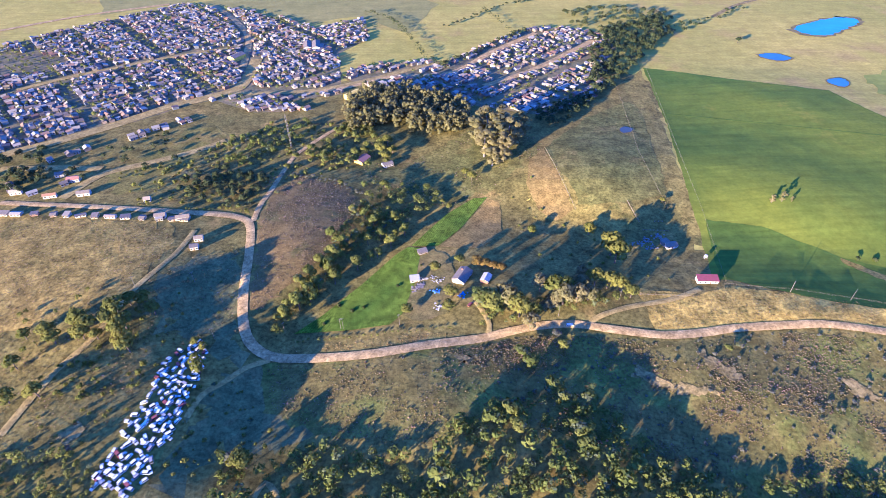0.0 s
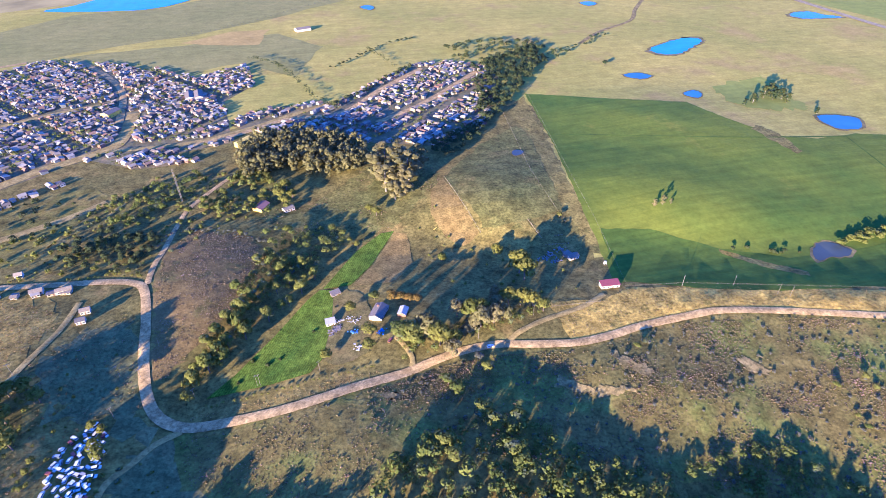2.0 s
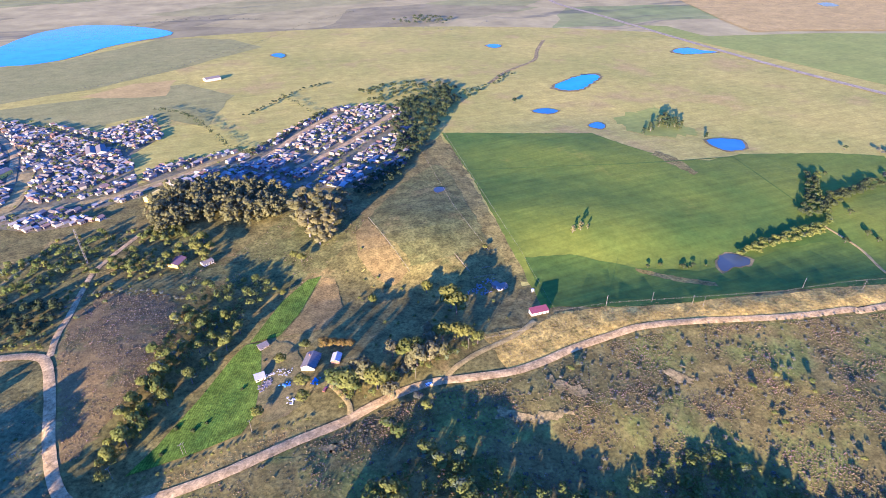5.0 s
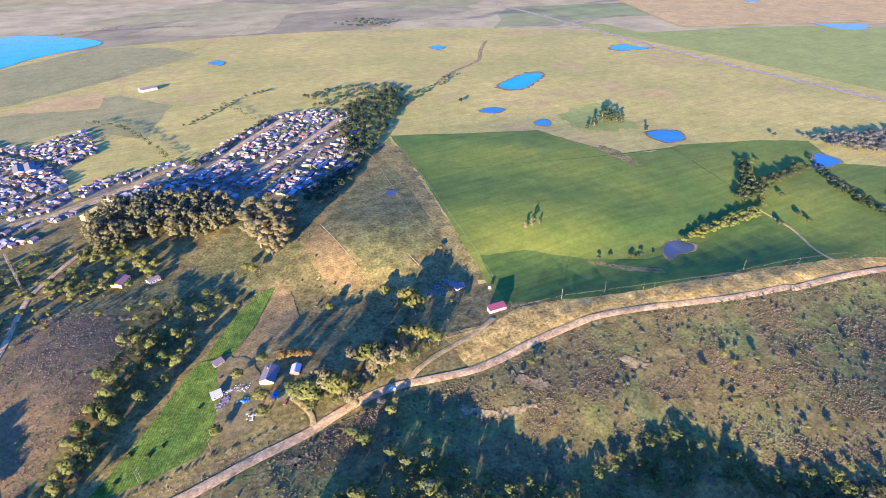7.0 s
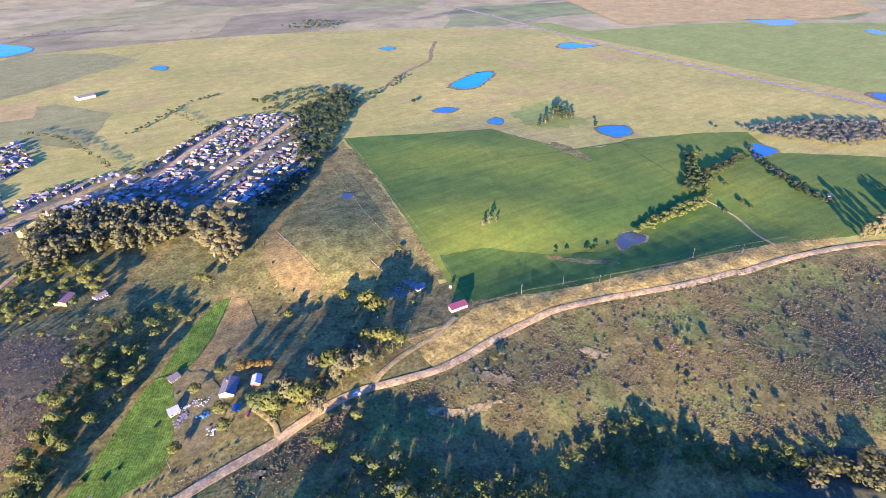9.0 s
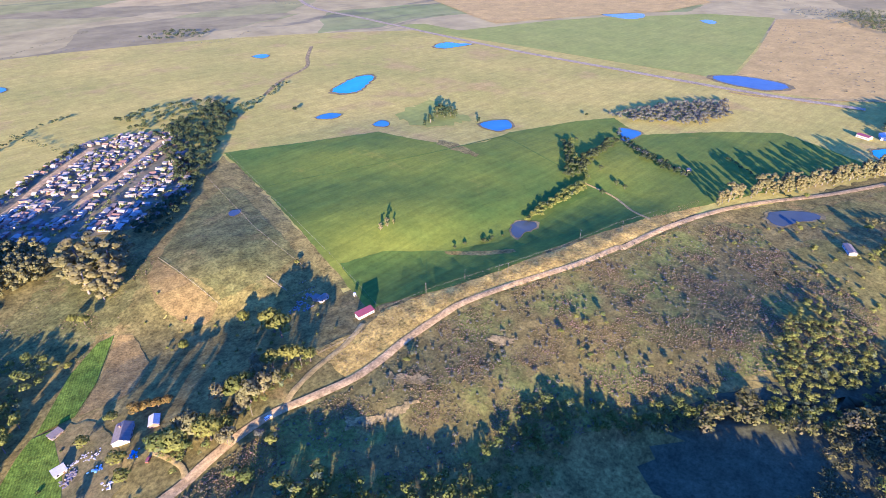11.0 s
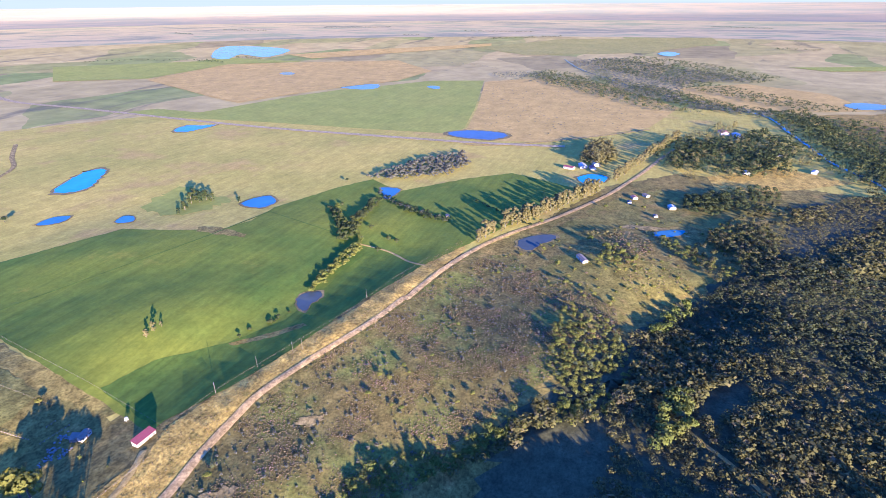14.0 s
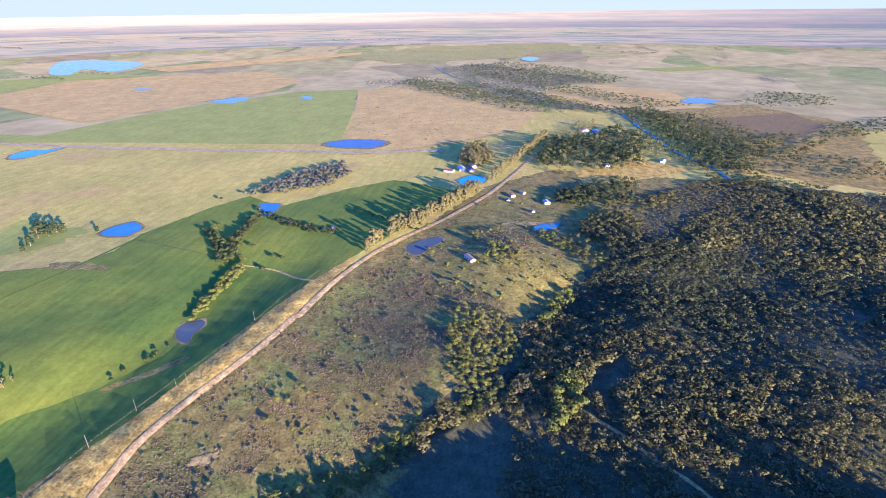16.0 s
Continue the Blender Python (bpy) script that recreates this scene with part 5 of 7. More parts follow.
    ("belt", [(649.4, -85), (675.4, -121.5), (661.6, -152.7), (599.4, -145), (576.1, -102.7), (604.7, -84.3)], 6.5, 0.7, (6, 10), "broad", L_FOREST, 50, 1.1, "dark grove in a pasture corner"),
    ("wood", [(1152, -342.6), (1136, -448.8), (1084, -477.4), (973.9, -392.9), (962.9, -329.1)], 11.0, 0.8, (7, 12), "broad", L_DARK, 26, 1.2, "dark wood between two river arms"),
    ("bushes", [(-151.8, 182.6), (-125.2, 197.6), (-104.9, 181.9), (-77.4, 154), (-101.7, 148.1), (-123.9, 130.8), (-132.6, 125.5)], 5.0, 0.5, (0.7, 2.4), "bush", L_GREEN, 30, 1.0, "low shrubs in a hollow"),
    ("bushes", [(-183.7, 286.7), (-153.4, 304.7), (-137.4, 263.1), (-129.5, 223.3), (-141.3, 228.1), (-169.4, 228.6)], 7.0, 0.3, (0.5, 1.6), "bush", L_GREEN, 24, 1.0, "few low shrubs in a hollow"),
    ("wood", [(958.2, -301.7), (973.9, -392.9), (878.5, -391.1), (831.6, -459.6), (760.9, -426.6), (791.6, -344.3), (833.3, -291.8)], 8.0, 0.7, (6, 10), "broad", L_FOREST, 26, 1.2, "dark wood by the river"),
    ("wood", [(1026, -48), (1006, -149), (952, -209), (1131, -264), (1270, -231), (1117, -107)], 9, 0.6, (9, 15), "broad", L_DARK, 30, 1.2, "dark tall wood round a farm"),
    ("wood", [(1492, -252), (1341, -294), (1086, -308), (928, -322), (900, -374), (1050, -398), (1251, -372), (1498, -339)], 9, 0.8, (8, 13), "broad", L_DARK, 26, 1.2, "dense dark wood on both banks of a river"),
    ("wood", [(928, -322), (857, -547), (985, -617), (1062, -520), (1087, -410)], 11, 0.55, (7, 11), "broad", L_FOREST, 24, 1.2, "open olive wood beyond the river"),
    ("wood", [(1964, 438), (1713, 153), (1440, -118), (1450, -246), (1676, -134), (1981, 118), (2169, 393)], 13, 0.7, (7, 11), "broad", L_DARK, 18, 1.2, "far dark belt of trees on the plain"),
    ("wood", [(2440, 293), (1850, -56), (1498, -339), (1551, -465), (1800, -281), (2151, 1)], 14, 0.75, (8, 12), "broad", L_DARK, 18, 1.2, "far dark wood along a stream"),
    ("bushes", SCRUB_AREA, 6.5, 0.42, (0.7, 2.3), "bush", L_GREY, 22, 0.95, "grey-green shrubs strewn over the scrubland"),
    ("trees", [(435, 1526), (532.7, 1576), (598.1, 1484), (558, 1426), (455.9, 1446)], 16.0, 0.7, (7, 12), "broad", L_DARK, 40, 1.2, "far farm trees"),
]
for k, (name, poly, sp, keep, (h0, h1), kind, leaf, n, wide, label) in enumerate(GROVES):
    p = scatter(poly, sp, 100 + k, keep, 5.0)
    off = min(math.hypot(x, y) for x, y in poly)
    thicket(name, p, RNG.uniform(h0, h1, len(p)), kind, leaf, int(n * (0.6 if off > 900 else 1.15)), label, "trees", wide=wide, seed=100 + k, coarse=1.25 if off > 900 else 0.9)


def along(line, step, jitter, seed):
    rng, pts = random.Random(seed), smooth_line(line, step)
    return np.array([(x + rng.uniform(-jitter, jitter), y + rng.uniform(-jitter, jitter)) for x, y in pts])


HEDGES = [
    ([(-112.8, 894.7), (-76.7, 859.2), (-43.5, 774.4), (-20.6, 703.8), (3.8, 655.9)], 7, (6, 10), L_DARK, "dark tree row at the edge of town"),
    ([(5.2, 670.3), (46.1, 710.9), (81.4, 754), (120.7, 798)], 8, (4, 8), L_DARK, "dark hedge above the district"),
    ([(68.1, 900.6), (83.1, 860.3), (107, 769.1)], 8, (5, 8), L_DARK, "dark hedge between two paddocks"),
    ([(8.4, 821.8), (52, 870.8), (102.2, 927.2), (151.7, 949.1)], 9, (3, 6), L_DARK, "thin hedge between two paddocks"),
    ([(-244.6, 1069), (-179.3, 1105), (-87.9, 1186), (15, 1298), (77.3, 1371)], 9, (2, 4), L_GREY, "brown hedge line on the plain"),
    ([(77.3, 1371), (205.3, 1560), (376.1, 1724)], 14, (2, 5), L_DARK, "broken hedge on the far plain"),
    ([(216.8, 1466), (383.1, 1506), (540, 1344), (671.2, 1421)], 14, (3, 5), L_GREY, "broken hedge on the far plain"),
    ([(-220.1, 1712), (-95.3, 1759), (107.9, 1682)], 16, (3, 6), L_DARK, "far hedge by the lake"),
    ([(784.2, 2239), (901.4, 2119), (1037, 2020), (1006, 1863), (1056, 1725)], 16, (4, 7), L_GREY, "far hedge below the highway"),
    ([(1774, 2328), (1901, 2197), (1974, 1996), (2052, 1886)], 22, (7, 11), L_DARK, "far row of trees by a lake"),
    ([(-130.2, 411.6), (-99.4, 405.2), (-67.3, 380.5)], 5, (2, 4), L_GREY, "dry hedge along a fallow field"),
    ([(-206.6, 361.5), (-192.2, 359.6), (-174.4, 360.8), (-154.4, 354.1)], 4, (2, 3.5), L_LIME, "clipped yellow-green hedge by the road"),
    ([(-90.9, 219.9), (-63.9, 222.2), (-36.7, 225.3), (-9, 227.6), (5, 230.2)], 3.5, (1.2, 2.6), L_GREEN, "weedy hedge above the road"),
    ([(2177, 1019), (2283, 754.5), (1969, 357.6), (1808, 146.5), (1588, -69.3)], 14, (3, 6), L_GREY, "far line of bushes"),
    ([(1771, 176.5), (1552, 28.3), (1407, -115.9)], 12, (4, 8), L_GREY, "far line of trees"),
    ([(-165.2, 438.2), (-154.8, 441), (-144.7, 448.2)], 5, (2, 4), L_GREEN, "bushes along a lane"),
    ([(-150.8, 392.1), (-143.1, 408.9), (-131.3, 414.2), (-122, 412), (-68.5, 383.1)], 4, (1.2, 2.6), L_GREY, "dry weedy hedge on a field bank"),
    ([(373.5, 275.5), (405.8, 280.9), (458.7, 286.8), (495.1, 286.7), (526.5, 317.1), (553.5, 346.1), (587.3, 371.7)], 4.5, (4, 8), L_GREEN, "unbroken line of creekside trees"),
    ([(658.7, 345.6), (641.5, 327.4), (608.1, 277.0), (596.0, 240.2), (584.5, 216.8)], 5, (3, 7), L_GREY, "creekside trees between two fields"),
    ([(226.7, 223.0), (258.4, 218.3), (311.2, 203.6), (370.2, 188.2), (399.9, 183.6), (422.6, 176.3), (482.5, 163.5)], 5, (0.6, 2.0), L_DARK, "ragged shrubs on the lower edge of the road"),
    ([(3477, 2172), (3539, 2039), (3600, 1902), (3659, 1760)], 9, (7.3, 12.5), L_DARK, "far dark windbreak on the plain"),
    ([(3641, 1212), (3663, 1065), (3682, 917), (3698, 768)], 11, (8.2, 14.1), L_DARK, "far dark windbreak on the plain"),
    ([(3338, 1512), (3344, 1482), (3350, 1452), (3356, 1422)], 11, (8.6, 14.8), L_DARK, "far dark windbreak on the plain"),
    ([(1986, 1894), (1983, 1846), (1980, 1799), (1976, 1751)], 13, (10.3, 17.6), L_DARK, "far dark windbreak on the plain"),
    ([(2150, 1818), (2146, 1771), (2141, 1725), (2136, 1679)], 13, (10.2, 17.5), L_DARK, "far dark windbreak on the plain"),
    ([(2811, 2830), (2815, 2789), (2818, 2746), (2821, 2704)], 10, (7.7, 13.3), L_DARK, "far dark windbreak on the plain"),
    ([(3073, 2674), (3109, 2594), (3144, 2512), (3178, 2427)], 10, (7.4, 12.7), L_DARK, "far dark windbreak on the plain"),
    ([(4066, -291), (4039, -402), (4009, -510), (3978, -616)], 9, (7.4, 12.7), L_DARK, "far dark windbreak on the plain"),
    ([(3318, 936), (3385, 815), (3451, 690), (3516, 561)], 12, (9.1, 15.5), L_DARK, "far dark windbreak on the plain"),
    ([(2576, 257), (2508, 159), (2442, 66), (2378, -21)], 13, (10.4, 17.8), L_DARK, "far dark windbreak on the plain"),
    ([(3111, -521), (3100, -576), (3088, -630), (3076, -684)], 12, (9.7, 16.6), L_DARK, "far dark windbreak on the plain"),
    ([(666, 202.8), (629.8, 148.5), (604.8, 114.9)], 5, (3, 5), L_DARK, "row of trees between two fields"),
]
for k, (line, step, (h0, h1), leaf, label) in enumerate(HEDGES):
    p = along(line, step, step * 0.35, 200 + k)
    thicket("hedge", p, RNG.uniform(h0, h1, len(p)), "broad", leaf, 60 if math.hypot(*line[0]) < 900 else 16, label, "hedge", wide=1.2, seed=200 + k)

# scrub of low weeds: thousands of twiggy tufts in drifts
FALLOW = [SCRUB_AREA, [(-142.1, 344.7), (-144, 382.3), (-125.2, 411.4), (-88.6, 398.5), (-70.6, 376.3), (-71.3, 337.2), (-85.5, 303.3), (-101.9, 273.5), (-117.6, 247), (-125.5, 249.7), (-132.8, 291.8)],
          [(-103.4, 201.3), (-61.5, 204.8), (-8.8, 207.2), (31.2, 209.5), (46, 194.9), (47.2, 179.5), (21, 159), (-19.6, 150), (-54.3, 153.7), (-93, 170.9)], [(-82.1, 517.5), (-31.7, 430.5), (27.5, 495.4), (87.7, 481.7), (95, 456.5), (46.7, 390.8), (7.6, 356.6), (-39.7, 392.9), (-81.8, 421.8)]]
for k, poly in enumerate(FALLOW):
    p = scatter(poly, (1.15, 1.5, 1.5, 2.8)[k], 300 + k, 0.95, 5.5)
    drift = np.array([noise.fractal(Vector((x * 0.03, y * 0.03, 3.1)), 1.0, 2.0, 4) for x, y in p])
    p = p[RNG.uniform(size=len(p)) < np.clip((0.5, 0.8, 0.55, 0.3)[k] + 1.9 * drift, 0.06, 1.0)]
    thicket("scrub", p, RNG.gamma(4, 0.06, len(p)) + 0.2, "bush", L_SCRUB, 4, "drifts of twiggy brown weeds", "scrub", size=0.46, wide=1.25, seed=300 + k)
VERGES = [[(130.3, 222.6), (128.6, 264.1), (165.8, 255.3), (187.2, 264.1), (231.2, 257.1), (299.2, 238.5), (361.8, 221.9), (429.1, 210.4), (482.1, 195.8), (538.2, 181.2), (514.7, 168.9), (398.9, 189.5), (348.3, 200.5), (281.6, 220.7), (241.2, 230.2), (215.6, 230.3), (180.1, 228.2)], [(-100, 214.8), (-63.5, 219.5), (-9, 225.8), (15.2, 225.3), (-8.9, 219.4), (-62.5, 212.4), (-95.6, 210.4)]]
for k, poly in enumerate(VERGES):
    p = scatter(poly, 1.5, 320 + k, 0.7, 4.5)
    thicket("dry_grass", p, RNG.uniform(0.2, 0.6, len(p)), "bush", L_STRAW, 8, "tufts of straw-coloured grass", "grass", size=0.25, wide=1.3, seed=320 + k)

# single trees that can be counted
SINGLES = [
    ("tall", L_EUCA, 1.7, "tall eucalyptus with a golden olive crown", [(39, 441.2, 27), (51.2, 453, 30), (63.1, 458.3, 31), (34, 469.2, 26), (45, 424.3, 20), (73.4, 474.1, 29), (56.1, 432.3, 25), (44, 482.1, 28), (56.2, 479.5, 30)]),
    ("broad", L_LIME, 0.95, "yellow-green roadside tree with a full crown", [(71.5, 257.3, 18), (78.9, 257.8, 17), (101, 265.7, 16), (108.9, 263.6, 17), (116.3, 259.9, 14), (121.9, 254.3, 12), (119.7, 297.8, 23), (120.5, 289, 21), (108.9, 322.1, 13), (66.4, 324.1, 9), (47.2, 238.6, 17), (56.8, 237.7, 13)]),
    ("broad", L_GREEN, 1.3, "olive-green tree beside the dirt road", [(31, 245.6, 16), (24.5, 249.4, 14), (33.6, 241.3, 10), (45.5, 207.2, 9), (49.4, 199.7, 10), (71.1, 212, 7), (59.3, 182.3, 11), (64.6, 173.9, 9), (77.5, 173.7, 9), (89.1, 162.5, 6), (34.6, 167, 10), (27.7, 171.3, 8), (38, 157.9, 10), (68.9, 154.5, 11), (70.8, 147, 10), (166.8, 209.2, 5)]),
    ("broad", L_EUCA, 1.0, "olive-brown roadside tree with a broad crown", [(86.2, 251, 16), (90.7, 262.1, 15), (93.8, 252.6, 13), (42.6, 248, 17), (39.6, 255.1, 14), (64.5, 243, 11), (52.6, 228.2, 14), (93.2, 273.2, 13), (70.9, 246.5, 14), (63.7, 261.6, 15), (76.8, 249.2, 17)]),
    ("broad", L_LIME, 1.0, "large golden olive tree on a weedy slope", [(-207.2, 242.5, 16), (-207.8, 235.7, 15), (-193.3, 221, 16), (-187.2, 214, 14), (-199.3, 228.5, 15), (-227.2, 236.1, 15), (-219, 230.2, 15), (-219.9, 224.8, 14), (-241.3, 226.5, 14), (-235.6, 221.5, 12), (-211.1, 224.3, 10), (-195.2, 255.2, 11), (-184.4, 244.8, 11), (-203.6, 253.3, 12), (-255.2, 225.1, 10), (-197.9, 233.2, 15), (-247.8, 202.5, 12), (-223.4, 182.7, 12), (-237.6, 178.8, 13)]),
    ("broad", L_LIME, 1.0, "yellow-green tree by the stored cars", [(-173.8, 203, 5), (-173.9, 196.9, 5), (-173.3, 187.6, 4), (-139.7, 197.5, 10), (-143.8, 204.1, 9), (-142.8, 214.8, 7), (-149, 218.8, 8), (-181, 141.5, 4.5), (-186.6, 146.4, 5), (-173.7, 137.4, 3.5), (-100.2, 143, 11), (-97.5, 139.2, 9), (-102.6, 140.7, 9)]),
    ("broad", L_GREEN, 0.82, "bushy tree on the edge of a ditch", [(-76.6, 294.6, 16.8), (-79.2, 282.6, 16.8), (-70.1, 350.7, 12.6), (-61, 346.3, 12.6), (-46.3, 319.1, 12.6), (-37.9, 309.1, 12.6), (-28.6, 323.9, 11.2), (-50.8, 294.9, 11.2), (-46.7, 298.4, 11.2), (-59.5, 285, 14), (-85.5, 287.8, 15.4), (-90.6, 276.4, 15.4), (-83.3, 265.6, 14), (-86.6, 254, 15.4), (-92.7, 247.1, 15.4), (-83, 321.4, 11.2), (-64.9, 317.4, 12.6), (-72, 308.8, 14), (-55, 312.7, 12.6), (-73.3, 271.2, 15.4), (-96.1, 268.2, 12.6), (-99.8, 238.2, 14), (-52.7, 335.8, 12.6), (-38.2, 343, 11.2)]),
    ("broad", L_LIME, 1.0, "yellow-green tree beside a homestead", [(-137.7, 422.3, 8), (-132.8, 439.9, 8), (-79.7, 444.5, 10), (-71.4, 447.9, 10), (-56.1, 447.2, 13), (-49.9, 434.7, 13), (-51.3, 464.9, 13), (-45.4, 448.8, 11), (-106.4, 441.4, 6), (-86.7, 395.4, 6), (5.4, 357.6, 7), (0.2, 364.9, 6), (25.5, 400.7, 10), (20, 409.1, 9)]),
    ("broad", L_GOLD, 1.3, "autumn tree with orange leaves by the farmhouse", [(24.3, 288.3, 8), (29.7, 287, 8), (35, 284.5, 8), (40.4, 282.7, 7), (-64.3, 356.7, 6)]),
    ("broad", L_LIME, 1.3, "bright yellow-green tree in the farm garden", [(-5.6, 283.8, 8.5), (11.8, 291.7, 8), (3.5, 245.2, 8.5), (4.8, 257.9, 9), (67.3, 325.5, 6), (110.9, 325.2, 7), (177.9, 363.9, 5), (-23.4, 243.5, 7), (-48.9, 391.5, 7)]),
    ("broad", L_GREY, 1.1, "pale grey half-bare tree on rough grass", [(67.8, 221.5, 6), (-104.4, 142.2, 9), (-189.6, 149.4, 4.5), (-65.7, 348.2, 5), (-44.6, 332.9, 5)]),
    ("broad", L_GREEN, 1.2, "lone tree with a long shadow in the scrub", [(262.7, 155.7, 4.5), (284.7, 158, 4.5), (284.4, 149.8, 3.5), (299.8, 146, 4.5), (294.4, 138.9, 3.5), (257.3, 128.1, 4), (258, 135.7, 3.5), (319.6, 130.5, 3.5), (368.2, 126.3, 3.5), (288, 87.9, 4), (173.6, 212.4, 4), (276.1, 94.8, 4)]),
    ("broad", L_DARK, 1.1, "lone dark tree in the green field", [(478.8, 257.5, 7), (510.9, 259.6, 6), (508.2, 248.3, 6), (534, 293.6, 6), (596.2, 369.7, 5), (604.1, 270.6, 7), (317.8, 277.4, 4), (326.7, 276.8, 4), (290.5, 288.5, 4), (398.7, 737.1, 9), (688.3, 414.9, 6), (814.4, 367.3, 6)]),
    ("tall", L_EUCA, 1.2, "slim half-bare tree in the grain", [(274, 362.3, 9), (264.8, 360.8, 8), (281.5, 361.7, 6)]),
    ("tall", L_DARK, 1.6, "dark pine-like tree by a pond", [(510, 556.5, 13), (533.5, 567.9, 15), (541.5, 560.8, 15), (550.9, 548.3, 13), (548.3, 574.4, 15), (495.6, 552.8, 9), (560.6, 509.5, 8), (552.7, 559.5, 14)]),
    ("broad", L_GREEN, 1.1, "tree beside a country house", [(509, 67, 8), (470, 52.6, 7), (583.8, 43.2, 8), (567.8, 24.8, 9), (557.2, 7.2, 9), (544.4, -6.4, 8), (541, 87.6, 6), (526.5, 28.2, 5), (516.1, 20.4, 4), (624.5, 120.6, 7), (620.2, 105.5, 6), (710.7, -9.7, 7), (699.2, 36.9, 6), (669.5, -27.9, 5)]),
]
for kind, leaf, wide, label, spots in SINGLES:
    for x, y, h in spots:
        plant(kind, leaf, x, y, h * random.uniform(0.92, 1.1), wide, label, "tree", "")
for k, (line, gap) in enumerate((([(541.1, 162.7), (601.5, 137), (674.1, 96.2), (766.5, 52.3)], 9.0), ([(599.7, 146.3), (666.9, 107.8), (756.5, 64.3)], 11.0), ([(826.5, 35.7), (928.7, 5.6), (1013, -19.7), (1134, -56.1)], 10.0))):
    for x, y in along(line, gap, 2.5, 400 + k):
        plant("tall", L_EUCA, x, y, random.uniform(14, 22), 1.25, "tall roadside eucalyptus in a long windbreak", "tree", "windbreak along the road")


# ---- made things ----
WALLS = [(0.36, 0.31, 0.22), (0.26, 0.19, 0.12), (0.4, 0.35, 0.26), (0.22, 0.12, 0.07), (0.16, 0.13, 0.095), (0.33, 0.26, 0.14), (0.22, 0.22, 0.18), (0.46, 0.41, 0.31)]
ROOFS = [(0.24, 0.19, 0.12), (0.33, 0.275, 0.18), (0.17, 0.13, 0.085), (0.23, 0.12, 0.06), (0.4, 0.34, 0.23), (0.28, 0.22, 0.14), (0.15, 0.115, 0.075), (0.3, 0.245, 0.155), (0.2, 0.16, 0.1), (0.12, 0.09, 0.06), (0.27, 0.16, 0.085), (0.34, 0.285, 0.19)]
M_WALLS = plain("town_plaster", (0.6, 0.55, 0.45), rough=0.9, random_tones=("island", WALLS))
M_ROOFS = plain("fibre_cement_roofing", (0.4, 0.38, 0.36), rough=0.85, scale=0.9, random_tones=("island", ROOFS))
M_WHITE = plain("white_paint", (0.46, 0.42, 0.33), (0.35, 0.31, 0.24), rough=0.75)
M_GREYROOF = plain("weathered_sheet_roof", (0.21, 0.165, 0.11), (0.14, 0.11, 0.075), rough=0.9, scale=0.8)
M_DARKROOF = plain("dark_sheet_roof", (0.1, 0.085, 0.08), (0.06, 0.055, 0.05), rough=0.8, scale=0.8)
M_REDROOF = plain("red_painted_roof", (0.2, 0.045, 0.045), (0.15, 0.04, 0.035), rough=0.6, scale=0.8)
M_TERRA = plain("clay_tile_roof", (0.36, 0.16, 0.09), (0.26, 0.12, 0.08), rough=0.85, scale=1.2)
M_DARK = plain("dark_opening", (0.03, 0.03, 0.035), (0.02, 0.02, 0.02), rough=0.4)
M_DOOR = plain("brown_door", (0.16, 0.09, 0.05), rough=0.7)
M_TIMBER = plain("grey_timber", (0.24, 0.19, 0.14), (0.16, 0.13, 0.1), rough=0.9, scale=2)
M_CONCRETE = plain("concrete_post", (0.45, 0.43, 0.4), (0.33, 0.31, 0.29), rough=0.9, scale=2)
M_STEEL = plain("galvanised_steel", (0.24, 0.2, 0.15), (0.15, 0.13, 0.1), rough=0.7, metal=0.2)
M_BLUE = plain("blue_tarpaulin", (0.12, 0.24, 0.42), (0.08, 0.16, 0.3), rough=0.7)
M_YELLOW = plain("yellow_paint", (0.7, 0.5, 0.06), (0.55, 0.4, 0.06), rough=0.7)
M_CARS = plain("car_paint", (0.8, 0.78, 0.72), rough=0.5, scale=0.3, bump=0.02, random_tones=("object", [(0.86, 0.8, 0.62), (0.78, 0.72, 0.56), (0.9, 0.84, 0.66), (0.7, 0.64, 0.5), (0.84, 0.78, 0.6), (0.35, 0.31, 0.25), (0.9, 0.84, 0.68), (0.3, 0.08, 0.05), (0.74, 0.68, 0.52), (0.3, 0.34, 0.33), (0.88, 0.82, 0.64), (0.66, 0.6, 0.46), (0.9, 0.85, 0.68), (0.8, 0.74, 0.58)]))
M_GLASS = plain("car_glass", (0.03, 0.035, 0.04), rough=0.1, bump=0.0)
M_TYRE = plain("tyre_rubber", (0.03, 0.03, 0.03), rough=0.9)


def block(cx, cy, z0, w, d, h, verts, faces):
    """Adds a box that stands at (cx, cy, z0)."""
    b = len(verts)
    for z in (z0, z0 + h):
        for sx, sy in ((-1, -1), (1, -1), (1, 1), (-1, 1)):
            verts.append((cx + sx * w / 2, cy + sy * d / 2, z))
    faces += [tuple(b + i for i in f) for f in ((3, 2, 1, 0), (4, 5, 6, 7), (0, 1, 5, 4), (1, 2, 6, 5), (2, 3, 7, 6), (3, 0, 4, 7))]


def box_mesh(name, boxes, mat):
    verts, faces = [], []
    for bx in boxes:
        block(*bx, verts, faces)
    return mesh_of(name, verts, faces, mat)


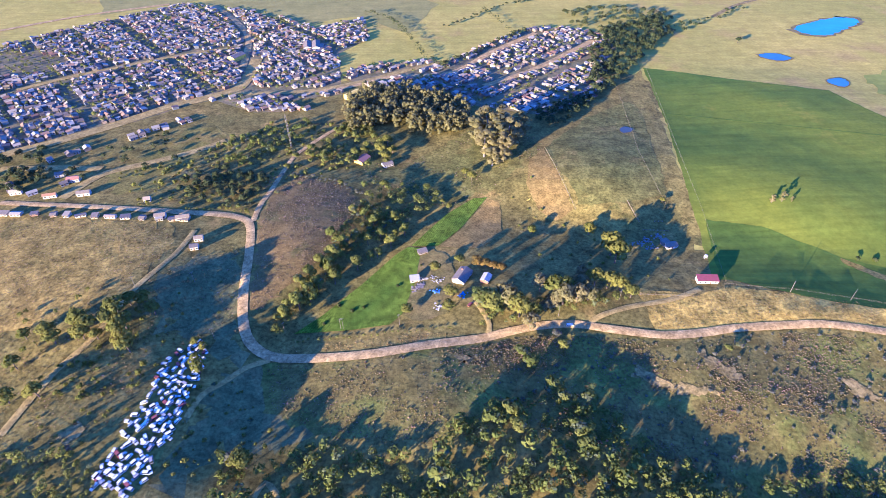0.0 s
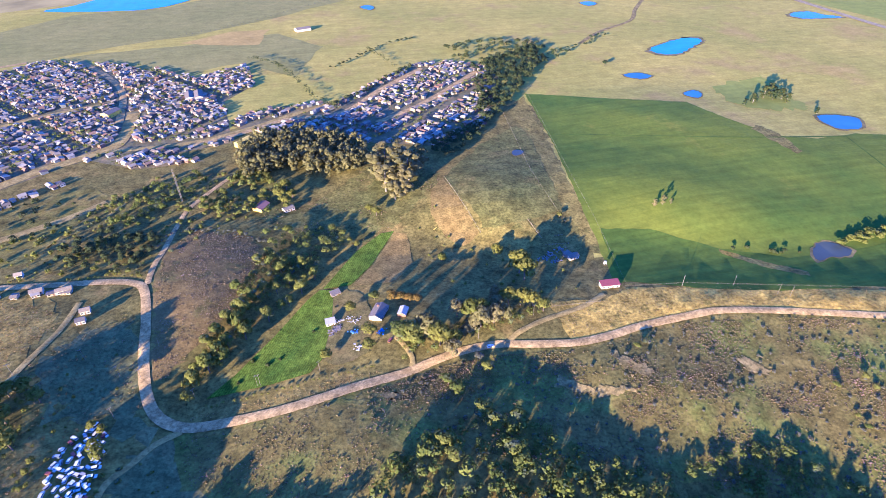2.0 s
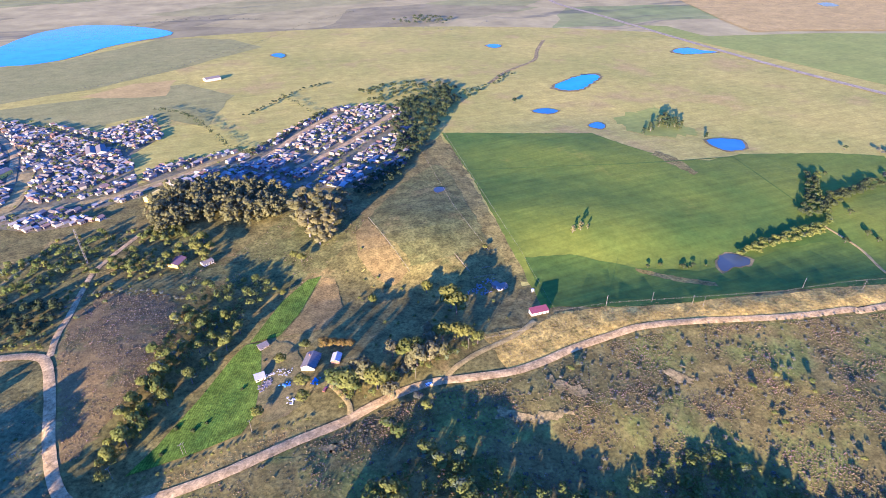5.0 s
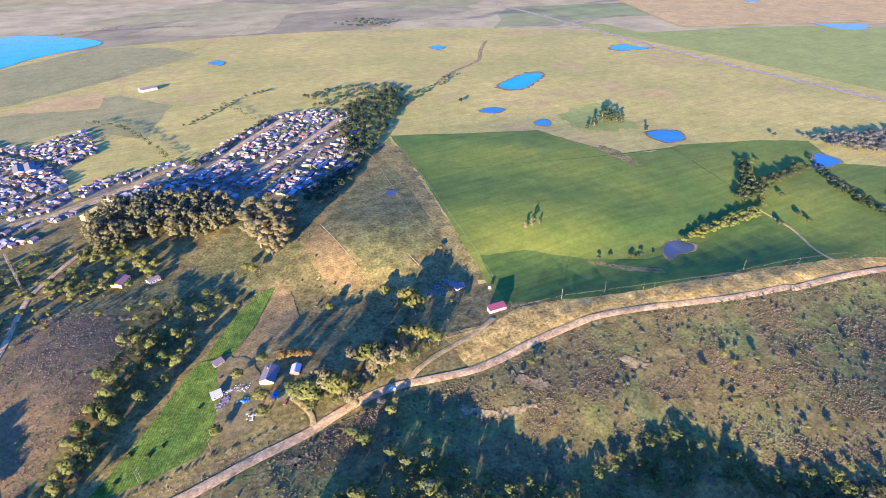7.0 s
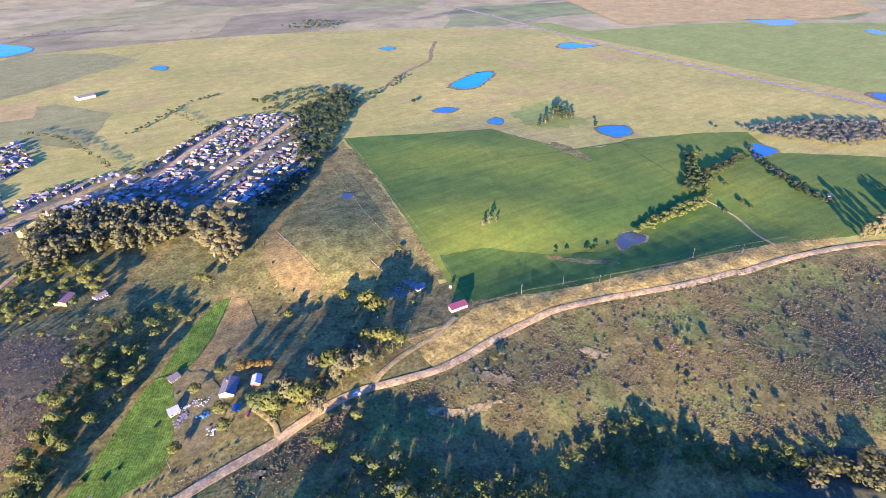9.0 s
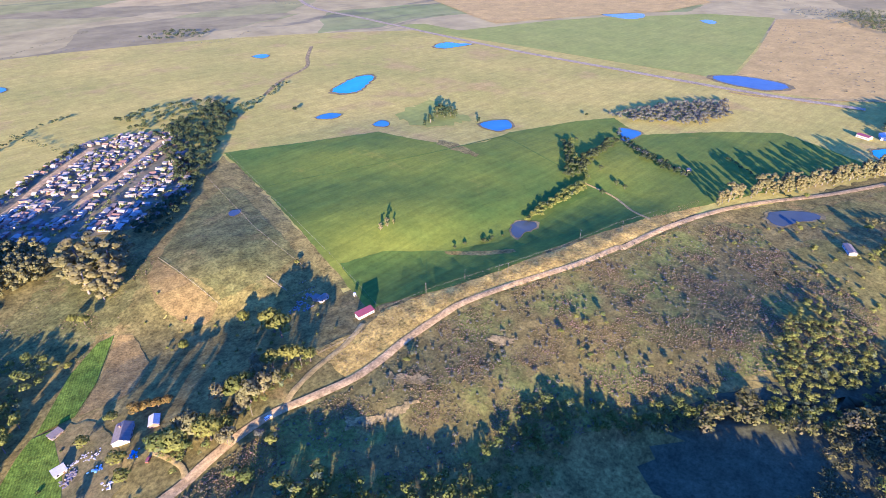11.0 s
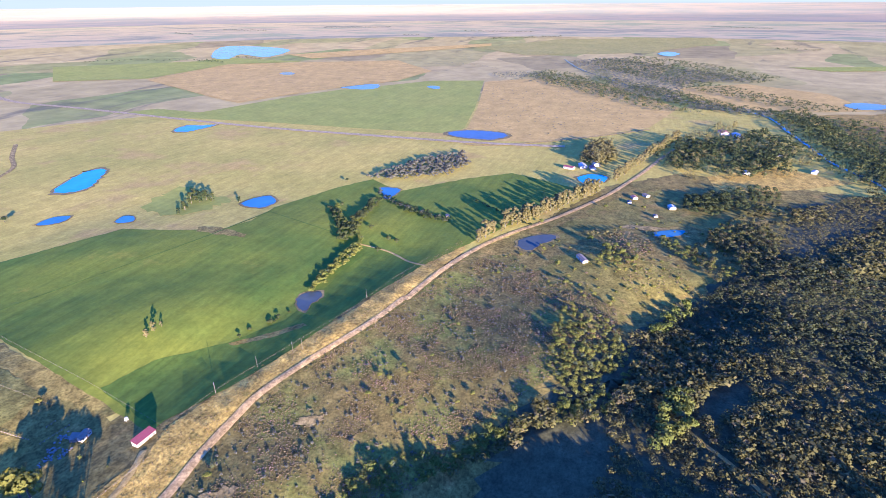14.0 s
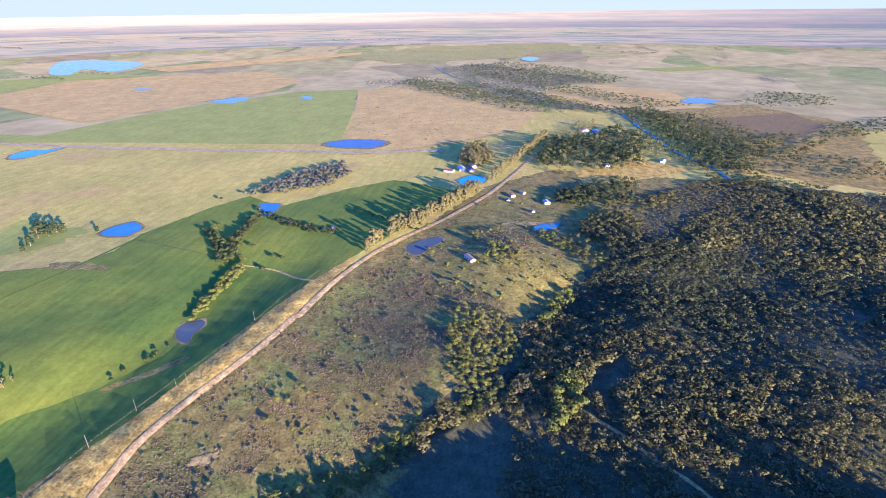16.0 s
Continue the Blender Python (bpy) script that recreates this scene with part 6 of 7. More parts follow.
def wall_faces(w, d, h, peak, shed=False):
    """Walls of a house with gable ends (or a lean-to slope)."""
    x, y = w / 2, d / 2
    if shed:
        v = [(-x, -y, 0), (x, -y, 0), (x, y, 0), (-x, y, 0), (-x, -y, h), (x, -y, h), (x, y, h + peak), (-x, y, h + peak)]
        return v, [(0, 1, 5, 4), (1, 2, 6, 5), (2, 3, 7, 6), (3, 0, 4, 7), (4, 5, 6, 7)]
    v = [(-x, -y, 0), (x, -y, 0), (x, y, 0), (-x, y, 0), (-x, -y, h), (x, -y, h), (x, y, h), (-x, y, h), (-x, 0, h + peak), (x, 0, h + peak)]
    return v, [(0, 1, 5, 4), (1, 2, 6, 9, 5), (2, 3, 7, 6), (3, 0, 4, 8, 7), (4, 5, 9, 8), (6, 7, 8, 9)]


def roof_faces(w, d, h, peak, shed=False, eave=0.4, thick=0.16):
    """Roof slabs with eaves; the ridge runs along x."""
    x, y = w / 2 + eave, d / 2
    s = peak / (d if shed else d / 2)
    if shed:
        low, high = (-y - eave, h - s * eave), (y + eave, h + peak + s * eave)
        sides = [(low, high)]
    else:
        sides = [((-y - eave, h - s * eave), (0, h + peak)), ((0, h + peak), (y + eave, h - s * eave))]
    v, f = [], []
    if not shed:
        prof = [(-y - eave, h - s * eave), (0, h + peak), (y + eave, h - s * eave)]
        for sx in (-x, x):
            for lift in (0.02, thick):
                v += [(sx, py, pz + lift) for py, pz in prof]
        f = [(3, 9, 10, 4), (4, 10, 11, 5), (1, 7, 6, 0), (2, 8, 7, 1), (0, 3, 4, 1), (1, 4, 5, 2), (7, 10, 9, 6), (8, 11, 10, 7), (0, 6, 9, 3), (5, 11, 8, 2)]
    else:
        (y0, z0), (y1, z1) = sides[0]
        for lift in (0.02, thick):
            v += [(-x, y0, z0 + lift), (x, y0, z0 + lift), (x, y1, z1 + lift), (-x, y1, z1 + lift)]
        f = [(3, 2, 1, 0), (4, 5, 6, 7), (0, 1, 5, 4), (1, 2, 6, 5), (2, 3, 7, 6), (3, 0, 4, 7)]
    return v, f


def house(name, x, y, turn, w, d, h, peak, wall_mat, roof_mat, label, category="house", shed=False, windows=2, doors=1, group="", z=0.0):
    """A building with walls, a roof with eaves, doors and windows set in the long walls."""
    root = thing(name, label, category, group, pose(x, y, z, 0, 0, turn))
    part("wall", mesh_of("wall", *wall_faces(w, d, h, peak, shed), wall_mat), root)
    part("roof", mesh_of("roof", *roof_faces(w, d, h, peak, shed), roof_mat), root)
    for side in (-1, 1):
        n = windows + (doors if side < 0 else 0)
        for k in range(n):
            px = -w / 2 + w * (k + 0.5) / n
            if side < 0 and k == n // 2 and doors:
                leaf = part("door", box_mesh("door", [(px, side * (d / 2 + 0.02), 0.0, 0.95, 0.08, 2.05)], M_DOOR), root)
                if not group:
                    part("handle", box_mesh("handle", [(px + 0.36, side * (d / 2 + 0.09), 1.0, 0.14, 0.06, 0.04)], M_STEEL), leaf, "grey metal door handle")
            else:
                pane = part("window", box_mesh("window", [(px, side * (d / 2 + 0.02), 1.0, 1.2, 0.08, 1.0)], M_DARK), root)
                if not group:
                    part("sill", box_mesh("sill", [(px, side * (d / 2 + 0.09), 0.92, 1.36, 0.2, 0.08)], M_CONCRETE), pane, "pale concrete window sill")
    return root


# the town: rows of small houses between dusty streets
ax, ay = AVENUE[3][0] - AVENUE[0][0], AVENUE[3][1] - AVENUE[0][1]
TURN = math.degrees(math.atan2(ay, ax))
bx_, by_ = STREETS[4][-1][0] - STREETS[4][0][0], STREETS[4][-1][1] - STREETS[4][0][1]
TURN_B = math.degrees(math.atan2(by_, bx_))


def lots(poly, turn, seed, cell=(6.6, 7.6), cross=62.0, lane=96.0, keep=0.88):
    """House places in a polygon, in rows, with streets left open between the blocks."""
    rng = random.Random(seed)
    c, s_ = math.cos(radians(turn)), math.sin(radians(turn))
    uv = [(x * c + y * s_, -x * s_ + y * c) for x, y in poly]
    out, v = [], min(q[1] for q in uv)
    while v < max(q[1] for q in uv):
        u = min(q[0] for q in uv)
        while u < max(q[0] for q in uv):
            if u % cross > 9 and v % lane > 9 and rng.random() < keep:
                a, b = u + rng.uniform(-1.3, 1.3), v + rng.uniform(-1.8, 1.8)
                out.append((a * c - b * s_, a * s_ + b * c))
            u += cell[0]
        v += cell[1]
    out = np.array(out)
    out = out[inside(out, poly)]
    return out[clear_of(out, 8.5)]


GAPS = [[(-576.3, 646.7), (-652.2, 759.4), (-543.8, 733.2), (-482.5, 710), (-497.6, 652.9)], [(-148.4, 718.5), (-98.2, 777.4), (-74.6, 726.4), (-129.7, 691.1)], [(-231.8, 593.6), (-247.1, 672), (-229.3, 671.3), (-218.7, 617.5), (-180, 591.9)]]
place_a = keep_out(lots(TOWN_A, TURN, 5), GAPS)
place_b = lots(TOWN_B, TURN_B, 6, cell=(6.6, 7.6), cross=70.0, lane=52.0)
place_d = lots([(-401, 431.9), (-369.3, 458), (-325.2, 489.7), (-268.7, 534.9), (-255.3, 523.9), (-310.8, 476.5), (-356.8, 445), (-392.4, 418.1)], TURN, 8, cell=(8, 9), keep=0.8)
place_c = lots([(-420.5, 430.4), (-306.6, 427.5), (-315.2, 395.1), (-344.4, 387), (-389.9, 383.8)], TURN, 7, cell=(12, 14), keep=0.6)
homes = [(x, y, TURN) for x, y in place_a] + [(x, y, TURN_B) for x, y in place_b] + [(x, y, TURN) for x, y in place_c] + [(x, y, TURN) for x, y in place_d]
homes.sort(key=lambda q: math.hypot(q[0], q[1]))
FORMS = []
rng = random.Random(11)
for k, (w, d, h, peak, shed) in enumerate(((6.0, 5.2, 2.6, 1.1, False), (7.6, 4.4, 2.6, 0.9, False), (4.4, 3.8, 2.3, 0.5, True), (6.4, 6.0, 2.9, 1.3, False), (4.6, 6.2, 2.5, 0.7, True))):
    x, y, turn = homes[k]
    FORMS.append(house("town_house", x, y, turn, w, d, h, peak, M_WALLS, M_ROOFS, "small plastered town house with a weathered roof", "house", shed, 2, 1, "houses of the town"))
rest_v, rest_f, rest_m = [], [], []
for k, (x, y, turn) in enumerate(homes[5:]):
    turn += rng.choice((0, 90, 90, 180, 270)) + rng.gauss(0, 7)
    if k < 290:
        copy_thing(FORMS[rng.randrange(5)], pose(x, y, 0, 0, 0, turn))
        continue
    w, d, h, shed = rng.uniform(3.2, 8.0), rng.uniform(3.0, 6.0), rng.uniform(2.2, 3.2), rng.random() < 0.4
    peak = rng.uniform(0.6, 1.4)
    m = pose(x, y, 0, 0, 0, turn)
    for kind, (v, f) in enumerate((wall_faces(w, d, h, peak, shed), roof_faces(w, d, h, peak, shed))):
        b = len(rest_v)
        rest_v += [m @ Vector(q) for q in v]
        rest_f += [tuple(b + i for i in q) for q in f]
        rest_m += [kind] * len(f)
tagged(new("town_houses", mesh_of("town_houses", rest_v, rest_f, [M_WALLS, M_ROOFS], picks=rest_m)), "packed rows of low plastered houses with grey roofs", "houses", kind="stuff")
p = np.concatenate([lots(TOWN_A, TURN + 7, 15, cell=(8, 9), keep=0.75), lots(TOWN_B, TURN_B + 7, 16, cell=(8, 9), keep=0.75)])
thicket("town_trees", p, RNG.uniform(2.5, 6.5, len(p)), "broad", L_GREEN, 22, "garden trees among the town houses", "trees", wide=1.15, seed=500, coarse=1.3)

# sheds and houses along the lane into town
rng = random.Random(21)
for k, (x, y) in enumerate(smooth_line([(-351.2, 360.9), (-310.1, 359.2), (-262.8, 355), (-202.6, 350.6)], 11.5)):
    house("roadside_shed", x, y - 3, TURN * 0.2 + rng.uniform(-16, 16), rng.uniform(4, 9.5), rng.uniform(3.2, 5.2), rng.uniform(1.9, 2.4), 0.6, M_WALLS, (M_GREYROOF, M_ROOFS, M_DARKROOF)[k % 3], "low roadside shed with a sheet roof", "shed", k % 2 == 0, 2, 1, "sheds along the lane")
for (x, y), w, d, roof, label in zip([(-321.3, 408.8), (-337.4, 416.7), (-301, 386), (-327.5, 382.4), (-359.4, 388.3), (-223.2, 351.8), (-204.3, 349.1), (-243.3, 375.4), (-182.6, 321.9), (-182.5, 311.8)], (10, 7, 10, 10, 9, 8, 10, 5, 6, 5.5), (7, 5.5, 5, 3, 3, 5, 4.5, 4.5, 4.5, 4.5), (M_TERRA, M_GREYROOF, M_GREYROOF, M_ROOFS, M_ROOFS, M_GREYROOF, M_GREYROOF, M_ROOFS, M_GREYROOF, M_DARKROOF),
                              ("white house with a clay tile roof", "pale shed with a weathered sheet roof", "long shed with a weathered sheet roof", "long low white shed with a grey roof", "long low white shed with a grey roof", "grey sheet-roofed shed beside the lane", "long grey-roofed barn beside the lane", "tiny white hut beside a hedge", "small white house in the grass", "dark-roofed shack in the grass")):
    house("outlying_house", x, y, TURN * 0.3, w, d, 3.0, 1.3, M_WHITE, roof, label, "house")

sheet("farmyard", jagged([(-20.8, 300.7), (-10.7, 308.3), (2.4, 301.5), (8.5, 284.1), (6.3, 260.4), (2.3, 241.8), (-14.4, 235.3), (-24.9, 240.3), (-21.8, 272)], 1.0, 80, 3), M_YARD, 0.1, "trodden reddish farmyard soil", "yard")
sheet("dry_bank", jagged([(280.7, 291.4), (304.2, 268.8), (327.5, 251.6), (325.1, 246.4), (300, 263.2), (278.8, 285.5)], 0.7, 81, 3), M_PADDOCK, 0.11, "strip of dry grass along a wet hollow", "bank")
# farmstead by the crop field
fx, fy = [(12.9, 275.8)][0]
farm = house("farmhouse", fx, fy, 62, 13.5, 9.0, 3.0, 2.0, M_WHITE, M_GREYROOF, "old farmhouse with a weathered grey sheet roof", windows=3)
part("chimney", box_mesh("chimney", [(3.0, 1.5, 3.6, 0.7, 0.7, 2.2)], M_TERRA), farm)
part("roof_gap", box_mesh("roof_gap", [(5.2, 2.4, 4.25, 2.6, 1.9, 0.3)], M_DARKROOF), farm)
fx, fy = [(29, 273.2)][0]
house("outbuilding", fx, fy, 66, 7.5, 5.5, 2.6, 1.2, M_WALLS, M_WHITE, "small outbuilding with a pale roof", "shed")
fx, fy = [(-19.5, 273.6)][0]
house("tool_shed", fx, fy, 6, 6.0, 4.5, 2.4, 0.7, M_WHITE, M_WHITE, "white tool shed at the edge of the crop", "shed", True, 1)
fx, fy = [(-14.8, 303.1)][0]
house("animal_pen", fx, fy, 20, 6.5, 4.0, 2.0, 0.6, M_TIMBER, M_GREYROOF, "small timber pen with a grey roof", "shed", True, 1)


def heap(name, x, y, n, spread, size, mat, label, category, seed):
    """A heap of tilted boards, sacks and scraps, each a piece of its own."""
    r = random.Random(seed)
    root = thing(name, label, category, "", pose(x, y, 0.05))
    forms = [box_mesh("piece", [(0, 0, 0, size * a, size * b, size * c)], mat) for a, b, c in ((1.4, 0.5, 0.3), (0.8, 0.7, 0.5), (0.6, 0.4, 0.3), (1.0, 0.9, 0.25))]
    for _ in range(n):
        part("piece", forms[r.randrange(4)], root, m=pose(r.gauss(0, spread), r.gauss(0, spread * 0.7), r.uniform(0, size * 0.3), r.uniform(-14, 14), r.uniform(-14, 14), r.uniform(0, 360)))
    return root


for k, (x, y) in enumerate([(-14.1, 273.5), (-7.6, 274.5), (-1.8, 272.7)]):
    heap("scrap_heap", x, y, 24, 2.6, 0.9, M_WHITE, "heap of pale sacks and scrap", "heap", 30 + k)
for k, (x, y) in enumerate([(-3.8, 262.2), (-2.7, 247.5), (12.3, 259.2)]):
    heap("tarpaulin_heap", x, y, 12, 1.8, 1.5, (M_BLUE, M_WHITE, M_BLUE)[k], "heap under blue and white tarpaulins", "heap", 40 + k)
for k, (x, y) in enumerate([(-15.1, 267.3), (-17.7, 265.2)]):
    heap("firewood_heap", x, y, 40, 1.8, 1.2, M_TIMBER, "heap of split firewood and planks", "heap", 50 + k)

# red-roofed barn and the shaded yard beside the grain field
fx, fy = [(177.2, 268.7)][0]
barn = house("red_barn", fx, fy, -3, 13.5, 5.0, 3.0, 1.1, M_WHITE, M_REDROOF, "white barn with a red sheet roof", "barn", True, 3)
fx, fy = [(165.5, 306.5)][0]
house("yard_house", fx, fy, 10, 8.0, 5.0, 2.6, 1.0, M_WHITE, M_GREYROOF, "white house with a grey roof beside a shaded yard")
fx, fy = [(162.4, 309.9)][0]
house("lean_to", fx, fy, 25, 5.5, 4.5, 2.4, 0.6, M_WALLS, M_GREYROOF, "small lean-to in a shaded yard", "shed", True, 1)
for k, (x, y) in enumerate([(143.5, 310.3), (150.2, 314.9), (150.1, 304.9), (160.4, 318.1)]):
    heap("yard_clutter", x, y, 18, 2.2, 1.3, M_STEEL, "scattered farm scrap in the yard", "heap", 60 + k)


def tank(x, y):
    root = thing("water_tank", "white round water tank on a short stand", "tank", "", pose(x, y, 0))
    prof = ((1.1, 1.2), (1.2, 1.4), (1.2, 2.6), (0.9, 3.0), (0.3, 3.15))
    v, f = [], []
    for r, z in prof:
        v += [(r * math.cos(k * math.pi / 8), r * math.sin(k * math.pi / 8), z) for k in range(16)]
    for i in range(len(prof) - 1):
        f += [(i * 16 + k, i * 16 + (k + 1) % 16, (i + 1) * 16 + (k + 1) % 16, (i + 1) * 16 + k) for k in range(16)]
    f += [tuple(range(15, -1, -1)), tuple(range(64, 80))]
    part("tank", mesh_of("tank", v, f, M_WHITE, smooth=True), root)
    for sx, sy in ((-0.8, -0.8), (0.8, -0.8), (0.8, 0.8), (-0.8, 0.8)):
        part("leg", box_mesh("leg", [(sx, sy, 0, 0.2, 0.2, 1.22)], M_CONCRETE), root)


for x, y in [(185.9, 293.3)]:
    tank(x, y)


def rail_fence(line, label, gap=3.0, height=1.2, rails=(0.5, 1.05), mat=None, thick=0.12, name="fence"):
    """Posts with rails or wires between them."""
    root = thing(name, label, "fence", "", pose(*line[0], 0))
    pts = []
    for a, b in zip(line, line[1:]):
        k = max(1, round(math.dist(a, b) / gap))
        pts += [(a[0] + (b[0] - a[0]) * i / k - line[0][0], a[1] + (b[1] - a[1]) * i / k - line[0][1]) for i in range(k)]
    pts.append((line[-1][0] - line[0][0], line[-1][1] - line[0][1]))
    post = box_mesh("post", [(0, 0, -0.05, thick * 1.4, thick * 1.4, height + 0.05)], mat or M_TIMBER)
    for x, y in pts:
        part("post", post, root, m=pose(x, y, 0))
    for z in rails:
        verts, faces = [], []
        for x, y in pts:
            verts += [(x - thick * 0.25, y, z), (x + thick * 0.25, y, z), (x, y, z + thick * 0.8)]
        for i in range(len(pts) - 1):
            for k in range(3):
                k2 = (k + 1) % 3
                faces.append((i * 3 + k, i * 3 + k2, i * 3 + 3 + k2, i * 3 + 3 + k))
        part("rail" if thick > 0.1 else "wire", mesh_of("rail", verts, faces, mat or M_TIMBER), root)


rail_fence([(151.6, 326.6), (169.8, 324.8)], "grey timber yard rails", 2.5, 1.2, mat=M_TIMBER, thick=0.12)
rail_fence([(163.4, 337.2), (169.5, 337)], "grey timber yard rails", 2.5, 1.2, mat=M_TIMBER, thick=0.12)
rail_fence([(150.1, 365.4), (151.5, 336.7)], "grey timber rails of a paddock", 2.5, 1.3, (0.3, 0.7, 1.1), M_TIMBER, 0.12)
rail_fence([(97.1, 456.5), (100.7, 427.1), (104.0, 389.4), (105.9, 355.2)], "grey timber fence between two plots", 5.0, 1.3, (0.5, 1.0), M_TIMBER, 0.12)
rail_fence([(251.1, 653.5), (225.9, 486.6), (205.8, 352.1), (190.2, 268.7)], "weathered wire fence along the grain field", 7.0, 1.4, (0.6, 1.2), M_TIMBER, 0.05)
rail_fence([(188.3, 265.8), (233, 259.4), (301.4, 240.8), (364.5, 224.1), (432.3, 212.7), (485.7, 198)], "weathered wire fence between verge and grain", 7.0, 1.4, (0.6, 1.2), M_TIMBER, 0.05)
rail_fence([(207.2, 652.8), (183, 449.2), (179.5, 355.2)], "weathered wire fence of a paddock", 7.0, 1.4, (0.6, 1.2), M_TIMBER, 0.05)
rail_fence([(129.4, 256.9), (163.4, 254.4)], "weathered wire fence in front of a barn", 5.0, 1.4, (0.6, 1.2), M_TIMBER, 0.1)

# country houses and farms beyond
for x, y, turn, w, d, h, roof, wall, label, name in (
        (*[(532, 45.1)][0], 32, 16, 6, 2.8, M_GREYROOF, M_WHITE, "long white farm cottage with a grey roof", "cottage"),
        (*[(726.8, -43.9)][0], 15, 11, 8, 3.0, M_WHITE, M_WHITE, "large white house on the pasture", "white_house"),
        (*[(751.7, 3.8)][0], 25, 9, 7, 2.8, M_TERRA, M_WHITE, "white house by the road bend", "villa"),
        (*[(766.1, -11.1)][0], 40, 9, 6, 2.8, M_GREYROOF, M_WHITE, "pale house with a walled yard", "villa"),
        (*[(730.7, 8.9)][0], 10, 7, 5, 2.6, M_DARKROOF, M_WALLS, "low dark-roofed garage by the road", "garage"),
        (*[(688.5, -24.7)][0], 20, 6, 4.5, 2.4, M_GREYROOF, M_WALLS, "small grey stable in the grass", "stable"),
        (*[(868.9, 109.7)][0], 70, 16, 9, 3.6, M_REDROOF, M_WHITE, "long farm shed with a red roof", "farm_shed"),
        (*[(884.6, 90.5)][0], 20, 18, 11, 4.0, M_WHITE, M_WHITE, "large white farm building by a pond", "farm_hall"),
        (*[(878.7, 74.2)][0], 20, 13, 9, 3.6, M_REDROOF, M_WHITE, "white farm building with a red roof", "farm_shed"),
        (*[(907.4, 72.6)][0], 20, 24, 10, 4.0, M_WHITE, M_WHITE, "pale long farm shed", "farm_shed"),
        (*[(1217, -144.3)][0], 10, 26, 16, 4.5, M_TERRA, M_WHITE, "white villa among trees", "villa"),
        (*[(1196, -167)][0], 5, 40, 14, 3.5, M_WHITE, M_WHITE, "long white building among trees", "villa"),
        (*[(1069, -217.6)][0], 5, 22, 10, 3.2, M_GREYROOF, M_WHITE, "pale riverside house with grey roof", "villa"),
        (*[(928.2, -153.2)][0], 5, 14, 9, 3.0, M_WHITE, M_WHITE, "small white house among tall trees", "villa"),
        (*[(965.8, -252.7)][0], -20, 14, 8, 3.0, M_WHITE, M_WHITE, "small white house on the river meadow", "villa"),
        (*[(-33.2, 1057)][0], 20, 26, 16, 4.0, M_GREYROOF, M_WHITE, "pale farm building on the plain", "farm_hall"),
        (*[(-72.3, 436.1)][0], 60, 13, 9, 3.0, M_TERRA, M_YELLOW, "yellow homestead with clay tiles among trees", "homestead"),
        (*[(-49, 427.6)][0], 30, 9, 6, 2.6, M_GREYROOF, M_WALLS, "grey-roofed shed among trees", "shed"),
        (*[(-98.1, 578.5)][0], 50, 20, 8, 5.0, M_YELLOW, M_YELLOW, "yellow two-storey building at a town corner", "building"),
        (*[(-262.7, 702)][0], 60, 20, 12, 5.0, M_GREYROOF, M_YELLOW, "yellow-walled hall by the avenue", "hall"),
        (*[(-178.7, 741.3)][0], TURN + 60, 26, 10, 4.5, M_GREYROOF, M_WHITE, "large pale warehouse in the town", "warehouse"),
        (*[(-167.1, 740.9)][0], TURN + 60, 28, 10, 5.0, M_GREYROOF, M_WHITE, "large grey warehouse in the town", "warehouse"),
        (*[(602.4, 221.3)][0], 30, 6, 4, 2.2, M_GREYROOF, M_WALLS, "tiny pump hut by the creek", "hut")):
    house(name, x, y, turn, w, d, h, min(2.0, d * 0.16), wall, roof, label, "house", windows=3)


# the vehicle pound: rows of stored cars
def car_parts(length, width, roof_h, seed):
    L, w = length / 2, width / 2
    prof = [(-L, 0.35), (-L, 0.78), (-L * 0.45, 0.92), (L * 0.55, 0.9), (L, 0.72), (L, 0.35)]
    v, f, n = [], [], len(prof)
    for sy, k in ((-w, 1.0), (-w * 0.97, 1.0), (w * 0.97, 1.0), (w, 1.0)):
        for x, z in prof:
            v.append((x * (0.985 if abs(sy) == w else 1), sy, z * (0.97 if abs(sy) == w and z > 0.5 else 1)))
    for r in range(3):
        f += [(r * n + i, r * n + (i + 1) % n, (r + 1) * n + (i + 1) % n, (r + 1) * n + i) for i in range(n)]
    f += [tuple(range(n - 1, -1, -1)), tuple(range(3 * n, 4 * n))]
    a, b, c, d = -L * 0.93, L * 0.5, -L * 0.84, L * 0.34
    cab = [(a, -w * 0.93, 0.86), (b, -w * 0.93, 0.86), (b, w * 0.93, 0.86), (a, w * 0.93, 0.86), (c, -w * 0.86, roof_h), (d, -w * 0.86, roof_h), (d, w * 0.86, roof_h), (c, w * 0.86, roof_h)]
    glass = mesh_of("glazing", cab, [(0, 1, 5, 4), (1, 2, 6, 5), (2, 3, 7, 6), (3, 0, 4, 7)], M_GLASS)
    top = [(x * 1.02, y * 1.02, z + dz) for dz in (0.0, 0.06) for x, y, z in cab[4:]]
    b0 = len(v)
    v += top
    f += [tuple(b0 + i for i in q) for q in ((3, 2, 1, 0), (4, 5, 6, 7), (0, 1, 5, 4), (1, 2, 6, 5), (2, 3, 7, 6), (3, 0, 4, 7))]
    return mesh_of("body", v, f, M_CARS), glass, L, w


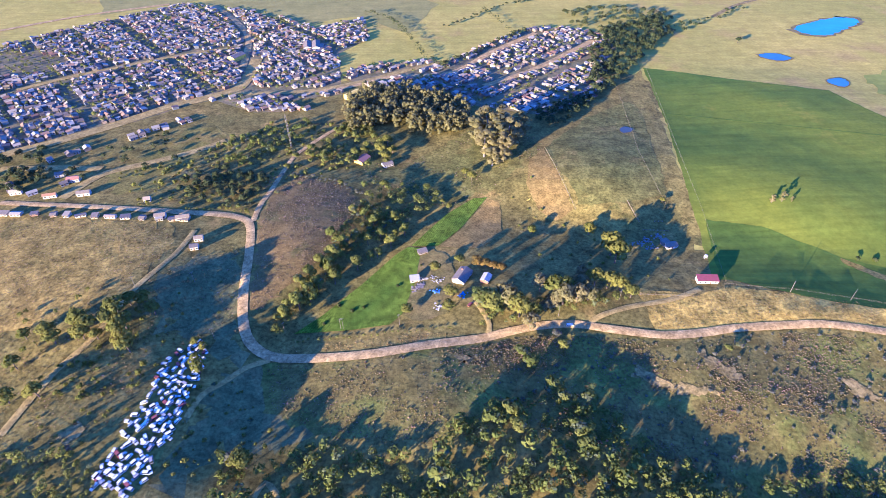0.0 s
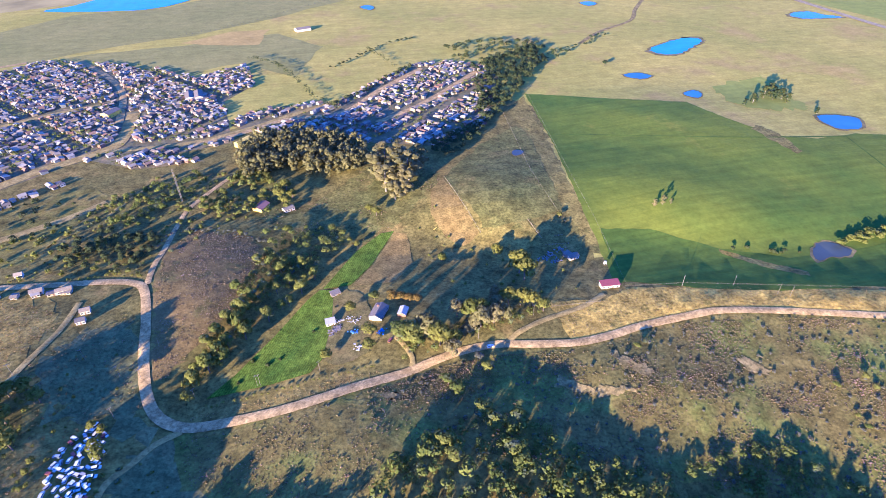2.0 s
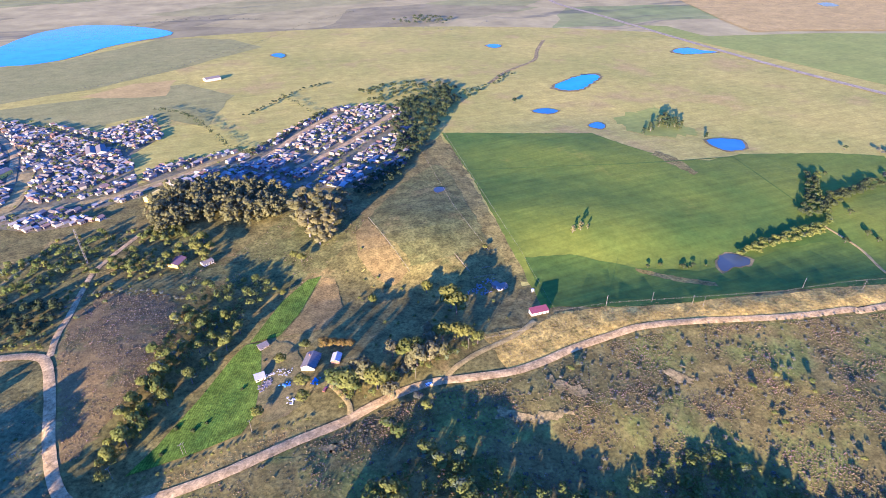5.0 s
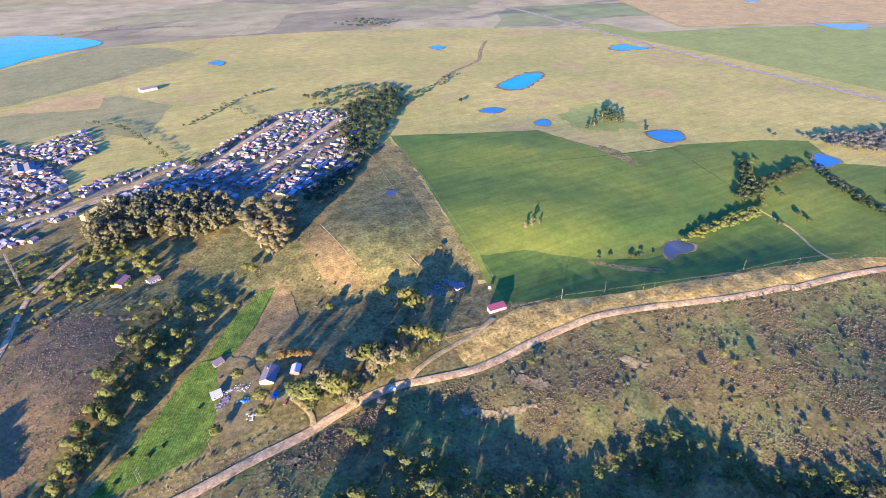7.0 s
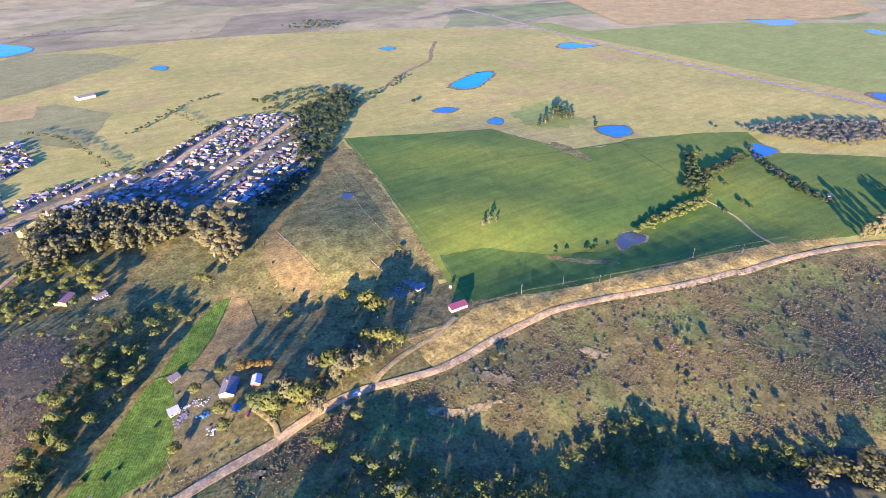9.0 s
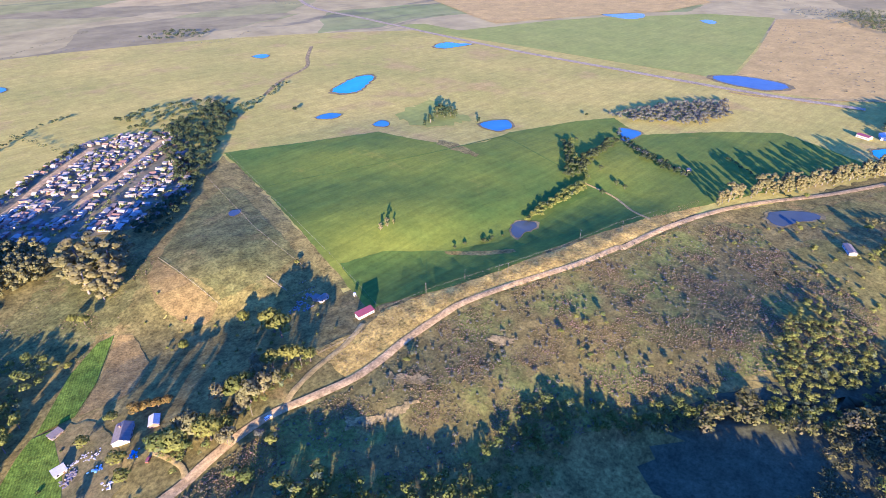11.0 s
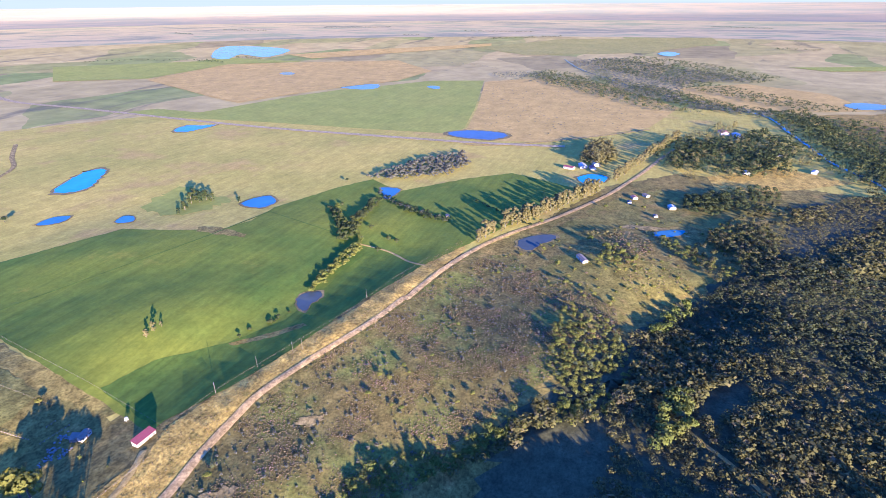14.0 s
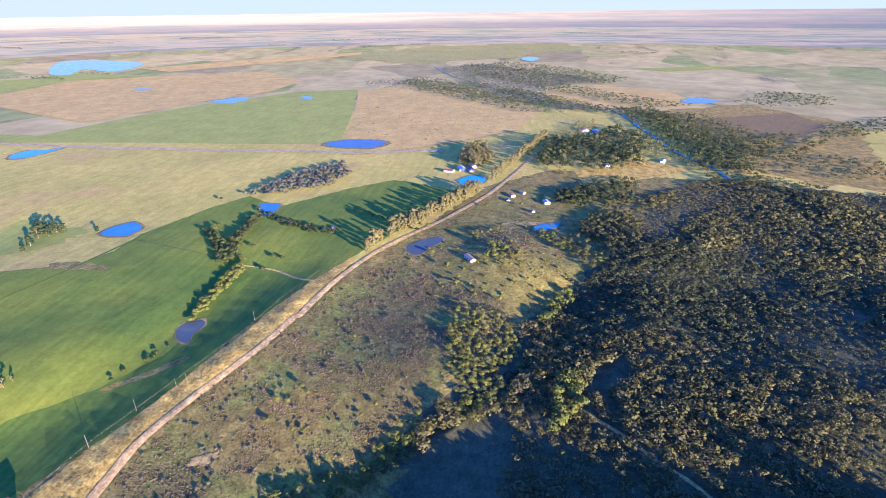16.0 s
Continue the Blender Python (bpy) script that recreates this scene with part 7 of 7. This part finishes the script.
wv, wf = [], []
for sy in (-0.1, 0.1):
    wv += [(0.31 * math.cos(k * math.pi / 4), sy, 0.31 + 0.31 * math.sin(k * math.pi / 4)) for k in range(8)]
wf = [(k, (k + 1) % 8, 8 + (k + 1) % 8, 8 + k) for k in range(8)] + [tuple(range(7, -1, -1)), tuple(range(8, 16))]
WHEEL = mesh_of("wheel", wv, wf, M_TYRE)
CARS = []
LOT = [(-170.4, 132), (-168.9, 152.2), (-166.7, 177.4), (-164.3, 202.3), (-158, 218.4), (-146.1, 223.6), (-139, 212.4), (-139.7, 188.1), (-140.3, 169.9), (-141.5, 151.8), (-143.5, 133.9), (-148.8, 123), (-158.8, 124.7)]
spots = lots(LOT, 62, 31, cell=(4.5, 2.9), cross=400.0, lane=300.0, keep=0.9)
sheet("yard", jagged([(x, y) for x, y in LOT], 0.8, 31), M_OLIVE, 0.05, "worn grass of a vehicle pound", "yard")
rng = random.Random(33)
for k, (x, y) in enumerate(spots[:290]):
    m = pose(x, y, 0.05, 0, 0, rng.choice((62, 62, 152, 242, 332)) + rng.gauss(0, 16))
    if k < 4:
        length, width, high = ((4.1, 1.68, 1.42), (4.4, 1.72, 1.4), (3.8, 1.62, 1.45), (4.6, 1.8, 1.85))[k]
        root = thing("car", "dusty car parked in a crowded pound", "car", "cars in the pound", m)
        body, glass, L, w = car_parts(length, width, high, k)
        part("body", body, root)
        part("glazing", glass, root, "dark car glass")
        for sx in (-0.62, 0.62):
            for sy in (-0.88, 0.88):
                part("wheel", WHEEL, root, m=pose(sx * L, sy * w, 0))
        CARS.append(root)
    else:
        copy_thing(CARS[rng.randrange(4)], m)
for x, y, turn in ((*[(77.8, 230.3)][0], 5), (*[(17.1, 249.6)][0], 50)):
    ob = copy_thing(CARS[1], pose(x, y, 0.3 if turn == 5 else 0.05, 0, 0, turn))
    tagged(ob, "pale car standing on the dirt road" if turn == 5 else "pale car beside the farmhouse", "car")


# power poles and a lattice mast
def pole(x, y, turn, first=[]):
    m = pose(x, y, 0, 0, 0, turn)
    if first:
        return copy_thing(first[0], m)
    root = thing("power_pole", "grey timber power pole with a crossarm", "pole", "power line poles", m)
    v, f = [], []
    for z, r in ((-0.1, 0.1), (9.5, 0.06)):
        v += [(r * math.cos(k * math.pi / 4), r * math.sin(k * math.pi / 4), z) for k in range(8)]
    f = [(k, (k + 1) % 8, 8 + (k + 1) % 8, 8 + k) for k in range(8)] + [tuple(range(8, 16))]
    part("post", mesh_of("post", v, f, M_TIMBER), root)
    part("crossarm", box_mesh("crossarm", [(0, 0, 8.8, 2.2, 0.12, 0.14)], M_TIMBER), root)
    for sx in (-1, 0, 1):
        part("insulator", box_mesh("insulator", [(sx * 0.95, 0, 8.94, 0.1, 0.1, 0.22)], M_WHITE), root)
    first.append(root)
    return root


for x, y in [(-144.8, 255.2), (-131.4, 249.8), (-62.2, 230), (-27.7, 233.1), (-97.7, 227.3), (-139.9, 223.5), (-169.7, 274.8), (-208.6, 271), (72.2, 238.6), (227.9, 257.3), (262.9, 249.2)] + [(294.5, 230.8), (384.2, 221.3), (425.3, 202.8), (341.8, 190.4), (114, 252), (-63.7, 229.8)] + [(288.1, 235.1), (228.2, 257.8), (632.3, 129.4), (669.6, 110.8), (763.6, 82.3)]:
    pole(x, y, 40)
mx, my = [(-142.8, 462.9)][0]
mast = thing("lattice_mast", "slim grey lattice radio mast", "mast", "", pose(mx, my, 0))
for k in range(3):
    a = k * 2.094
    part("leg", box_mesh("leg", [(0.7 * math.cos(a), 0.7 * math.sin(a), 0, 0.14, 0.14, 34)], M_STEEL), mast)
for z in range(2, 34, 3):
    part("brace", box_mesh("brace", [(0, 0, z, 1.0, 0.9, 0.1)], M_STEEL), mast)

# tracks and bare banks
ribbon("track_3", [(26, 221.5), (28.2, 232.1), (24.1, 245.4), (19.5, 253.8)], 3.0, M_TRACK, 0.16, "farm drive with two worn ruts", "track")
ribbon("track_4", [(170, 261.6), (148.9, 252.4), (117.5, 245.3), (98.5, 238.1), (91.2, 232.4)], 3.6, M_TRACK, 0.12, "worn drive from a barn to the road", "track")
ribbon("track_5", [(-102, 206.3), (-114.7, 200.7), (-124.6, 190.5), (-133.7, 182.4), (-137.3, 168.1)], 3.4, M_TRACK, 0.12, "earth track to the vehicle pound", "track")
ribbon("track_6", [(490, 288.4), (482.6, 247.5), (467.3, 216), (464, 195.2)], 2.6, M_TRACK, 0.14, "pale field track across the grain", "track")
ribbon("track_11", [(230.7, 526.9), (334.3, 498.3), (436.6, 469.8), (542.9, 447.2)], 1.8, M_GREEN_DARK, 0.1, "faint drilled tramline across the grain", "track", crown=0.05)
ribbon("track_12", [(542.9, 447.2), (526.4, 389.2), (509.1, 329.7)], 1.5, M_GREEN_DARK, 0.1, "faint drilled tramline across the grain", "track", crown=0.05)
ribbon("track_7", [(-202.5, 450.4), (-197.6, 464.4), (-185.3, 489.3), (-172.7, 507.3)], 3.2, M_TRACK, 0.12, "worn path up the grass slope", "track")
ribbon("track_8", [(-77.9, 124.2), (-86.4, 131.7), (-89.9, 124.4)], 2.5, M_TRACK, 0.12, "worn path among bushes", "track")
ribbon("track_9", [(969.6, 323.1), (972.4, 279.1), (1036, 183.1), (1124, 83.2), (1214, -3.4)], 8.0, M_TRACK, 0.2, "pale country road beyond the farms", "track", step=20)
ribbon("track_10", [(686, 1146), (618.8, 1056), (565.9, 976.2), (478.6, 919.1), (412.6, 855.8)], 7.0, M_SAND, 0.14, "sandy stream bed on the plain", "stream bed", step=15)
for k, poly in enumerate(([(104, 193.1), (111.7, 199.8), (123.6, 186.6), (147.8, 182.4), (148.8, 178.7), (134.5, 177.4), (114, 186)], [(150.2, 210.5), (156.5, 204.5), (169.1, 189.7), (161.8, 187.5), (150.1, 198)], [(220, 188.9), (228.5, 185.7), (235.8, 174.8), (230.9, 170.9), (221.5, 179)], [(640.6, 17.7), (651.5, 0.6), (653.9, -23.8), (649.7, -54.6), (632.5, -63.8), (634.4, -53.9), (640.3, -23.7), (635.4, 3.6)], [(4.5, 207), (14.5, 208.5), (20.9, 204.2), (12.5, 201.5)], [(-200.4, 157.4), (-193.8, 167.3), (-188.2, 162.1), (-192.8, 154.1)])):
    sheet("bare_bank_%d" % (k + 1), jagged(poly, 1.9, 70 + k, 1.6), M_SAND, 0.12, "eroded bank of bare yellow clay", "bank")

# ---- everything is laid on the rolling ground ----
for ob in list(scene.objects):
    if ob.parent or ob.type not in ("MESH", "EMPTY") or ob.name == "backdrop":
        continue
    if ob.type == "MESH":
        bend(ob.data)
        continue
    base = ob.matrix_basis.copy()
    (spot,), (k,) = lifted([base.translation])
    ob.matrix_basis = Matrix.Translation(spot) @ Matrix.Scale(float(k), 4) @ Matrix.Translation(-base.translation) @ base
    if ob.name.startswith("fence"):
        back = ob.matrix_basis.inverted()
        for piece in ob.children:
            if piece.data.name.startswith("post"):
                (at,), (k,) = lifted([base @ piece.matrix_basis.translation])
                piece.matrix_basis = Matrix.Translation(back @ Vector(at))
            else:
                co = np.array([base @ v.co for v in piece.data.vertices])
                for v, q in zip(piece.data.vertices, lifted(co)[0]):
                    v.co = back @ Vector(q)
